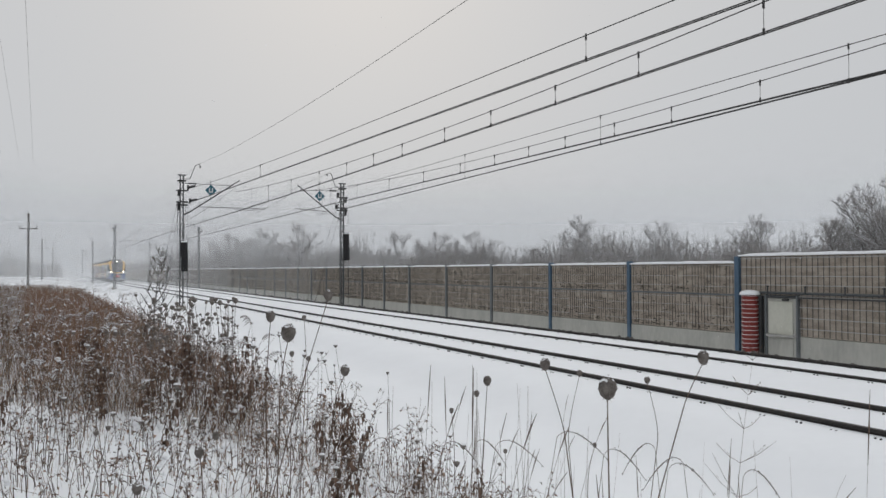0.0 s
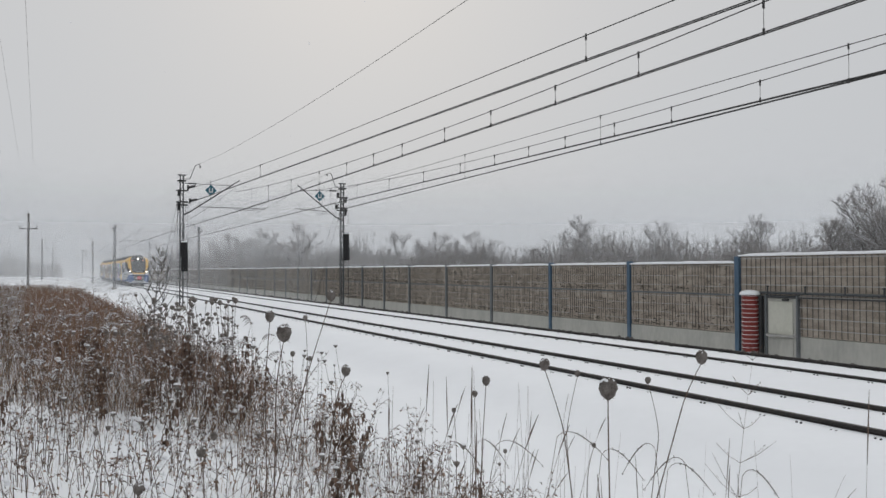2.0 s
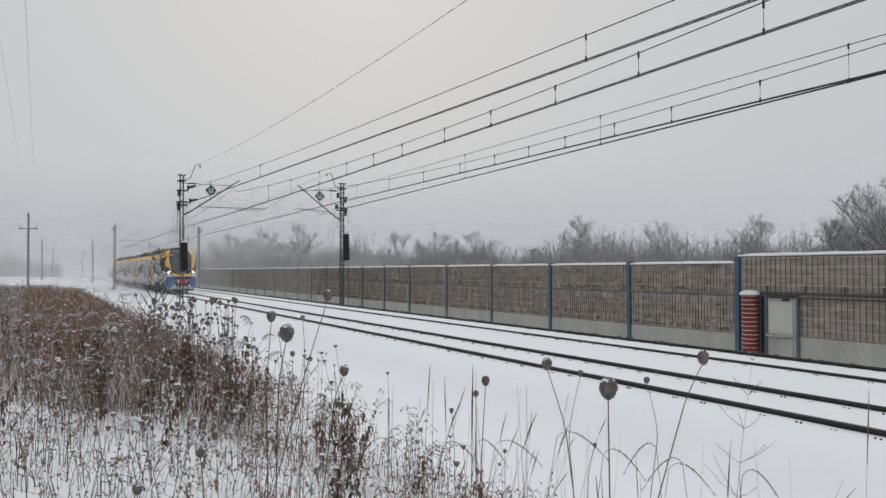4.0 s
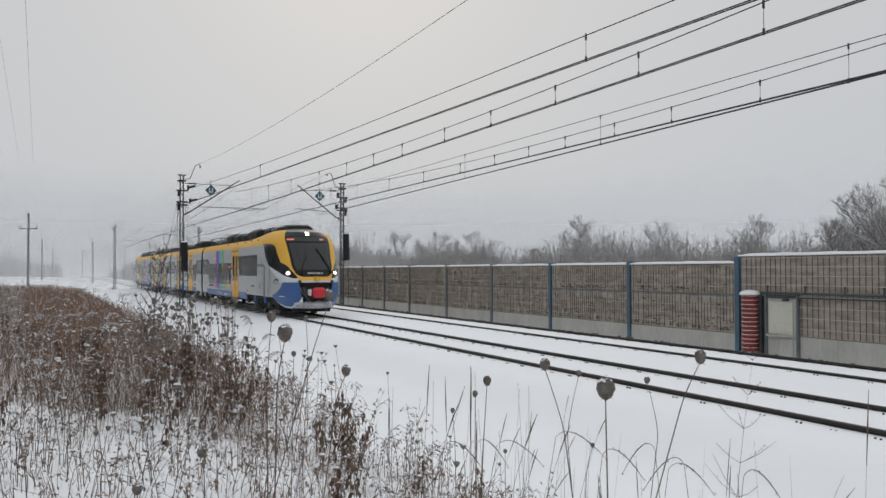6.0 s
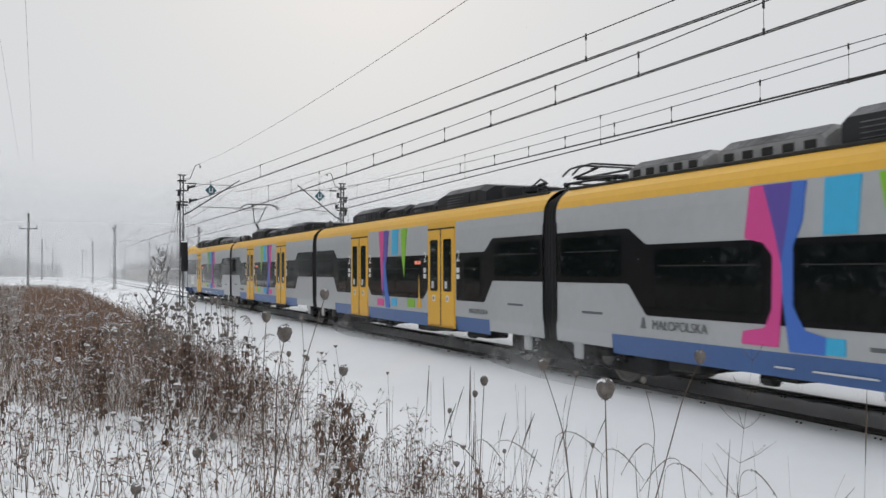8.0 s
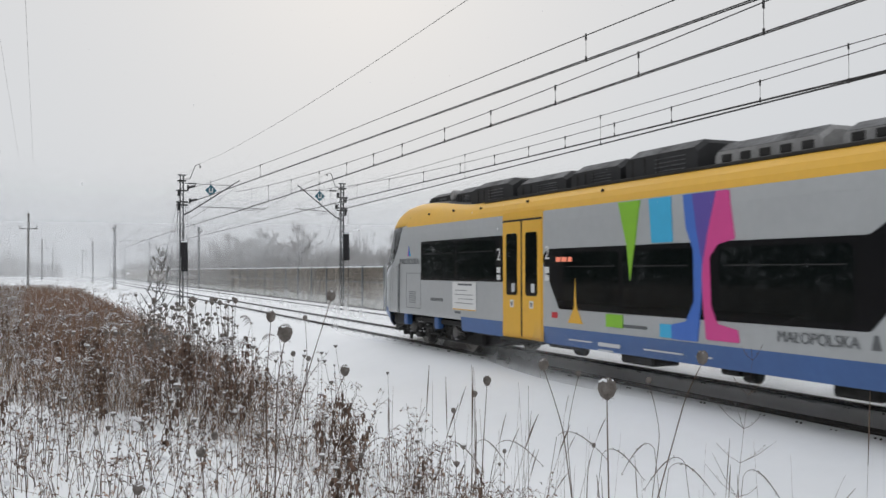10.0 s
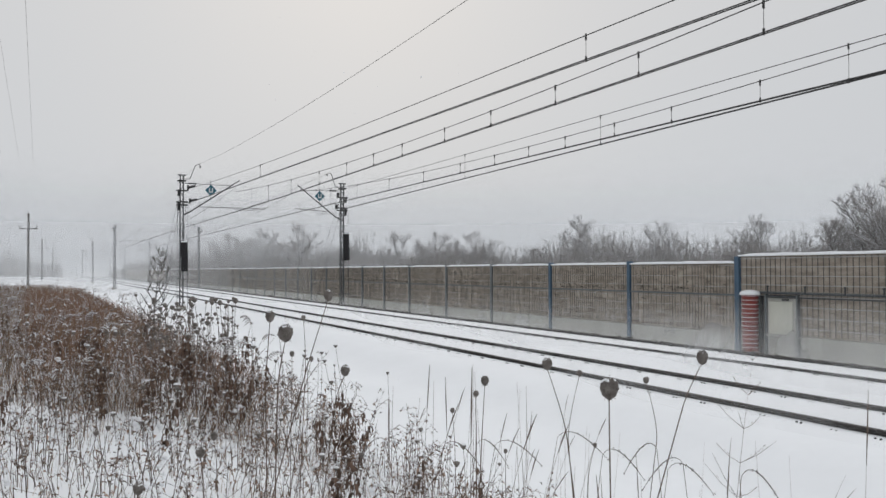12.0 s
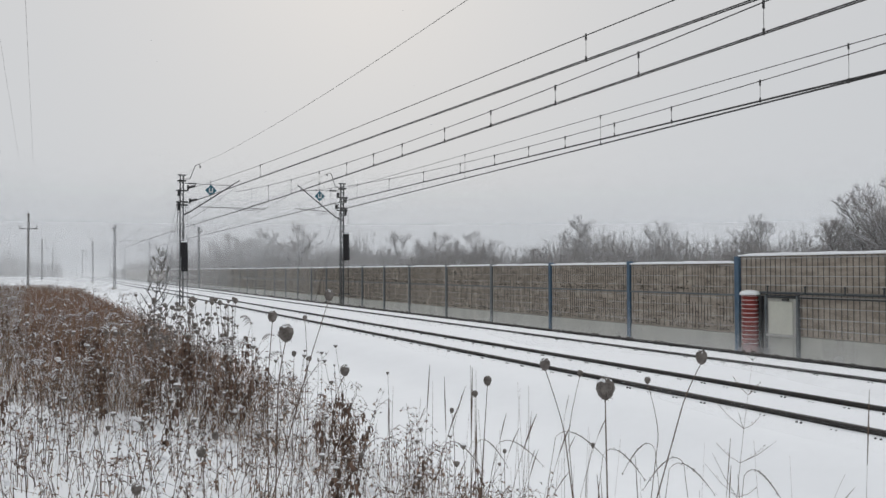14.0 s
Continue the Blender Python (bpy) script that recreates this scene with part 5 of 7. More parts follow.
    roof_box(car, 17.0, 18.8, 1.0, 3.25, 3.54, T_ROOFPALE, 0.1)
    for y in (5.2, 6.6, 8.0, 10.0, 12.5):
        for sd in (-1, 1):
            part("lifting_eye", Mesh().lathe((sd * 1.335, y, 3.08 if y > 7 else 3.12), [(0.025, 0), (0.03, 0.03), (0.015, 0.05)], 8), T_UNDER, car)
    for sd in (-1, 1):
        for yb in (3.75, 5.7):
            part("sand_box", Mesh().box((sd * 1.30, yb, 0.64), (0.16, 0.22, 0.30), 0.03), T_BLUE, car, "blue sand box")
    underbody(car, 7.1, END_LEN - 2.2)
    bogie(car, 5.1, 2.6, wheels)
    return car


def mid_car(train):
    car = part("mid_car", Mesh().box((0, MID_LEN / 2, 0.66), (2.6, MID_LEN - 0.6, 0.12), 0.02), T_UNDER, train, "silver-grey middle car with two yellow doors a side")
    skin("side_wall", [0.84, 1.5, 2.2, 2.70, 2.88], 0.22, MID_LEN - 0.22, T_GREY, car)
    skin("roof_edge", [2.88, 2.99, 3.09, 3.17, 3.24], 0.22, MID_LEN - 0.22, T_YELLOW, car, "yellow roof edge")
    skin("roof", [3.24, 3.30, 3.33, 3.34], 0.22, MID_LEN - 0.22, T_ROOF, car)
    for sd in (-1, 1):
        part("gutter", Mesh().box((sd * 1.16, (0.22 + MID_LEN) / 2, 3.235), (0.05, MID_LEN - 0.22 - 0.5, 0.05), 0.01), T_UNDER, car)
    skin("skirt", [0.54, 0.84], 2.4, MID_LEN - 2.4, T_BLUE, car, "blue lower skirt")
    for a, b in ((0.22, 2.4), (MID_LEN - 2.4, MID_LEN - 0.22)):
        skin("lower_panel", [0.62, 0.84], a, b, T_GREY, car)
    for y in (0.22, MID_LEN - 0.26):
        part("bulkhead", Mesh().prism([(sd * lin(BODY_W, z), z) for sd, zs in ((-1, steps(0.6, 3.33, 8)), (1, steps(3.33, 0.6, 8))) for z in zs], y, 0.04, "y"), T_RUBBER, car)
    L = MID_LEN
    plate("window_band", [(0.25, 1.62), (2.25, 1.62), (2.62, 1.18), (4.0, 1.18), (4.0, 2.20), (2.62, 2.20), (2.25, 2.46), (0.25, 2.46)], T_BLACK, car, 0.006, 0.05)
    plate("window_band", [(L - a, z) for a, z in [(0.25, 1.62), (2.25, 1.62), (2.62, 1.18), (4.0, 1.18), (4.0, 2.20), (2.62, 2.20), (2.25, 2.46), (0.25, 2.46)]][::-1], T_BLACK, car, 0.006, 0.05)
    plate("window_band", [(5.6, 1.4), (5.9, 1.16), (L - 5.9, 1.16), (L - 5.6, 1.4), (L - 5.6, 2.18), (5.6, 2.18)], T_BLACK, car, 0.006, 0.05)
    sash(car, 0.3, 2.2, 1.66, 2.42, 1)
    sash(car, L - 2.2, L - 0.3, 1.66, 2.42, 1)
    sash(car, 6.0, L - 6.0, 1.18, 2.16, 2)
    sash(car, 2.75, 3.65, 1.22, 2.16, 1)
    sash(car, L - 3.65, L - 2.75, 1.22, 2.16, 1)
    door_set(car, 4.08, 5.58)
    door_set(car, L - 5.58, L - 4.08)
    drips(car, 8.3)
    for a, b in ((6.05, 6.2), (6.24, 6.42)):
        plate("side_display", rect(a, b, 1.97, 2.05), LED, car, 0.014, 0.004, label="amber side display")
    for sd in (-1, 1):
        lettering("MAŁOPOLSKA", 0.14, (2.9, 0.94), PRINT, car, sd)
    plate("small_print", rect(1.0, 1.6, 1.16, 1.20), PRINT, car, 0.004, 0.01)
    roof_box(car, 3.3, 5.9, 1.06, 3.22, 3.68, T_ROOF, 0.7)
    roof_box(car, 6.2, 7.9, 1.0, 3.22, 3.54, T_ROOF, 0.3)
    roof_box(car, 8.2, 9.8, 1.0, 3.22, 3.56, T_ROOF, 0.3)
    roof_box(car, 10.1, 12.6, 1.04, 3.22, 3.62, T_ROOF, 0.4)
    roof_gear(car, 1.2, 3.1, 6)
    roof_gear(car, 12.8, 14.2, 5)
    underbody(car, 2.6, L - 2.6)
    return car


def pantograph(train, y, raised, label):
    top = 5.13 if raised else 3.74
    m = Mesh()
    for sd in (-1, 1):
        m.tube([(sd * 0.45, y - 0.9, 3.46), (sd * 0.45, y + 0.9, 3.46)], 0.025, 6)
    for yy in (-0.8, 0.0, 0.8):
        m.tube([(-0.5, y + yy, 3.47), (0.5, y + yy, 3.47)], 0.02, 6)
    pan = part("pantograph", m, DARK_STEEL, train, label)
    for sd in (-1, 1):
        for yy in (-0.8, 0.8):
            ins = Mesh()
            insulator(ins, (sd * 0.45, y + yy, 3.28), (sd * 0.45, y + yy, 3.46), 0.06, 3)
            part("insulator", ins, DARK_STEEL, pan)
    knee = (3.47 + top) / 2 - (0.1 if raised else -0.02)
    ky = y + (0.75 if raised else 1.15)
    part("lower_arm", Mesh().tube([(0, y - 0.5, 3.50), (0, ky, knee)], [0.05, 0.04], 8), DARK_STEEL, pan)
    part("guide_rod", Mesh().tube([(0.12, y - 0.3, 3.50), (0.05, ky - 0.1, knee - 0.05)], 0.016, 6), DARK_STEEL, pan)
    for sd in (-1, 1):
        part("upper_arm", Mesh().tube([(sd * 0.08, ky, knee), (sd * 0.35, y - 0.1, top - 0.06)], 0.022, 6), DARK_STEEL, pan)
        part("head_link", Mesh().tube([(sd * 0.35, y - 0.22, top - 0.05), (sd * 0.35, y + 0.12, top - 0.05)], 0.015, 5), DARK_STEEL, pan)
    for yy in (-0.22, 0.12):
        pts = [(-0.95, y + yy, top - 0.22), (-0.8, y + yy, top - 0.08), (-0.55, y + yy, top), (0.55, y + yy, top), (0.8, y + yy, top - 0.08), (0.95, y + yy, top - 0.22)]
        part("contact_strip", Mesh().tube(pts, 0.02, 6), DARK_STEEL, pan)
    for k in range(4):
        ins = Mesh()
        insulator(ins, (-0.7 + 0.1 * k, y + 1.2 + 0.35 * k, 3.26), (-0.7 + 0.1 * k, y + 1.2 + 0.35 * k, 3.54), 0.06, 4)
        part("insulator", ins, DARK_STEEL, pan)
    part("roof_cable", Mesh().tube([(-0.7, y + 1.2, 3.54), (-0.6, y + 1.55, 3.62), (-0.4, y + 2.25, 3.54), (0.1, y + 2.3, 3.4)], 0.02, 6), DARK_STEEL, pan)
    return pan


def gangway(train, y):
    prof = [(sd * (lin(BODY_W, z) - 0.05), z) for sd, zs in ((-1, steps(0.62, 3.28, 10)), (1, steps(3.28, 0.62, 10))) for z in zs]
    gw = fix_normals(part("gangway", Mesh().prism(prof, y - 0.2, 0.4, "y"), T_RUBBER, train, "black rubber gangway bellows"))
    for k in range(4):
        fix_normals(part("bellows_rib", Mesh().prism([(a * 1.02, b if b < 1 else b + 0.01) for a, b in prof], y - 0.16 + 0.1 * k, 0.035, "y"), T_RUBBER, gw))


def build_train():
    train = thing("train", "silver, yellow and blue electric multiple unit train with colourful streaks", "train", at=(X1, 0, 0))
    axles = []
    front = end_car(train, axles)
    front.location = (0, 0, 0)
    copy_thing(front, pose(0, TRAIN_LEN, 0, 0, 0, 180))
    axles.extend([TRAIN_LEN - a for a in list(axles)])
    m1 = mid_car(train)
    m1.location = (0, END_LEN, 0)
    copy_thing(m1, pose(0, END_LEN + 2 * MID_LEN, 0, 0, 0, 180))
    for k in range(3):
        y = END_LEN + k * MID_LEN
        gangway(train, y)
        bogie(train, y, 2.8, axles)
        for sd in (-1, 1):
            for dy in (-0.85, 0.9):
                part("bogie_cover", Mesh().box((sd * 1.38, y + dy, 0.51), (0.05, 0.26, 0.30), 0.02), T_GREY, train, "grey cover plate over the bogie")
    pantograph(train, END_LEN + 0.25, False, "folded pantograph")
    pantograph(train, END_LEN + 2 * MID_LEN + 0.2, True, "raised pantograph touching the wire")
    # poster on the rear car
    y0 = TRAIN_LEN - 7.55
    part("poster", Mesh().prism(rect(y0 - 0.45, y0 + 0.75, 0.98, 1.58), -1.455, 0.006, "x"), WHITE, train, "white information poster")
    pm = Mesh()
    for k, (a, b) in enumerate(((0.0, 0.6), (-0.3, 0.6), (-0.3, 0.4), (-0.3, 0.6))):
        pm.box((-1.457, y0 + (a + b) / 2, 1.40 - 0.09 * k), (0.004, b - a, 0.012))
    pm.box((-1.457, y0 + 0.1, 1.525), (0.004, 0.7, 0.04))
    part("poster_print", pm, PRINT, train)
    part("poster_stripe", Mesh().box((-1.457, y0 + 0.15, 0.995), (0.004, 1.16, 0.02)), T_YELLOW, train)
    wm = wheelset_mesh()
    sets = []
    for a in sorted(axles):
        o = part("wheelset", wm, None, train, "steel wheelset")
        o.location = (0, a, 0.45)
        sets.append((o, a))
    return train, sets
# ---- vegetation ----
FWD, SIDE = Vector((0.395, 0.918, 0)), Vector((0.918, -0.395, 0))


def bank_edge(y):
    """How far the dead plants reach towards the track."""
    return 3.75 - 0.45 * noise.noise((y * 0.35, 0, 2)) - 0.02 * max(0, y - 20)


def blades(name, items, material, label, category):
    """One mesh of slim tapering ribbons; items hold root, height, lean, width and turn."""
    m = Mesh()
    v, f = m.v, m.f
    for (x, y, z), h, (lx, ly), w, a, droop in items:
        o = len(v)
        ca, sa = math.cos(a) * w, math.sin(a) * w
        for t, k in ((0.0, 1.0), (0.4, 0.9), (0.75, 0.7)):
            px, py, pz = x + lx * t * t, y + ly * t * t, z + h * t
            v.append((px - ca * k, py - sa * k, pz))
            v.append((px + ca * k, py + sa * k, pz))
        v.append((x + lx * (1 + droop), y + ly * (1 + droop), z + h * (1 - 0.35 * droop)))
        f += [(o, o + 1, o + 3, o + 2), (o + 2, o + 3, o + 5, o + 4), (o + 4, o + 5, o + 6)]
    return tagged(part(name, m, material), label, category, kind="stuff")


def bank_density(x, y):
    d = x * FWD.x + y * FWD.y
    front = 8.9 + 1.3 * noise.noise((x * 0.4, y * 0.4, 9)) + max(0, 1.0 - x) * 0.12
    far = min(1, max(0, (d - front) / 1.2))
    edge = bank_edge(y) - x
    k = min(1, max(0, edge / 1.1))
    return far, k, edge


def build_grass():
    rnd = random.Random(3)
    straw, rust, weed, rime = [], [], [], []
    for i in range(260000):
        y = 3.5 + 75 * rnd.random() ** 1.9
        x = rnd.uniform(-0.34 * y - 2.5, 3.9)
        far, k, edge = bank_density(x, y)
        dens = max(0, noise.noise((x * 0.9, y * 0.7, 7)) * 1.5 + 0.38) + 0.65 * min(1, max(0, (y - 12) / 8))
        if rnd.random() > (0.17 + 0.60 * far) * k * (0.10 + 1.05 * dens):
            continue
        z = ground_z(x, y) - 0.03
        h = rnd.uniform(0.15, 0.62) * (0.55 + 0.5 * far) * (1 + 0.35 * min(1, max(0, (y - 14) / 15))) * (0.55 + 0.45 * min(1, edge / 2))
        w = rnd.uniform(0.0011, 0.0024) * (1 + y / 16)
        s = 0.5 * h
        it = ((x, y, z), h, (rnd.gauss(0.05, 0.6) * s, rnd.gauss(0, 0.6) * s), w, rnd.uniform(0, 3.14), rnd.choice((0, 0, 0.3, 0.9)))
        patch = noise.noise((x * 0.25 + 4, y * 0.12, 1)) + (0.5 if 13 < y < 60 and x > -0.03 * y else -0.4)
        if rnd.random() < (0.12 if y > 15 and x > -0.03 * y else 0.28):
            rime.append(it)
        elif patch > 0.08 and y > 8 and rnd.random() < 0.80:
            rust.append(it)
        elif rnd.random() < 0.25:
            weed.append(it)
        else:
            straw.append(it)
    blades("dry_grass", straw, STRAW, "dry straw-coloured grass standing in snow", "grass")
    blades("dead_reeds", rust, RUST_GRASS, "rust-brown dead reeds on the bank", "reeds")
    blades("frosted_grass", rime, FROST, "grass blades coated with rime and snow", "grass")
    blades("dead_weeds", weed, WEED, "dark dead weed stalks on the snowy bank", "weeds")


def fleck(m, c, r, rnd):
    """A small curled withered leaf or seed cluster."""
    a, b = rnd.uniform(0, 6.28), rnd.uniform(-1.2, 1.2)
    d = Vector((math.cos(a) * math.cos(b), math.sin(a) * math.cos(b), math.sin(b))) * r
    e = Vector((-math.sin(a), math.cos(a), rnd.uniform(-0.5, 0.5))) * r * 0.45
    up = Vector((0, 0, r * 0.3))
    c = Vector(c)
    m.add([c - d, c + e + up, c + d - up, c - e + up], [(0, 1, 2), (0, 2, 3)])


def weed_plant(stem, leaf, frost, root, h, rnd, leafy, plume):
    x, y, z = root
    lx, ly = rnd.gauss(0.04, 0.22) * h, rnd.gauss(0, 0.20) * h
    far = 1 + y / 22
    pts = [(x + lx * t * t, y + ly * t * t, z + h * t) for t in (0, 0.35, 0.7, 1.0)]
    r = rnd.uniform(0.0022, 0.0040) * far
    stem.tube(pts, [r, r * 0.85, r * 0.6, r * 0.3], 3, False)
    for k in range(leafy):
        t = rnd.uniform(0.2, 1.0)
        p = Vector((x + lx * t * t, y + ly * t * t, z + h * t))
        p += Vector((rnd.gauss(0, 0.025), rnd.gauss(0, 0.025), rnd.gauss(0, 0.02)))
        fleck(leaf, p, rnd.uniform(0.010, 0.026) * (0.8 + 0.2 * far), rnd)
    for k in range(plume):
        t = rnd.uniform(0.6, 1.0)
        a = rnd.uniform(0, 6.28)
        p = Vector((x + lx * t * t, y + ly * t * t, z + h * t))
        ln = rnd.uniform(0.05, 0.14) * (1.3 - t) * 2
        q = p + Vector((math.cos(a) * ln, math.sin(a) * ln, rnd.uniform(0.2, 0.9) * ln))
        e = q + Vector((math.cos(a) * ln * 0.5, math.sin(a) * ln * 0.5, -rnd.uniform(0.0, 0.5) * ln))
        stem.tube([p, q, e], [r * 0.4, r * 0.35, r * 0.2], 3, False)
        for j in range(4):
            fleck(leaf, q.lerp(e, rnd.random()), rnd.uniform(0.006, 0.015) * far * 0.9, rnd)
        if rnd.random() < 0.8:
            fleck(frost, q + Vector((0, 0, 0.008)), rnd.uniform(0.010, 0.022) * far, rnd)


def build_weeds():
    rnd = random.Random(11)
    stem, leaf, frost = Mesh(), Mesh(), Mesh()
    made = 0
    while made < 2300:
        y = 4.5 + 50 * rnd.random() ** 1.7
        x = rnd.uniform(-0.34 * y - 2, 3.9)
        far, k, edge = bank_density(x, y)
        clump = noise.noise((x * 0.8, y * 0.6, 3)) + 0.25
        if edge < 0.05 or rnd.random() > (0.22 + 0.78 * far) * min(1, max(0.12, clump * 2.2)) * (0.28 if y > 15 and x > -0.03 * y else 1):
            continue
        h = rnd.choice((0.4, 0.6, 0.75, 1.15)) * rnd.uniform(0.75, 1.1) * (0.6 + 0.4 * min(1, edge / 1.5))
        if far < 0.3:
            h *= 0.55
        weed_plant(stem, leaf, frost, (x, y, ground_z(x, y) - 0.03), h, rnd, rnd.choice((1, 3, 8, 16)), rnd.choice((0, 3, 6, 9)))
        made += 1
    # darker leafy clumps
    for cx, cy in ((0.05, 10.2), (0.35, 10.6), (0.85, 10.9), (1.15, 10.7), (-0.3, 10.4), (2.0, 9.4), (-1.4, 8.2), (-1.6, 8.8), (2.6, 8.4)):
        for k in range(5):
            x, y = cx + rnd.gauss(0, 0.18), cy + rnd.gauss(0, 0.25)
            weed_plant(stem, leaf, frost, (x, y, ground_z(x, y) - 0.03), rnd.uniform(0.5, 1.0), rnd, 26, 7)
    for d, u in ((7.2, -0.06), (7.0, 0.0), (6.8, 0.05), (6.5, 0.09), (7.6, -0.12), (6.4, 0.03), (6.6, -0.43), (6.3, -0.38), (7.0, -0.30), (7.9, -0.47), (8.3, -0.02), (8.0, -0.2)):
        c = FWD * d + SIDE * u * d
        for k in range(3 if u > -0.25 else 2):
            x, y = c.x + rnd.gauss(0, 0.2), c.y + rnd.gauss(0, 0.2)
            weed_plant(stem, leaf, frost, (x, y, ground_z(x, y) - 0.03), rnd.uniform(0.2, 0.55), rnd, rnd.choice((6, 16, 26)), 4)
    # thin low stems scattered over the open snow in front
    for i in range(520):
        d, u = rnd.uniform(4.6, 10.5), rnd.uniform(-0.52, 0.06)
        c = FWD * d + SIDE * u * d
        far, k, edge = bank_density(c.x, c.y)
        if edge < 0.2 or noise.noise((c.x * 1.3, c.y * 1.3, 12)) < -0.15:
            continue
        weed_plant(stem, leaf, frost, (c.x, c.y, ground_z(c.x, c.y) - 0.03), rnd.uniform(0.12, 0.5), rnd, rnd.choice((0, 2, 5)), rnd.choice((0, 0, 1, 2, 3)))
    tagged(part("weed_stems", stem, WEED), "dark dried weed stems standing through the snow", "weeds", kind="stuff")
    tagged(part("weed_leaves", leaf, mat("withered leaves", (0.29, 0.20, 0.148), 0.95, var=0.5, scale=4, island=0.75)), "withered brown leaves and seed clusters on weeds", "weeds", kind="stuff")
    tagged(part("weed_frost", frost, FROST), "small lumps of snow caught on weeds", "snow", kind="stuff")
    # small dry umbels standing above the rest, most with a crumb of snow
    um, uf = Mesh(), Mesh()
    for i in range(230):
        y = 6.5 + 17 * rnd.random() ** 1.3
        x = rnd.uniform(-0.30 * y - 1, 3.6)
        far, k, edge = bank_density(x, y)
        if edge < 0.1:
            continue
        h = rnd.uniform(0.75, 1.15) if far > 0.5 else rnd.uniform(0.3, 0.65)
        root = Vector((x, y, ground_z(x, y) - 0.03))
        tip = root + Vector((rnd.gauss(0, 0.1), rnd.gauss(0, 0.1), h))
        r = rnd.uniform(0.016, 0.03)
        um.tube([root, root.lerp(tip, 0.6) + Vector((0.01, 0, 0)), tip], [0.0035, 0.003, 0.002], 3, False)
        um.lathe(tip, [(r * 0.15, -r), (r * 0.8, -r * 0.2), (r, r * 0.3), (r * 0.7, r * 0.6)], 7)
        if rnd.random() < 0.65:
            uf.lathe(tip + Vector((0, 0, r * 0.45)), [(r * 0.9, -r * 0.1), (r * 0.95, r * 0.15), (r * 0.5, r * 0.45), (r * 0.1, r * 0.5)], 7)
    # a taller stand of them at the edge of the bank
    for i in range(75):
        d, u = rnd.uniform(11, 17.5), rnd.uniform(-0.33, -0.232)
        c = FWD * d + SIDE * u * d
        root = Vector((c.x, c.y, ground_z(c.x, c.y) - 0.03))
        tip = Vector((c.x + rnd.gauss(0, 0.12), c.y + rnd.gauss(0, 0.12), rnd.uniform(0.75, 1.45)))
        r = rnd.uniform(0.022, 0.04)
        um.tube([root, root.lerp(tip, 0.6) + Vector((0.015, 0, 0)), tip], [0.005, 0.0045, 0.0035], 3, False)
        um.lathe(tip, [(r * 0.2, -r), (r * 0.8, -r * 0.5), (r, r * 0.2), (r * 0.6, r * 0.8), (r * 0.1, r)], 7)
        for k in range(rnd.choice((0, 1, 2))):
            q = root.lerp(tip, rnd.uniform(0.6, 0.85))
            e = q + Vector((rnd.gauss(0, 0.12), rnd.gauss(0, 0.12), rnd.uniform(0.1, 0.25)))
            um.tube([q, e], [0.0035, 0.0025], 3, False)
            um.lathe(e, [(r * 0.15, -r * 0.7), (r * 0.6, -r * 0.3), (r * 0.7, r * 0.2), (r * 0.2, r * 0.6)], 6)
        if rnd.random() < 0.5:
            uf.lathe(tip + Vector((0, 0, r * 0.7)), [(r * 0.6, -r * 0.1), (r * 0.7, r * 0.15), (r * 0.4, r * 0.4), (r * 0.1, r * 0.45)], 7)
    tagged(part("dry_umbels", um, SEED), "small dry seed umbels standing on the bank", "seed heads", kind="stuff")
    tagged(part("umbel_snow", uf, CAP_SNOW, smooth=True), "crumbs of snow on dry umbels", "snow", kind="stuff")
    # snow lumps lying on bent grass
    lumps = Mesh()
    for i in range(500):
        y = 6 + 24 * rnd.random() ** 1.6
        x = rnd.uniform(-0.34 * y - 2, 3.2)
        far, k, edge = bank_density(x, y)
        r = rnd.uniform(0.012, 0.045) * (1.4 if rnd.random() < 0.2 else 1)
        z = ground_z(x, y) + (rnd.uniform(0.15, 0.6) if far > 0.4 else rnd.uniform(0.02, 0.15))
        for q in range(3):
            b = r * rnd.uniform(0.5, 0.9)
            lumps.lathe((x + rnd.gauss(0, r * 0.6), y + rnd.gauss(0, r * 0.6), z + rnd.gauss(0, r * 0.35)), [(b * 0.5, -b * 0.5), (b, -b * 0.1), (b * 0.8, b * 0.4), (b * 0.2, b * 0.65)], 6)
    tagged(part("snow_lumps", lumps, CAP_SNOW, smooth=True), "lumps of snow lying on bent dead grass", "snow", kind="stuff")


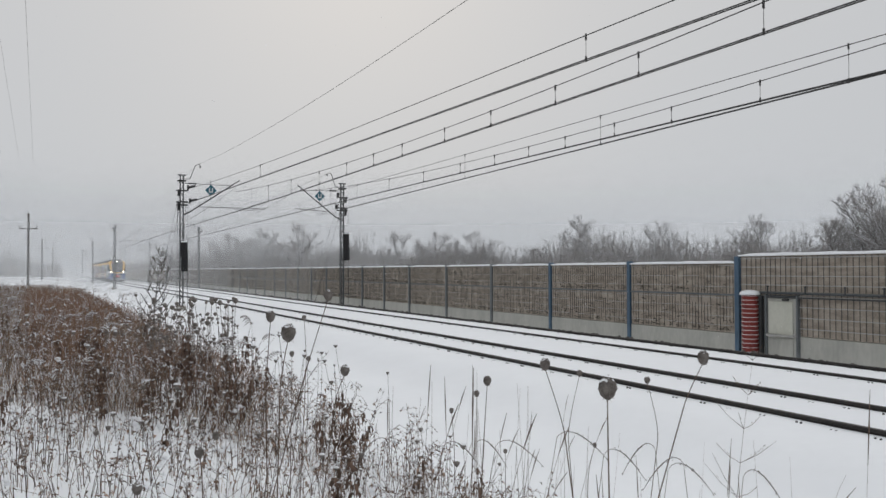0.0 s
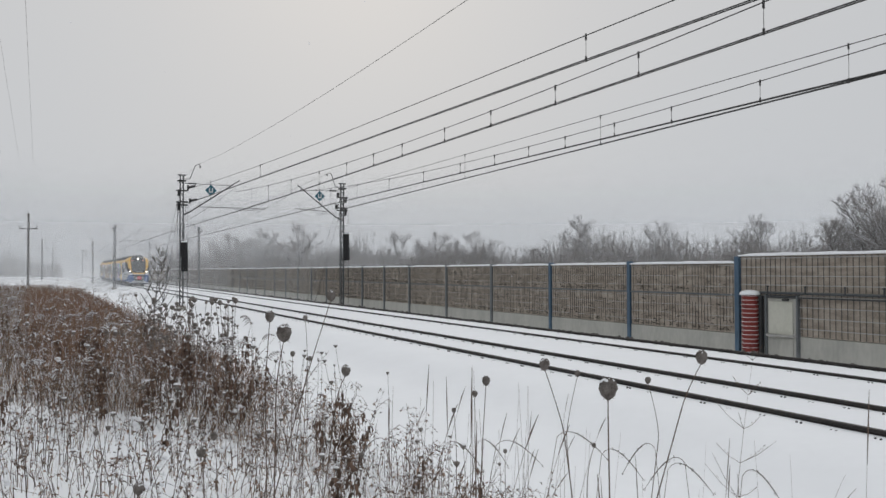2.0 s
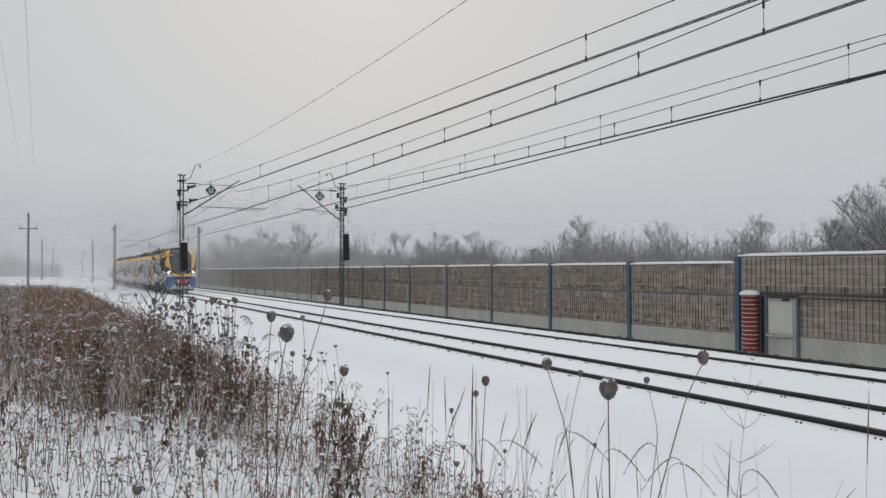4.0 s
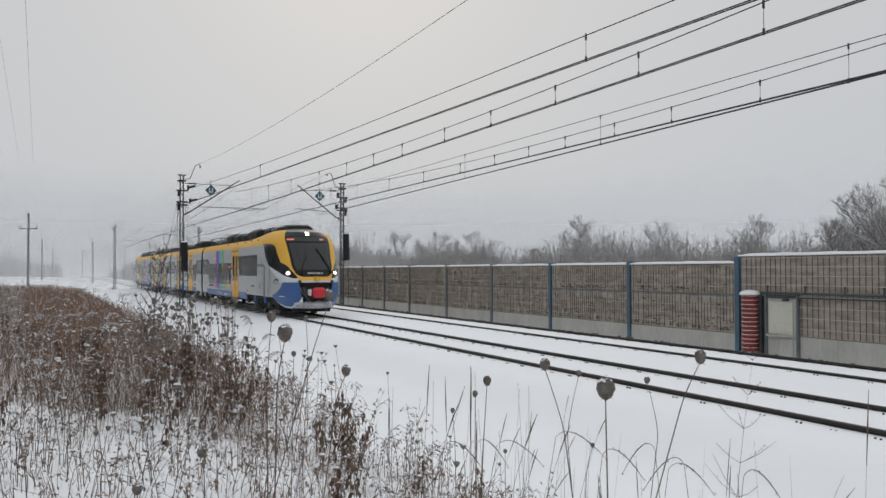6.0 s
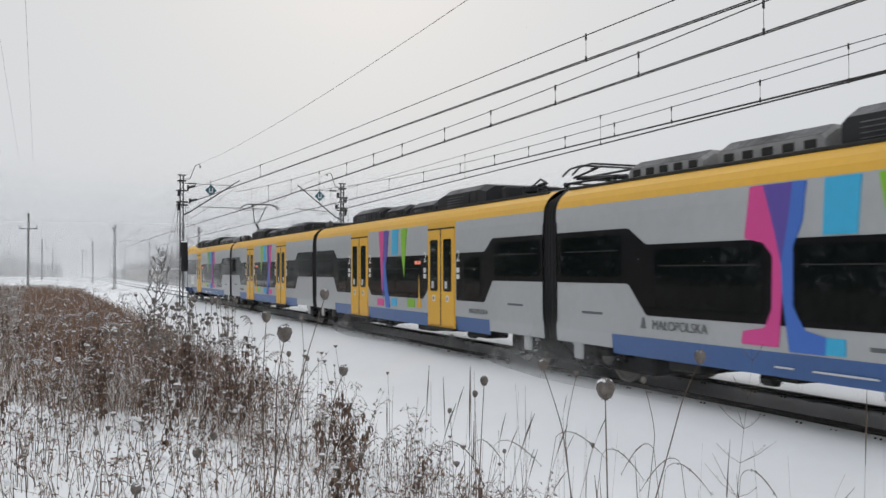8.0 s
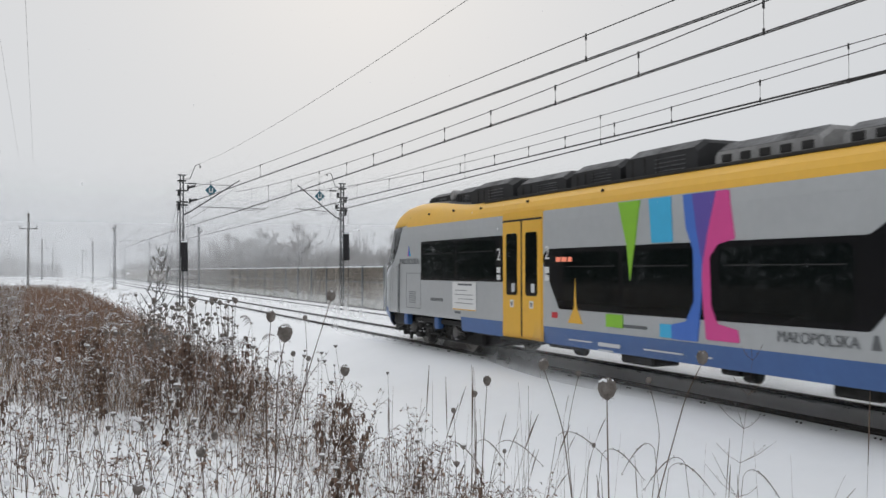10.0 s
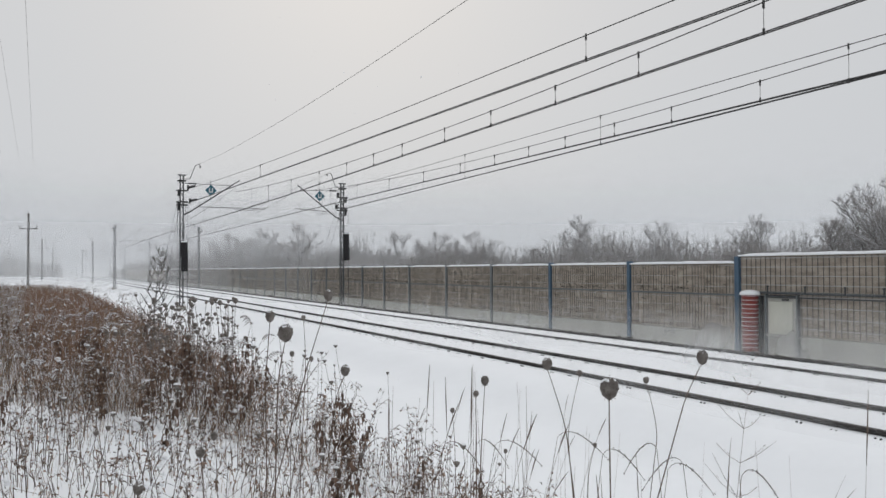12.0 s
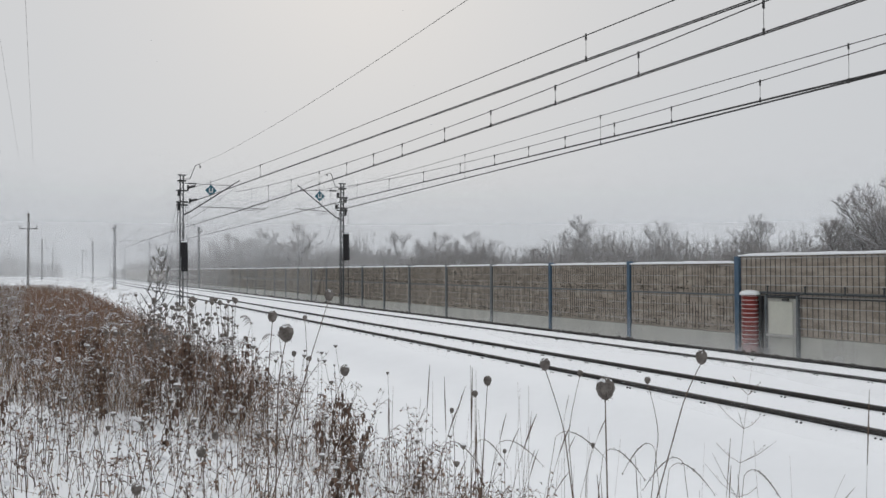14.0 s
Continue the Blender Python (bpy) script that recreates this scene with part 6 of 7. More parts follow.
def leafy_weed(x, y, h, lean, rnd, plume=1):
    """A tall dead stalk hung with curled dark leaves and a drooping plume."""
    z = ground_z(x, y) - 0.04
    ob = thing("dead_goldenrod", "tall dead goldenrod stalk with curled dark leaves", "weed", "dead goldenrods", at=(x, y, z))
    main = bezier((0, 0, 0), (0, 0, h * 0.6), (lean[0], lean[1], h), 12)
    part("stem", Mesh().tube(main, [0.006 * (1 - 0.06 * i) for i in range(13)], 4), WEED, ob)
    lv, fr = Mesh(), Mesh()
    for k in range(int(34 * h + 10)):
        t = rnd.uniform(0.12, 0.9)
        p = main[int(t * 12)]
        a, ln = rnd.uniform(0, 6.28), rnd.uniform(0.05, 0.11)
        d, e = Vector((math.cos(a), math.sin(a), 0)), Vector((-math.sin(a), math.cos(a), 0)) * rnd.uniform(0.008, 0.016)
        rib = [p, p + d * ln * 0.45 + Vector((0, 0, 0.015)), p + d * ln * 0.7 - Vector((0, 0, ln * 0.35)), p + d * ln * rnd.uniform(0.3, 0.8) - Vector((0, 0, ln * rnd.uniform(0.7, 1.1)))]
        lv.add([rib[0], rib[1] - e, rib[1] + e, rib[2] - e * 0.9, rib[2] + e * 1.1, rib[3]], [(0, 1, 2), (1, 3, 4, 2), (3, 5, 4)])
        if rnd.random() < 0.22:
            fleck(fr, rib[1] + Vector((0, 0, 0.008)), rnd.uniform(0.012, 0.024), rnd)
    nod = rnd.uniform(0, 6.28) if plume < 2 else rnd.gauss(0.3, 0.5)
    nd = Vector((math.cos(nod), math.sin(nod), 0))
    tip = bezier(main[12], main[12] + Vector((0, 0, 0.15)) + nd * 0.05, main[12] + nd * rnd.uniform(0.14, 0.24) + Vector((0, 0, 0.10)), 8)
    lv.tube(tip, [0.003 - 0.0003 * q for q in range(9)], 3, False)
    for q in range(1, 9) if plume else ():
        for sdv in (-1, 1):
            ln = (0.075 - 0.006 * q) * rnd.uniform(0.7, 1.2)
            o = Vector((-nd.y, nd.x, 0)) * sdv
            c = bezier(tip[q], tip[q] + o * ln * 0.4 + Vector((0, 0, ln * 0.25)), tip[q] + o * ln * 0.8 + nd * ln * 0.9 - Vector((0, 0, ln * 0.7)), 5)
            lv.tube(c, [0.003, 0.0045, 0.005, 0.0045, 0.003, 0.001], 3, False)
            if plume == 2:
                for w in (1, 2, 3, 4):
                    fleck(fr, c[w] + Vector((0, 0, 0.006)), rnd.uniform(0.010, 0.018), rnd)
    part("leaves", lv, DARK_LEAF, ob, "curled dark brown leaves")["kind"] = "stuff"
    part("frost", fr, FROST, ob, "bits of snow")["kind"] = "stuff"


def build_leafy_weeds():
    rnd = random.Random(33)
    groups = ((1.93, 11.6, 1.2, 3, 1), (1.2, 10.3, 0.95, 3, 0), (1.5, 10.9, 1.05, 4, 0), (0.6, 10.6, 0.85, 2, 0), (0.95, 10.0, 0.7, 2, 0), (1.75, 10.2, 0.7, 4, 0), (3.0, 10.2, 0.7, 4, 0),
              (-2.2, 9.2, 0.6, 3, 0), (-1.0, 9.8, 0.7, 3, 2), (2.9, 9.2, 0.6, 4, 0), (3.2, 7.6, 0.5, 3, 0), (-1.2, 14.5, 0.9, 3, 2), (0.7, 14.0, 0.95, 3, 2), (2.5, 14.5, 0.9, 3, 2),
              (0.3, 12.4, 0.95, 3, 2), (-2.6, 12.0, 0.8, 3, 2), (2.2, 12.6, 1.0, 3, 2), (-0.6, 17.5, 1.0, 3, 2), (1.5, 18.0, 1.0, 2, 2))
    for cx, cy, h, n, plume in groups:
        for k in range(n):
            leafy_weed(cx + rnd.gauss(0, 0.34), cy + rnd.gauss(0, 0.4), h * rnd.uniform(0.75, 1.1), (rnd.gauss(0.06, 0.12), rnd.gauss(0, 0.1)), rnd, plume)
    # short dark plants where the bank meets the open snow
    for d, u, h in ((5.6, -0.055, 0.42), (5.3, 0.005, 0.45), (5.2, 0.02, 0.50), (5.0, 0.053, 0.48), (5.4, -0.02, 0.42), (6.2, -0.085, 0.40), (6.4, -0.10, 0.45), (5.9, -0.03, 0.38), (6.9, -0.12, 0.42), (4.7, 0.095, 0.32), (4.6, 0.075, 0.30)):
        c = FWD * d + SIDE * u * d
        leafy_weed(c.x, c.y, h, (rnd.gauss(0.0, 0.05), rnd.gauss(0, 0.05)), rnd, 0)
    # low rust-red docks
    for k in range(5):
        c = FWD * rnd.uniform(4.6, 5.0) + SIDE * rnd.uniform(-0.02, 0.2)
        leafy_weed(c.x, c.y, 0.28, (rnd.gauss(0.0, 0.05), rnd.gauss(0, 0.05)), rnd, 0)


# ---- seed heads close to the camera ----
BIG_HEADS = [
    (1.30, 1.96, 1.53, 1.30, 1.96, 1.43, 1.32, 1.96, 0.023),
    (0.59, 2.47, 1.66, 0.57, 2.48, 1.49, 0.55, 2.51, 0.020),
    (0.66, 2.98, 1.68, 0.65, 3.00, 1.42, 0.67, 3.01, 0.015),
    (0.84, 2.91, 1.75, 0.77, 2.94, 1.49, 0.45, 3.11, 0.015),
    (0.89, 2.89, 1.50, 0.86, 2.91, 1.38, 0.72, 2.99, 0.015),
    (1.45, 2.54, 1.53, 1.51, 2.52, 1.30, 1.66, 2.47, 0.016),
    (1.78, 2.18, 1.57, 1.73, 2.21, 1.42, 1.39, 2.37, 0.017),
    (1.41, 2.89, 1.44, 1.40, 2.90, 1.21, 1.35, 2.93, 0.014),
    (0.48, 3.29, 1.19, 0.49, 3.29, 1.09, 0.52, 3.29, 0.016),
    (0.26, 3.17, 1.11, 0.26, 3.17, 1.08, 0.27, 3.17, 0.017)]
SMALL_HEADS = [
    (1.42, 3.00, 1.38, 1.42, 3.00, 1.25, 1.43, 3.01, 0.010),
    (1.55, 2.50, 1.50, 1.52, 2.52, 1.28, 1.62, 2.49, 0.009),
    (1.69, 2.33, 1.49, 1.72, 2.32, 1.30, 1.58, 2.39, 0.009),
    (0.84, 3.23, 1.66, 0.85, 3.24, 1.48, 0.80, 3.29, 0.008),
    (0.86, 3.23, 1.51, 0.84, 3.25, 1.38, 0.68, 3.34, 0.008),
    (1.65, 2.57, 1.25, 1.63, 2.58, 1.13, 1.60, 2.60, 0.007),
    (0.56, 3.48, 1.21, 0.57, 3.48, 1.09, 0.60, 3.47, 0.013),
    (0.85, 3.45, 1.51, 0.85, 3.46, 1.30, 0.84, 3.48, 0.009),
    (1.34, 3.03, 1.32, 1.35, 3.03, 1.17, 1.37, 3.03, 0.008),
    (1.52, 2.96, 1.17, 1.52, 2.96, 1.06, 1.53, 2.96, 0.007)]


def bezier(p0, p1, p2, n=8):
    p0, p1, p2 = Vector(p0), Vector(p1), Vector(p2)
    return [(1 - t) ** 2 * p0 + 2 * t * (1 - t) * p1 + t * t * p2 for t in (i / n for i in range(n + 1))]


def seed_head(row, rnd, big):
    hx, hy, hz, mx, my, mz, gx, gy, r = row
    gz = ground_z(gx, gy) - 0.04
    plant = thing("wild_carrot", "dry brown wild carrot seed head" + (" dusted with snow" if big else " on a thin stem"), "seed head", "wild carrot stalks", at=(gx, gy, gz))
    head = Vector((hx - gx, hy - gy, hz - gz))
    mid = Vector((mx - gx, my - gy, mz - gz))
    low = Vector((0, 0, 0))
    pts = bezier(low, low.lerp(mid, 0.5), mid, 5)[:-1] + bezier(mid, mid + (mid - low).normalized() * 0.05, head - Vector((0, 0, r * 0.9)), 5)
    n = len(pts)
    sr = 0.0021 if big else 0.0014
    part("stem", Mesh().tube(pts, [sr * (1.2 - 0.6 * i / (n - 1)) for i in range(n)], 5), WEED, plant)
    # the head: incurved rays round a nest, with ragged tips
    m = Mesh()
    rays = 26 if big else 13
    for k in range(rays):
        a = 6.283 * k / rays + rnd.uniform(-0.1, 0.1)
        ca, sa = math.cos(a), math.sin(a)
        q = [head + Vector((ca * r * u, sa * r * u, r * w)) for u, w in ((0.10, -1.3), (0.70, -0.82), (0.97 + rnd.uniform(-0.06, 0.06), -0.05), (0.86, 0.62), (0.42, 1.05 + rnd.uniform(-0.1, 0.12)))]
        m.tube(q, [r * 0.05, r * 0.08, r * 0.09, r * 0.08, r * 0.06], 4)
        for j in range(5 if big else 3):
            c = q[rnd.choice((2, 3, 3, 4))] + Vector((rnd.gauss(0, 0.05), rnd.gauss(0, 0.05), rnd.gauss(0, 0.08))) * r
            fleck(m, c, r * rnd.uniform(0.07, 0.14), rnd)
    m.lathe(head, [(r * 0.12, -r * 1.25), (r * 0.65, -r * 0.82), (r * 0.93, -0.15 * r), (r * 0.90, r * 0.42), (r * 0.62, r * 0.86), (r * 0.18, r * 1.06)], 14)
    for k in range(7):
        a = rnd.uniform(0, 6.28)
        m.tube([head - Vector((0, 0, r)), head + Vector((math.cos(a) * r * 0.8, math.sin(a) * r * 0.8, -r * rnd.uniform(1.0, 1.5)))], [r * 0.04, r * 0.02], 3)
    part("seed_nest", m, SEED, plant, "brown incurved seed head")
    if big:
        cap = Mesh()
        for k in range(rnd.choice((9, 15, 22))):
            a, u = rnd.uniform(0, 6.28), rnd.random() ** 0.6 * 0.78
            q = r * rnd.uniform(0.14, 0.32)
            cap.lathe(head + Vector((math.cos(a) * u * r, math.sin(a) * u * r, r * (1.02 - 0.55 * u * u))), [(q * 0.7, -q * 0.4), (q, 0), (q * 0.7, q * 0.4), (q * 0.1, q * 0.55)], 6)
        part("snow_cap", cap, CAP_SNOW, plant, "crumbs of snow", smooth=True)
    return plant, Vector((gx, gy, gz))


def build_heads():
    rnd = random.Random(5)
    out = []
    for rows, big in ((BIG_HEADS, True), (SMALL_HEADS, False)):
        for row in rows:
            out.append(seed_head(row, rnd, big))
    return out


swaying = []


def tall_stalk(root, top, bend, spike, rnd, width=0.0016):
    """A tall dry grass stalk, straight or arched, with or without a spike."""
    st = thing("grass_stalk", "tall thin dry grass stalk" + (" with a drooping spike" if spike else ""), "grass stalk", "tall grass stalks", at=root)
    p0, p2 = Vector((0, 0, 0)), Vector(top) - Vector(root)
    p1 = p0.lerp(p2, 0.55) + Vector((0, 0, bend))
    pts = bezier(p0, p1, p2, 10)
    swaying.append((st, Vector(root)))
    part("stalk", Mesh().tube(pts, [width * (1 - 0.07 * i) for i in range(11)], 4), WEED, st)
    if spike:
        part("spike", Mesh().tube(pts[8:], [width * 0.8, width * 1.7, width * 0.5], 5), WEED, st)
    return st


def build_stalks():
    rnd = random.Random(21)
    for i in range(46):
        d = rnd.uniform(3.2, 6.5)
        u = rnd.uniform(-0.07, 0.135) * d
        root = FWD * d + SIDE * u
        gz = ground_z(root.x, root.y) - 0.03
        h = 1.832 - d * rnd.uniform(0.10, 0.22) - gz
        if h < 0.2:
            continue
        lx = rnd.gauss(0, 0.05)
        arch = rnd.random() < 0.45
        top = (root.x + SIDE.x * (lx + (0.22 if arch else 0)), root.y + SIDE.y * (lx + (0.22 if arch else 0)), gz + h * (0.9 if arch else 1))
        tall_stalk((root.x, root.y, gz), top, 0.22 * h if arch else 0, arch or rnd.random() < 0.25, rnd, rnd.uniform(0.0014, 0.0022))
    for i in range(18):
        d = rnd.uniform(3.0, 4.6)
        u = rnd.uniform(0.10, 0.40) * d
        root = FWD * d + SIDE * u
        gz = ground_z(root.x, root.y) - 0.03
        h = 1.832 - d * rnd.uniform(0.17, 0.26) - gz
        lx = rnd.gauss(0.02, 0.10)
        arch = rnd.random() < 0.4
        top = (root.x + SIDE.x * lx * (3 if arch else 1), root.y + SIDE.y * lx * (3 if arch else 1), gz + h * (0.92 if arch else 1))
        tall_stalk((root.x, root.y, gz), top, 0.2 * h if arch else 0, rnd.random() < 0.5, rnd, rnd.uniform(0.0011, 0.0018))
    tall_stalk((2.77, 2.53, -0.2), (2.82, 2.50, 1.379), 0.02, True, rnd, 0.0017)
    for d, u, tall, w in ((3.9, 0.035, 1.08, 0.20), (3.7, 0.02, 1.12, 0.13), (3.6, 0.10, 1.17, 0.20), (3.3, 0.155, 1.16, 0.15), (3.2, 0.225, 1.13, 0.16), (3.1, 0.285, 1.17, -0.14), (3.4, -0.02, 1.17, 0.15), (3.3, 0.25, 1.18, -0.12), (3.8, -0.045, 1.11, -0.14), (3.0, 0.31, 1.15, 0.13)):
        c = FWD * d + SIDE * (u * d)
        gz = ground_z(c.x, c.y) - 0.03
        h = tall - gz
        st = thing("grass_stalk", "tall dry grass stalk bent over with a nodding spike", "grass stalk", "tall grass stalks", at=(c.x, c.y, gz))
        top = Vector((SIDE.x * w * 0.45, SIDE.y * w * 0.45, h))
        p = bezier((0, 0, 0), (0, 0, h * 0.6), top, 8) + bezier(top, top + SIDE * w * 0.3 + Vector((0, 0, 0.07)), top + SIDE * w - Vector((0, 0, 0.09)), 8)[1:]
        part("stalk", Mesh().tube(p, [0.0016 * (1 - 0.03 * i) for i in range(17)], 4), WEED, st)
        spike = Mesh().tube(p[11:], [0.0010, 0.0019, 0.0022, 0.0020, 0.0015, 0.0007], 5)
        for i in range(24):
            fleck(spike, p[rnd.randint(11, 16)] + Vector((rnd.gauss(0, 0.002), rnd.gauss(0, 0.002), rnd.gauss(0, 0.003))), rnd.uniform(0.003, 0.005), rnd)
        part("spike", spike, SEED, st, "brown nodding spike")
        swaying.append((st, Vector((c.x, c.y, gz))))
    # thin branched weed
    rb = random.Random(8)
    br = thing("branched_weed", "thin bare branched weed standing in snow", "weed", at=(2.46, 2.89, -0.15))
    m = Mesh()
    tip = Vector((0.10, -0.06, 1.62))
    main = bezier((0, 0, 0), (0.0, 0.0, 0.8), tip, 12)
    m.tube(main, [0.003 * (1 - 0.07 * i) for i in range(13)], 4)
    for i in range(5, 13):
        for k in range(3):
            a, ln = rb.uniform(0, 6.28), rb.uniform(0.08, 0.24) * (1.3 - i / 13)
            e = main[i] + Vector((math.cos(a) * ln, math.sin(a) * ln, ln * rb.uniform(0.6, 1.3)))
            m.tube([main[i], main[i].lerp(e, 0.5) + Vector((0, 0, -0.01)), e], [0.0012, 0.001, 0.0006], 3)
            for j in range(4):
                fleck(m, main[i].lerp(e, rb.uniform(0.4, 1)), 0.004, rb)
    part("stem", m, WEED, br)
    # young sapling by the track
    sp = thing("sapling", "small bare sapling with upswept twigs", "sapling", at=(2.0, 20.9, -0.35))
    m = Mesh()
    main = bezier((0, 0, 0), (0.0, 0, 1.3), (0.18, 0, 2.5), 12)
    part("stem", m.tube(main, [0.024 * (1 - 0.072 * i) for i in range(13)], 5), BARK, sp)
    for i in range(4, 13):
        for s in (-1, 1):
            ln = 0.75 * (1.15 - i / 13) * rb.uniform(0.8, 1.2)
            e = main[i] + SIDE * s * ln * rb.uniform(0.5, 0.75) + Vector((0, rb.gauss(0, 0.1), ln * rb.uniform(0.8, 1.05)))
            q = bezier(main[i], main[i] + SIDE * s * ln * 0.3 + Vector((0, 0, ln * 0.2)), e, 5)
            b = Mesh().tube(q, [0.012, 0.011, 0.010, 0.009, 0.007, 0.004], 4)
            for j in range(5):
                c = q[rb.choice((2, 3, 4))]
                b.tube([c, c + Vector((rb.gauss(0, 0.09), rb.gauss(0, 0.07), rb.uniform(0.08, 0.24)))], [0.007, 0.004], 3)
            part("branch", b, BARK, sp)


# ---- trees ----
def tree_meshes(seed, height, spread, levels, twigs, frosty):
    rnd = random.Random(seed)
    wood, fine, rime = Mesh(), Mesh(), Mesh()

    def grow(p, d, ln, r, lev):
        n = 3 if lev < 3 else 2
        pts = [p]
        for i in range(n):
            d = (d + Vector((rnd.gauss(0, 0.2), rnd.gauss(0, 0.2), rnd.gauss(0.05, 0.14)))).normalized()
            pts.append(pts[-1] + d * ln / n)
        (wood if lev < 2 else fine).tube(pts, [r * (1 - 0.2 * i) for i in range(n + 1)], 6 if lev == 0 else (4 if lev < 2 else 3), lev == 0)
        if frosty and lev >= 1 and rnd.random() < frosty:
            o = Vector((0, 0, r * 0.9 + 0.004))
            rime.tube([q + o for q in pts], [max(0.010, r * 0.6) * (1 - 0.15 * i) for i in range(n + 1)], 3, False)
        if lev >= levels:
            return
        kids = (9, 6, twigs, 4)[lev]
        for k in range(kids):
            t = rnd.uniform(0.12, 1.0) if lev else rnd.uniform(0.10, 1.0)
            q = pts[int(t * n)] if int(t * n) == n else pts[int(t * n)].lerp(pts[int(t * n) + 1], t * n - int(t * n))
            a = rnd.uniform(0, 6.28)
            out = Vector((math.cos(a), math.sin(a), 0)) * spread
            nd = (d * 0.75 + out * 0.85 + Vector((0, 0, 0.30))).normalized()
            grow(q, nd, ln * rnd.uniform(0.45, 0.72) * (1.25 - 0.55 * t), max(0.014 if lev < 2 else 0.010, r * 0.50 * (1.1 - 0.4 * t)), lev + 1)

    grow(Vector((0, 0, -0.2)), Vector((0, 0, 1)), height * 0.62, height * 0.016, 0)
    return wood, fine, rime


def build_trees():
    kinds = []
    for i, (sd, spread, twigs, frosty, lab) in enumerate(((1, 0.75, 6, 0.0, "bare winter tree"), (2, 1.0, 6, 0.35, "spreading bare tree with snow on its branches"), (3, 0.55, 6, 0.0, "slender bare tree"), (4, 0.9, 7, 0.30, "bushy bare tree dusted with rime"))):
        t = thing("tree", lab + " behind the barrier", "tree", "bare trees")
        wood, fine, rime = tree_meshes(sd, 8.0, spread, 4, twigs, frosty)
        part("trunk", wood, BARK, t)
        part("crown", fine, TWIG, t)
        if rime.v:
            part("snow_on_branches", rime, FROST, t)
        kinds.append(t)
    spots = [(53.2, 44.0, 8.8, 3), (52.5, 49.3, 7.9, 0), (57, 50.5, 8.3, 3), (59.6, 55.9, 6.2, 3), (61.5, 59, 5.2, 1), (60.7, 66.3, 7.2, 3), (62, 72, 5.4, 0), (62.2, 82, 7.4, 3), (58.5, 79.0, 5.6, 0),
             (55.1, 90.5, 8.3, 3), (53.5, 97, 6.5, 0), (48.5, 109.7, 8.2, 0), (51, 104, 7.0, 2), (45.5, 112, 7.6, 0), (40.2, 107.8, 9.2, 0), (43.0, 106.5, 6.8, 2), (36.5, 118, 7.0, 0),
             (33.1, 127.2, 8.9, 2), (30.5, 131, 8.4, 0), (26.8, 140.7, 9.6, 0), (24.5, 150, 8.0, 2), (28.5, 136, 8.6, 3)]
    first = {}
    for i, (x, y, h, k) in enumerate(spots):
        m = pose(x, y, ground_z(x, y), 0, 0, i * 67) 
        size = h / 7.1 * (0.76, 1.41, 0.99, 1.07)[k]
        if k not in first:
            first[k] = size
            kinds[k].matrix_basis = m @ Matrix.Scale(size, 4)
        else:
            copy_thing(kinds[k], m @ Matrix.Scale(size / first[k], 4))
    # scrub thicket along the foot of the trees
    rnd = random.Random(17)
    scrub, rime = Mesh(), Mesh()
    for i in range(19000):
        y = rnd.uniform(28, 190)
        x = 20 + 0.16 * (190 - y) + rnd.uniform(0, 1) ** 1.4 * 20 + max(0, 70 - y) * 0.25
        hump = 0.6 + 0.6 * (noise.noise((x * 0.09, y * 0.09, 4)) + 0.5)
        h = rnd.uniform(2.3, 5.4) * hump * (0.95 + 0.45 * max(-0.5, noise.noise((x * 0.35, y * 0.35, 6))))
        z = ground_z(x, y) - 0.1
        lx, ly = rnd.gauss(0, 0.16) * h, rnd.gauss(0, 0.16) * h
        tip = Vector((x + lx, y + ly, z + h))
        root = Vector((x, y, z))
        scrub.tube([root, root.lerp(tip, 0.5) - Vector((lx, ly, 0)) * 0.12, tip], [0.030, 0.019, 0.010], 3, False)
        for k in range(10):
            t = rnd.uniform(0.25, 0.98)
            q = root.lerp(tip, t)
            e = q + Vector((rnd.gauss(0, 0.3), rnd.gauss(0, 0.3), rnd.uniform(0.2, 0.75))) * (1.2 - 0.5 * t)
            scrub.tube([q, e], [0.017, 0.009], 3, False)
            if rnd.random() < 0.16:
                rime.tube([q + Vector((0, 0, 0.02)), e + Vector((0, 0, 0.02))], [0.014, 0.010], 3, False)
    tagged(part("scrub", scrub, TWIG), "grey-brown bare scrub thicket behind the barrier", "scrub", kind="stuff")
    tagged(part("scrub_frost", rime, FROST), "snow caught on the bare scrub", "snow", kind="stuff")
    # far woods dissolving in mist
    far = Mesh()
    for i in range(2600):
        g = rnd.random()
        if g < 0.5:
            x, y, h = rnd.uniform(18, 60), rnd.uniform(190, 300), rnd.uniform(4, 12)
        elif g < 0.72:
            x, y, h = rnd.uniform(-34, -9), rnd.uniform(140, 190), rnd.uniform(2.5, 7.5)
        else:
            x, y, h = rnd.uniform(-30, 2), rnd.uniform(260, 420), rnd.uniform(3, 11)
        z = ground_z(x, y) - 0.2
        h *= 0.35 + 0.75 * max(0, 0.5 + noise.noise((x * 0.10, y * 0.05, 8))) * (min(1, max(0, 4 - x) / 16) if g >= 0.72 else (min(1, max(0, x - 15) / 16) if g < 0.5 else min(1, 0.3 + abs(x + 8) / 20)))
        tip = Vector((x + rnd.gauss(0, 0.4), y, z + h))
        root = Vector((x, y, z))
        far.tube([root, tip], [0.09, 0.02], 3, False)
        for k in range(7):
            q = root.lerp(tip, rnd.uniform(0.25, 0.9))
            far.tube([q, q + Vector((rnd.gauss(0, 0.9), rnd.gauss(0, 0.9), rnd.uniform(0.4, 1.8)))], [0.04, 0.015], 3, False)
    tagged(part("far_woods", far, TWIG), "far bare woods dissolving in mist", "woods", kind="stuff")


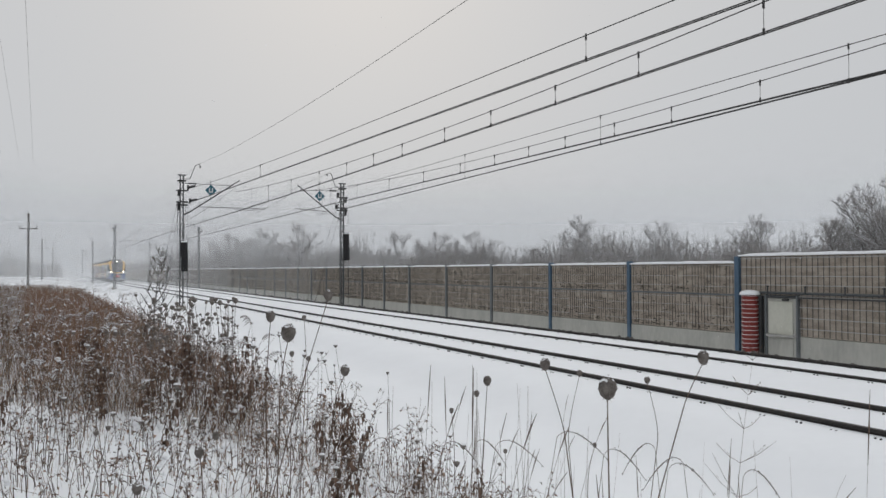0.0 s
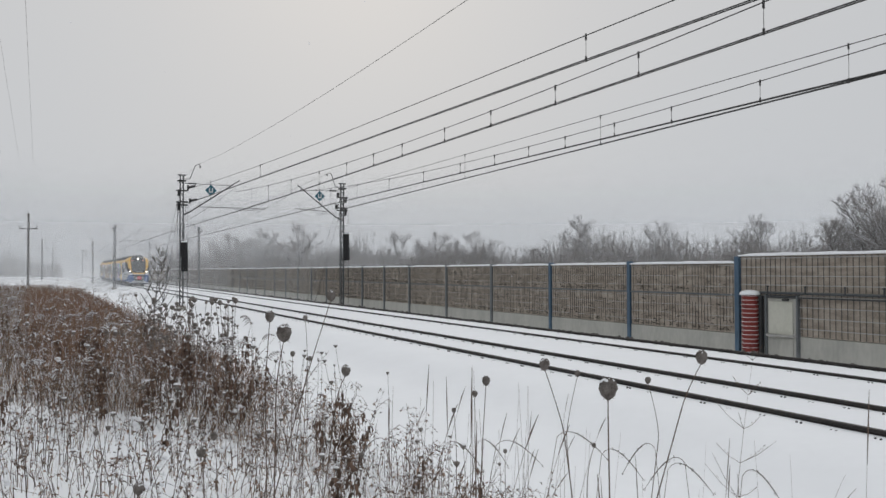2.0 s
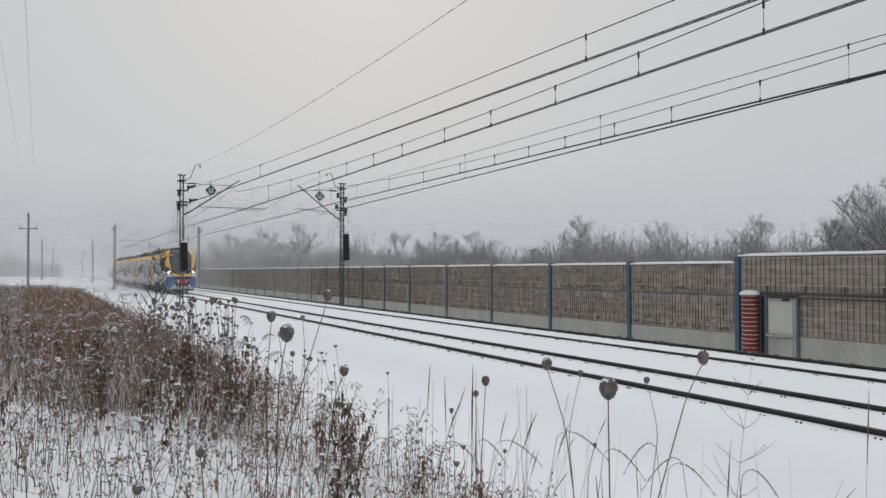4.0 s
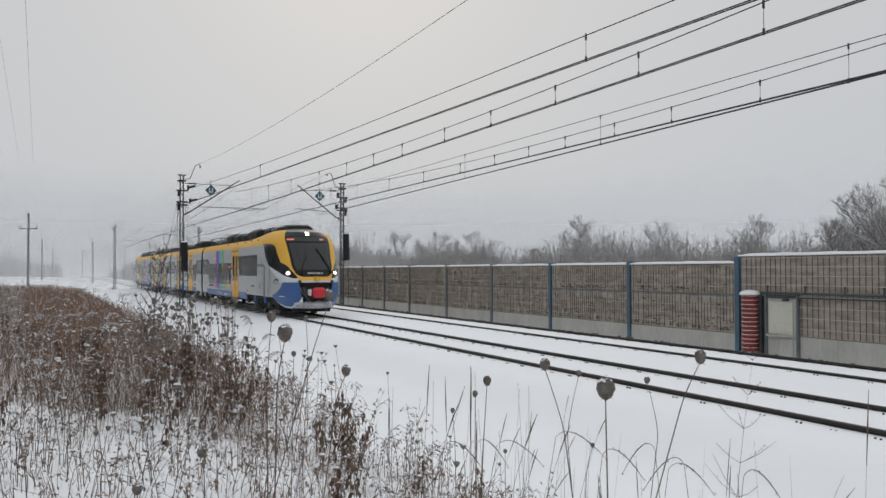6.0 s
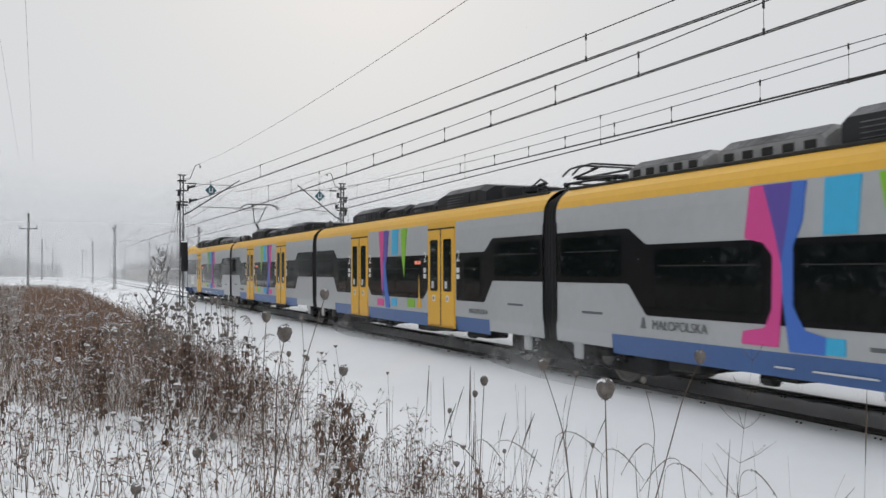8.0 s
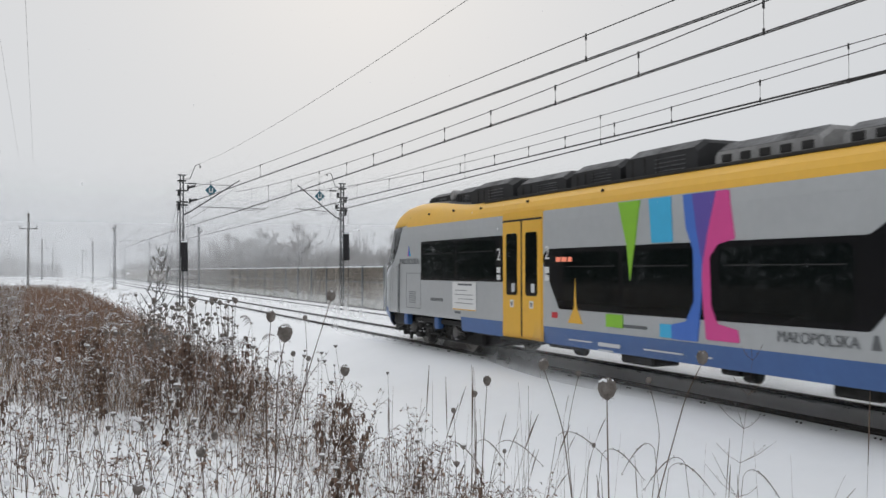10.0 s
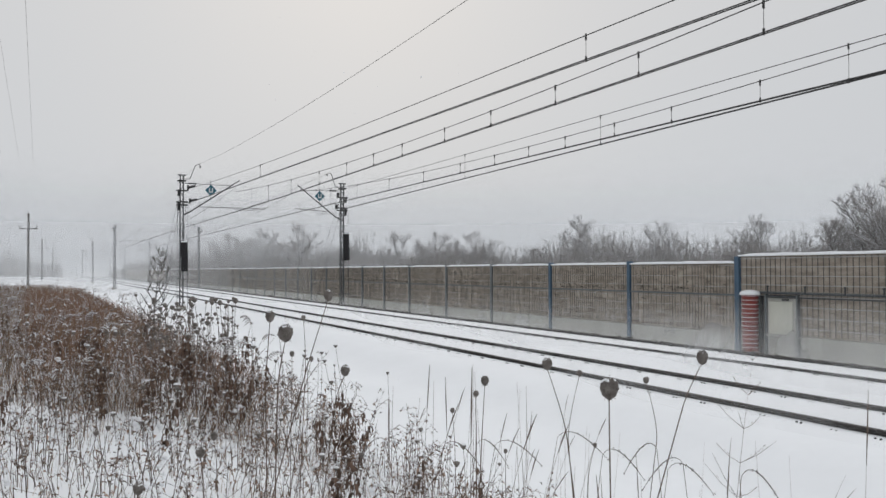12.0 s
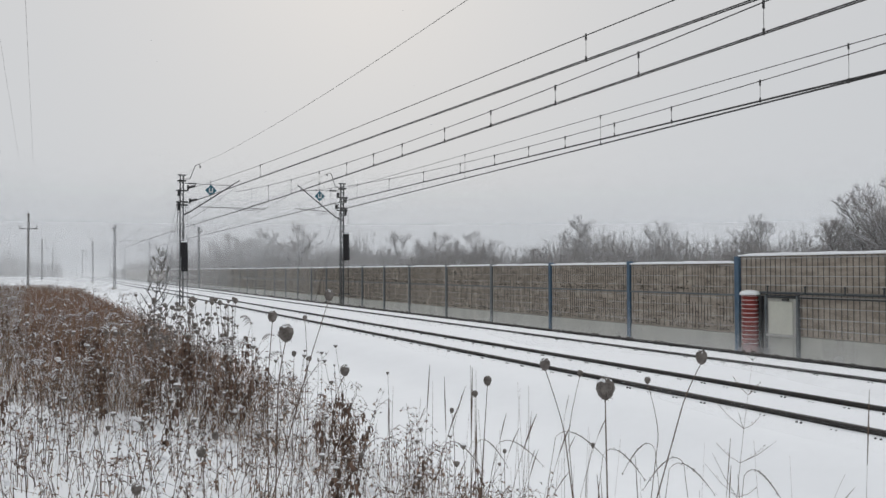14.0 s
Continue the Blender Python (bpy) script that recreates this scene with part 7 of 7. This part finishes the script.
def build_hedge():
    """A belt of evergreens behind the camera; only its reflection shows, in the train's windows."""
    rnd = random.Random(29)
    m = Mesh()
    for i in range(200):
        x, y, h = rnd.uniform(-20, -13), -45 + 1.05 * i, rnd.uniform(6.5, 10)
        z = ground_z(x, y) - 0.2
        m.tube([(x, y, z), (x, y, z + h)], [0.12, 0.02], 4, False)
        for k in range(260):
            t = rnd.random() ** 0.8
            a, rr = rnd.uniform(0, 6.28), (1.05 - t) * h * 0.26 * rnd.uniform(0.3, 1)
            fleck(m, (x + math.cos(a) * rr, y + math.sin(a) * rr, z + 0.3 + t * (h - 0.3)), rnd.uniform(0.2, 0.45), rnd)
    tagged(part("evergreen_belt", m, NEEDLE), "belt of dark green evergreens beside the field", "trees", kind="stuff")


def build_houses():
    for x, y, w in ((47.0, 134.0, 6.0), (53.5, 131.0, 7.0)):
        ho = thing("house", "low far house with a snowy roof among trees", "house", "far houses", at=(x, y, -0.5))
        part("wall", Mesh().box((0, 0, 1.5), (w, 5, 3.0), 0.03), CONCRETE, ho)
        part("roof", Mesh().prism([(-2.9, 2.9), (2.9, 2.9), (0, 4.4)], -w / 2 - 0.3, w + 0.6, "x"), CAP_SNOW, ho, "snow-covered roof")
        part("window", Mesh().box((-w / 5, -2.51, 1.6), (0.9, 0.05, 1.1), 0.01), GLASS, ho)
        part("window", Mesh().box((w / 5, -2.51, 1.6), (0.9, 0.05, 1.1), 0.01), GLASS, ho)


# ---- snow dust raised by the train ----
def dust_material():
    m = bpy.data.materials.new("drifting snow dust")
    m.use_nodes = True
    nt = m.node_tree
    nt.nodes.clear()
    N = nt.nodes.new
    out, mix = N("ShaderNodeOutputMaterial"), N("ShaderNodeMixShader")
    tr, df, tl, both = N("ShaderNodeBsdfTransparent"), N("ShaderNodeBsdfDiffuse"), N("ShaderNodeBsdfTranslucent"), N("ShaderNodeMixShader")
    for s in (df, tl):
        s.inputs["Color"].default_value = (0.95, 0.955, 0.96, 1)
    both.inputs[0].default_value = 0.5
    nt.links.new(df.outputs[0], both.inputs[1])
    nt.links.new(tl.outputs[0], both.inputs[2])
    co, info, addv, sep = N("ShaderNodeTexCoord"), N("ShaderNodeObjectInfo"), N("ShaderNodeVectorMath"), N("ShaderNodeSeparateXYZ")
    mul = N("ShaderNodeMath")
    mul.operation, mul.inputs[1].default_value = "MULTIPLY", 50.0
    nt.links.new(info.outputs["Random"], mul.inputs[0])
    nt.links.new(co.outputs["Object"], addv.inputs[0])
    nt.links.new(mul.outputs[0], addv.inputs[1])
    nz = N("ShaderNodeTexNoise")
    nz.inputs["Scale"].default_value, nz.inputs["Detail"].default_value = 0.55, 4
    nt.links.new(addv.outputs[0], nz.inputs["Vector"])
    cloud = N("ShaderNodeMapRange")
    cloud.inputs["From Min"].default_value, cloud.inputs["From Max"].default_value = 0.32, 0.78
    cloud.inputs["To Max"].default_value = 0.62
    nt.links.new(nz.outputs["Fac"], cloud.inputs["Value"])
    nt.links.new(co.outputs["Object"], sep.inputs[0])
    up, endf, ab = N("ShaderNodeMapRange"), N("ShaderNodeMapRange"), N("ShaderNodeMath")
    up.interpolation_type = endf.interpolation_type = "SMOOTHSTEP"
    up.inputs["From Min"].default_value, up.inputs["From Max"].default_value = 0.05, 1.95
    up.inputs["To Min"].default_value, up.inputs["To Max"].default_value = 1.0, 0.0
    ab.operation = "ABSOLUTE"
    nt.links.new(sep.outputs["Y"], ab.inputs[0])
    endf.inputs["From Min"].default_value, endf.inputs["From Max"].default_value = 2.5, 9.5
    endf.inputs["To Min"].default_value, endf.inputs["To Max"].default_value = 1.0, 0.0
    nt.links.new(sep.outputs["Z"], up.inputs["Value"])
    nt.links.new(ab.outputs[0], endf.inputs["Value"])
    m1, m2 = N("ShaderNodeMath"), N("ShaderNodeMath")
    m1.operation = m2.operation = "MULTIPLY"
    nt.links.new(up.outputs[0], m1.inputs[0])
    nt.links.new(endf.outputs[0], m1.inputs[1])
    nt.links.new(m1.outputs[0], m2.inputs[0])
    nt.links.new(cloud.outputs[0], m2.inputs[1])
    nt.links.new(m2.outputs[0], mix.inputs[0])
    nt.links.new(tr.outputs[0], mix.inputs[1])
    nt.links.new(both.outputs[0], mix.inputs[2])
    nt.links.new(mix.outputs[0], out.inputs[0])
    return m


def build_dust():
    mt = dust_material()
    sheet = Mesh()
    ny, nz = 20, 6
    for j in range(nz + 1):
        for i in range(ny + 1):
            y, z = -10 + 20 * i / ny, -0.1 + 2.1 * j / nz
            sheet.v.append((0.35 * math.sin(y * 0.5) + 0.3 * z * math.sin(y * 0.31 + 1), y, z))
    sheet.f = [(j * (ny + 1) + i, j * (ny + 1) + i + 1, (j + 1) * (ny + 1) + i + 1, (j + 1) * (ny + 1) + i) for j in range(nz) for i in range(ny)]
    me = sheet.mesh("snow_dust", mt, True)
    out = []
    for k in range(15):
        for x in (8.2, 11.4, 15.6):
            ob = part("snow_dust", me, None)
            tagged(ob, "powder snow swirling low behind the train", "snow dust", "snow dust", "stuff")
            out.append((ob, x, -6.0 + 11.5 * k + (4 if x > 12 else 0)))
    return out


def build_snowfall():
    """Fine flakes, falling together."""
    rnd = random.Random(41)
    m = Mesh()
    for i in range(5200):
        y = 3 + 38 * rnd.random()
        c = Vector((rnd.uniform(0.0, 1.0) * y * 1.1 - 0.08 * y, y, rnd.uniform(-1, 19)))
        r = rnd.uniform(0.003, 0.0065)
        fleck(m, c, r, rnd)
    return tagged(part("falling_snow", m, CAP_SNOW), "fine sparse snowflakes falling through the air", "snow", kind="stuff")


# ---- calls ----
build_ground()
build_tracks()
build_shoulder()
build_wall()
build_overhead()
build_utility_poles()
build_mist()
build_trees()
build_hedge()
build_houses()
build_grass()
build_weeds()
build_leafy_weeds()
stalks = build_heads()
build_stalks()
dust = build_dust()
snowfall = build_snowfall()
train, wheelsets = build_train()
TRAIN_ROWS = [(0.0, 153.9), (3.5, 83.9), (7.0, 13.5), (10.5, -57.6), (14.0, -128.8)]


def motions():
    walk(train, [(t, pose(X1, y, 0)) for t, y in TRAIN_ROWS])
    for ob, a in wheelsets:
        walk(ob, [(k / FPS, pose(0, a, 0.45, math.degrees(20.2 / 0.45) * k / FPS)) for k in range(14 * FPS + 1)])
    # stalks nod in the wind and lean in the train's draught
    for i, (ob, base) in enumerate(stalks + swaying):
        rows = []
        for k in range(29):
            t = 0.5 * k
            gust = math.exp(-((t - 7.7) / 0.7) ** 2) * 0.45
            s = 0.16 * math.sin(1.7 * t + i * 1.3) + 0.10 * math.sin(3.9 * t + i * 2.1)
            rows.append((t, pose(base.x, base.y, base.z, 0.1 * s, s - gust, 0)))
        walk(ob, rows)
    walk(snowfall, [(t, pose(-0.25 * t, -0.15 * t, 1.0 - 1.05 * t)) for t in (0.0, 3.5, 7.0, 10.5, 14.0)])
    # powder snow rises as the tail passes, drifts after it and settles
    for i, (ob, x, y) in enumerate(dust):
        t_tail = 7.0 + (13.5 + TRAIN_LEN - y) / 20.3
        rows = []
        for k in range(29):
            t = 0.5 * k
            s = t - t_tail
            if s < -1.5:
                z, dy = -2.3, 0.0
            elif s < 0.3:
                u = (s + 1.5) / 1.8
                z, dy = -2.3 + 2.3 * u * u * (3 - 2 * u), 0.0
            else:
                z = -2.3 * (1 - math.exp(-(s - 0.3) / (7.0 if x > 15 else 4.0)))
                dy = -5.0 * (1 - math.exp(-(s - 0.3) / 1.5))
            if x < 9:
                # the near side smokes low along the whole train
                u = min(1, max(0, (t - 7.0 - (13.5 - y) / 20.3) / 1.0))
                z = -2.3 + 1.6 * u * u * (3 - 2 * u) if s < 0.3 else -0.7 + 0.65 * z
            rows.append((t, pose(x, y + dy, max(-2.6, z))))
        walk(ob, rows)


motions()
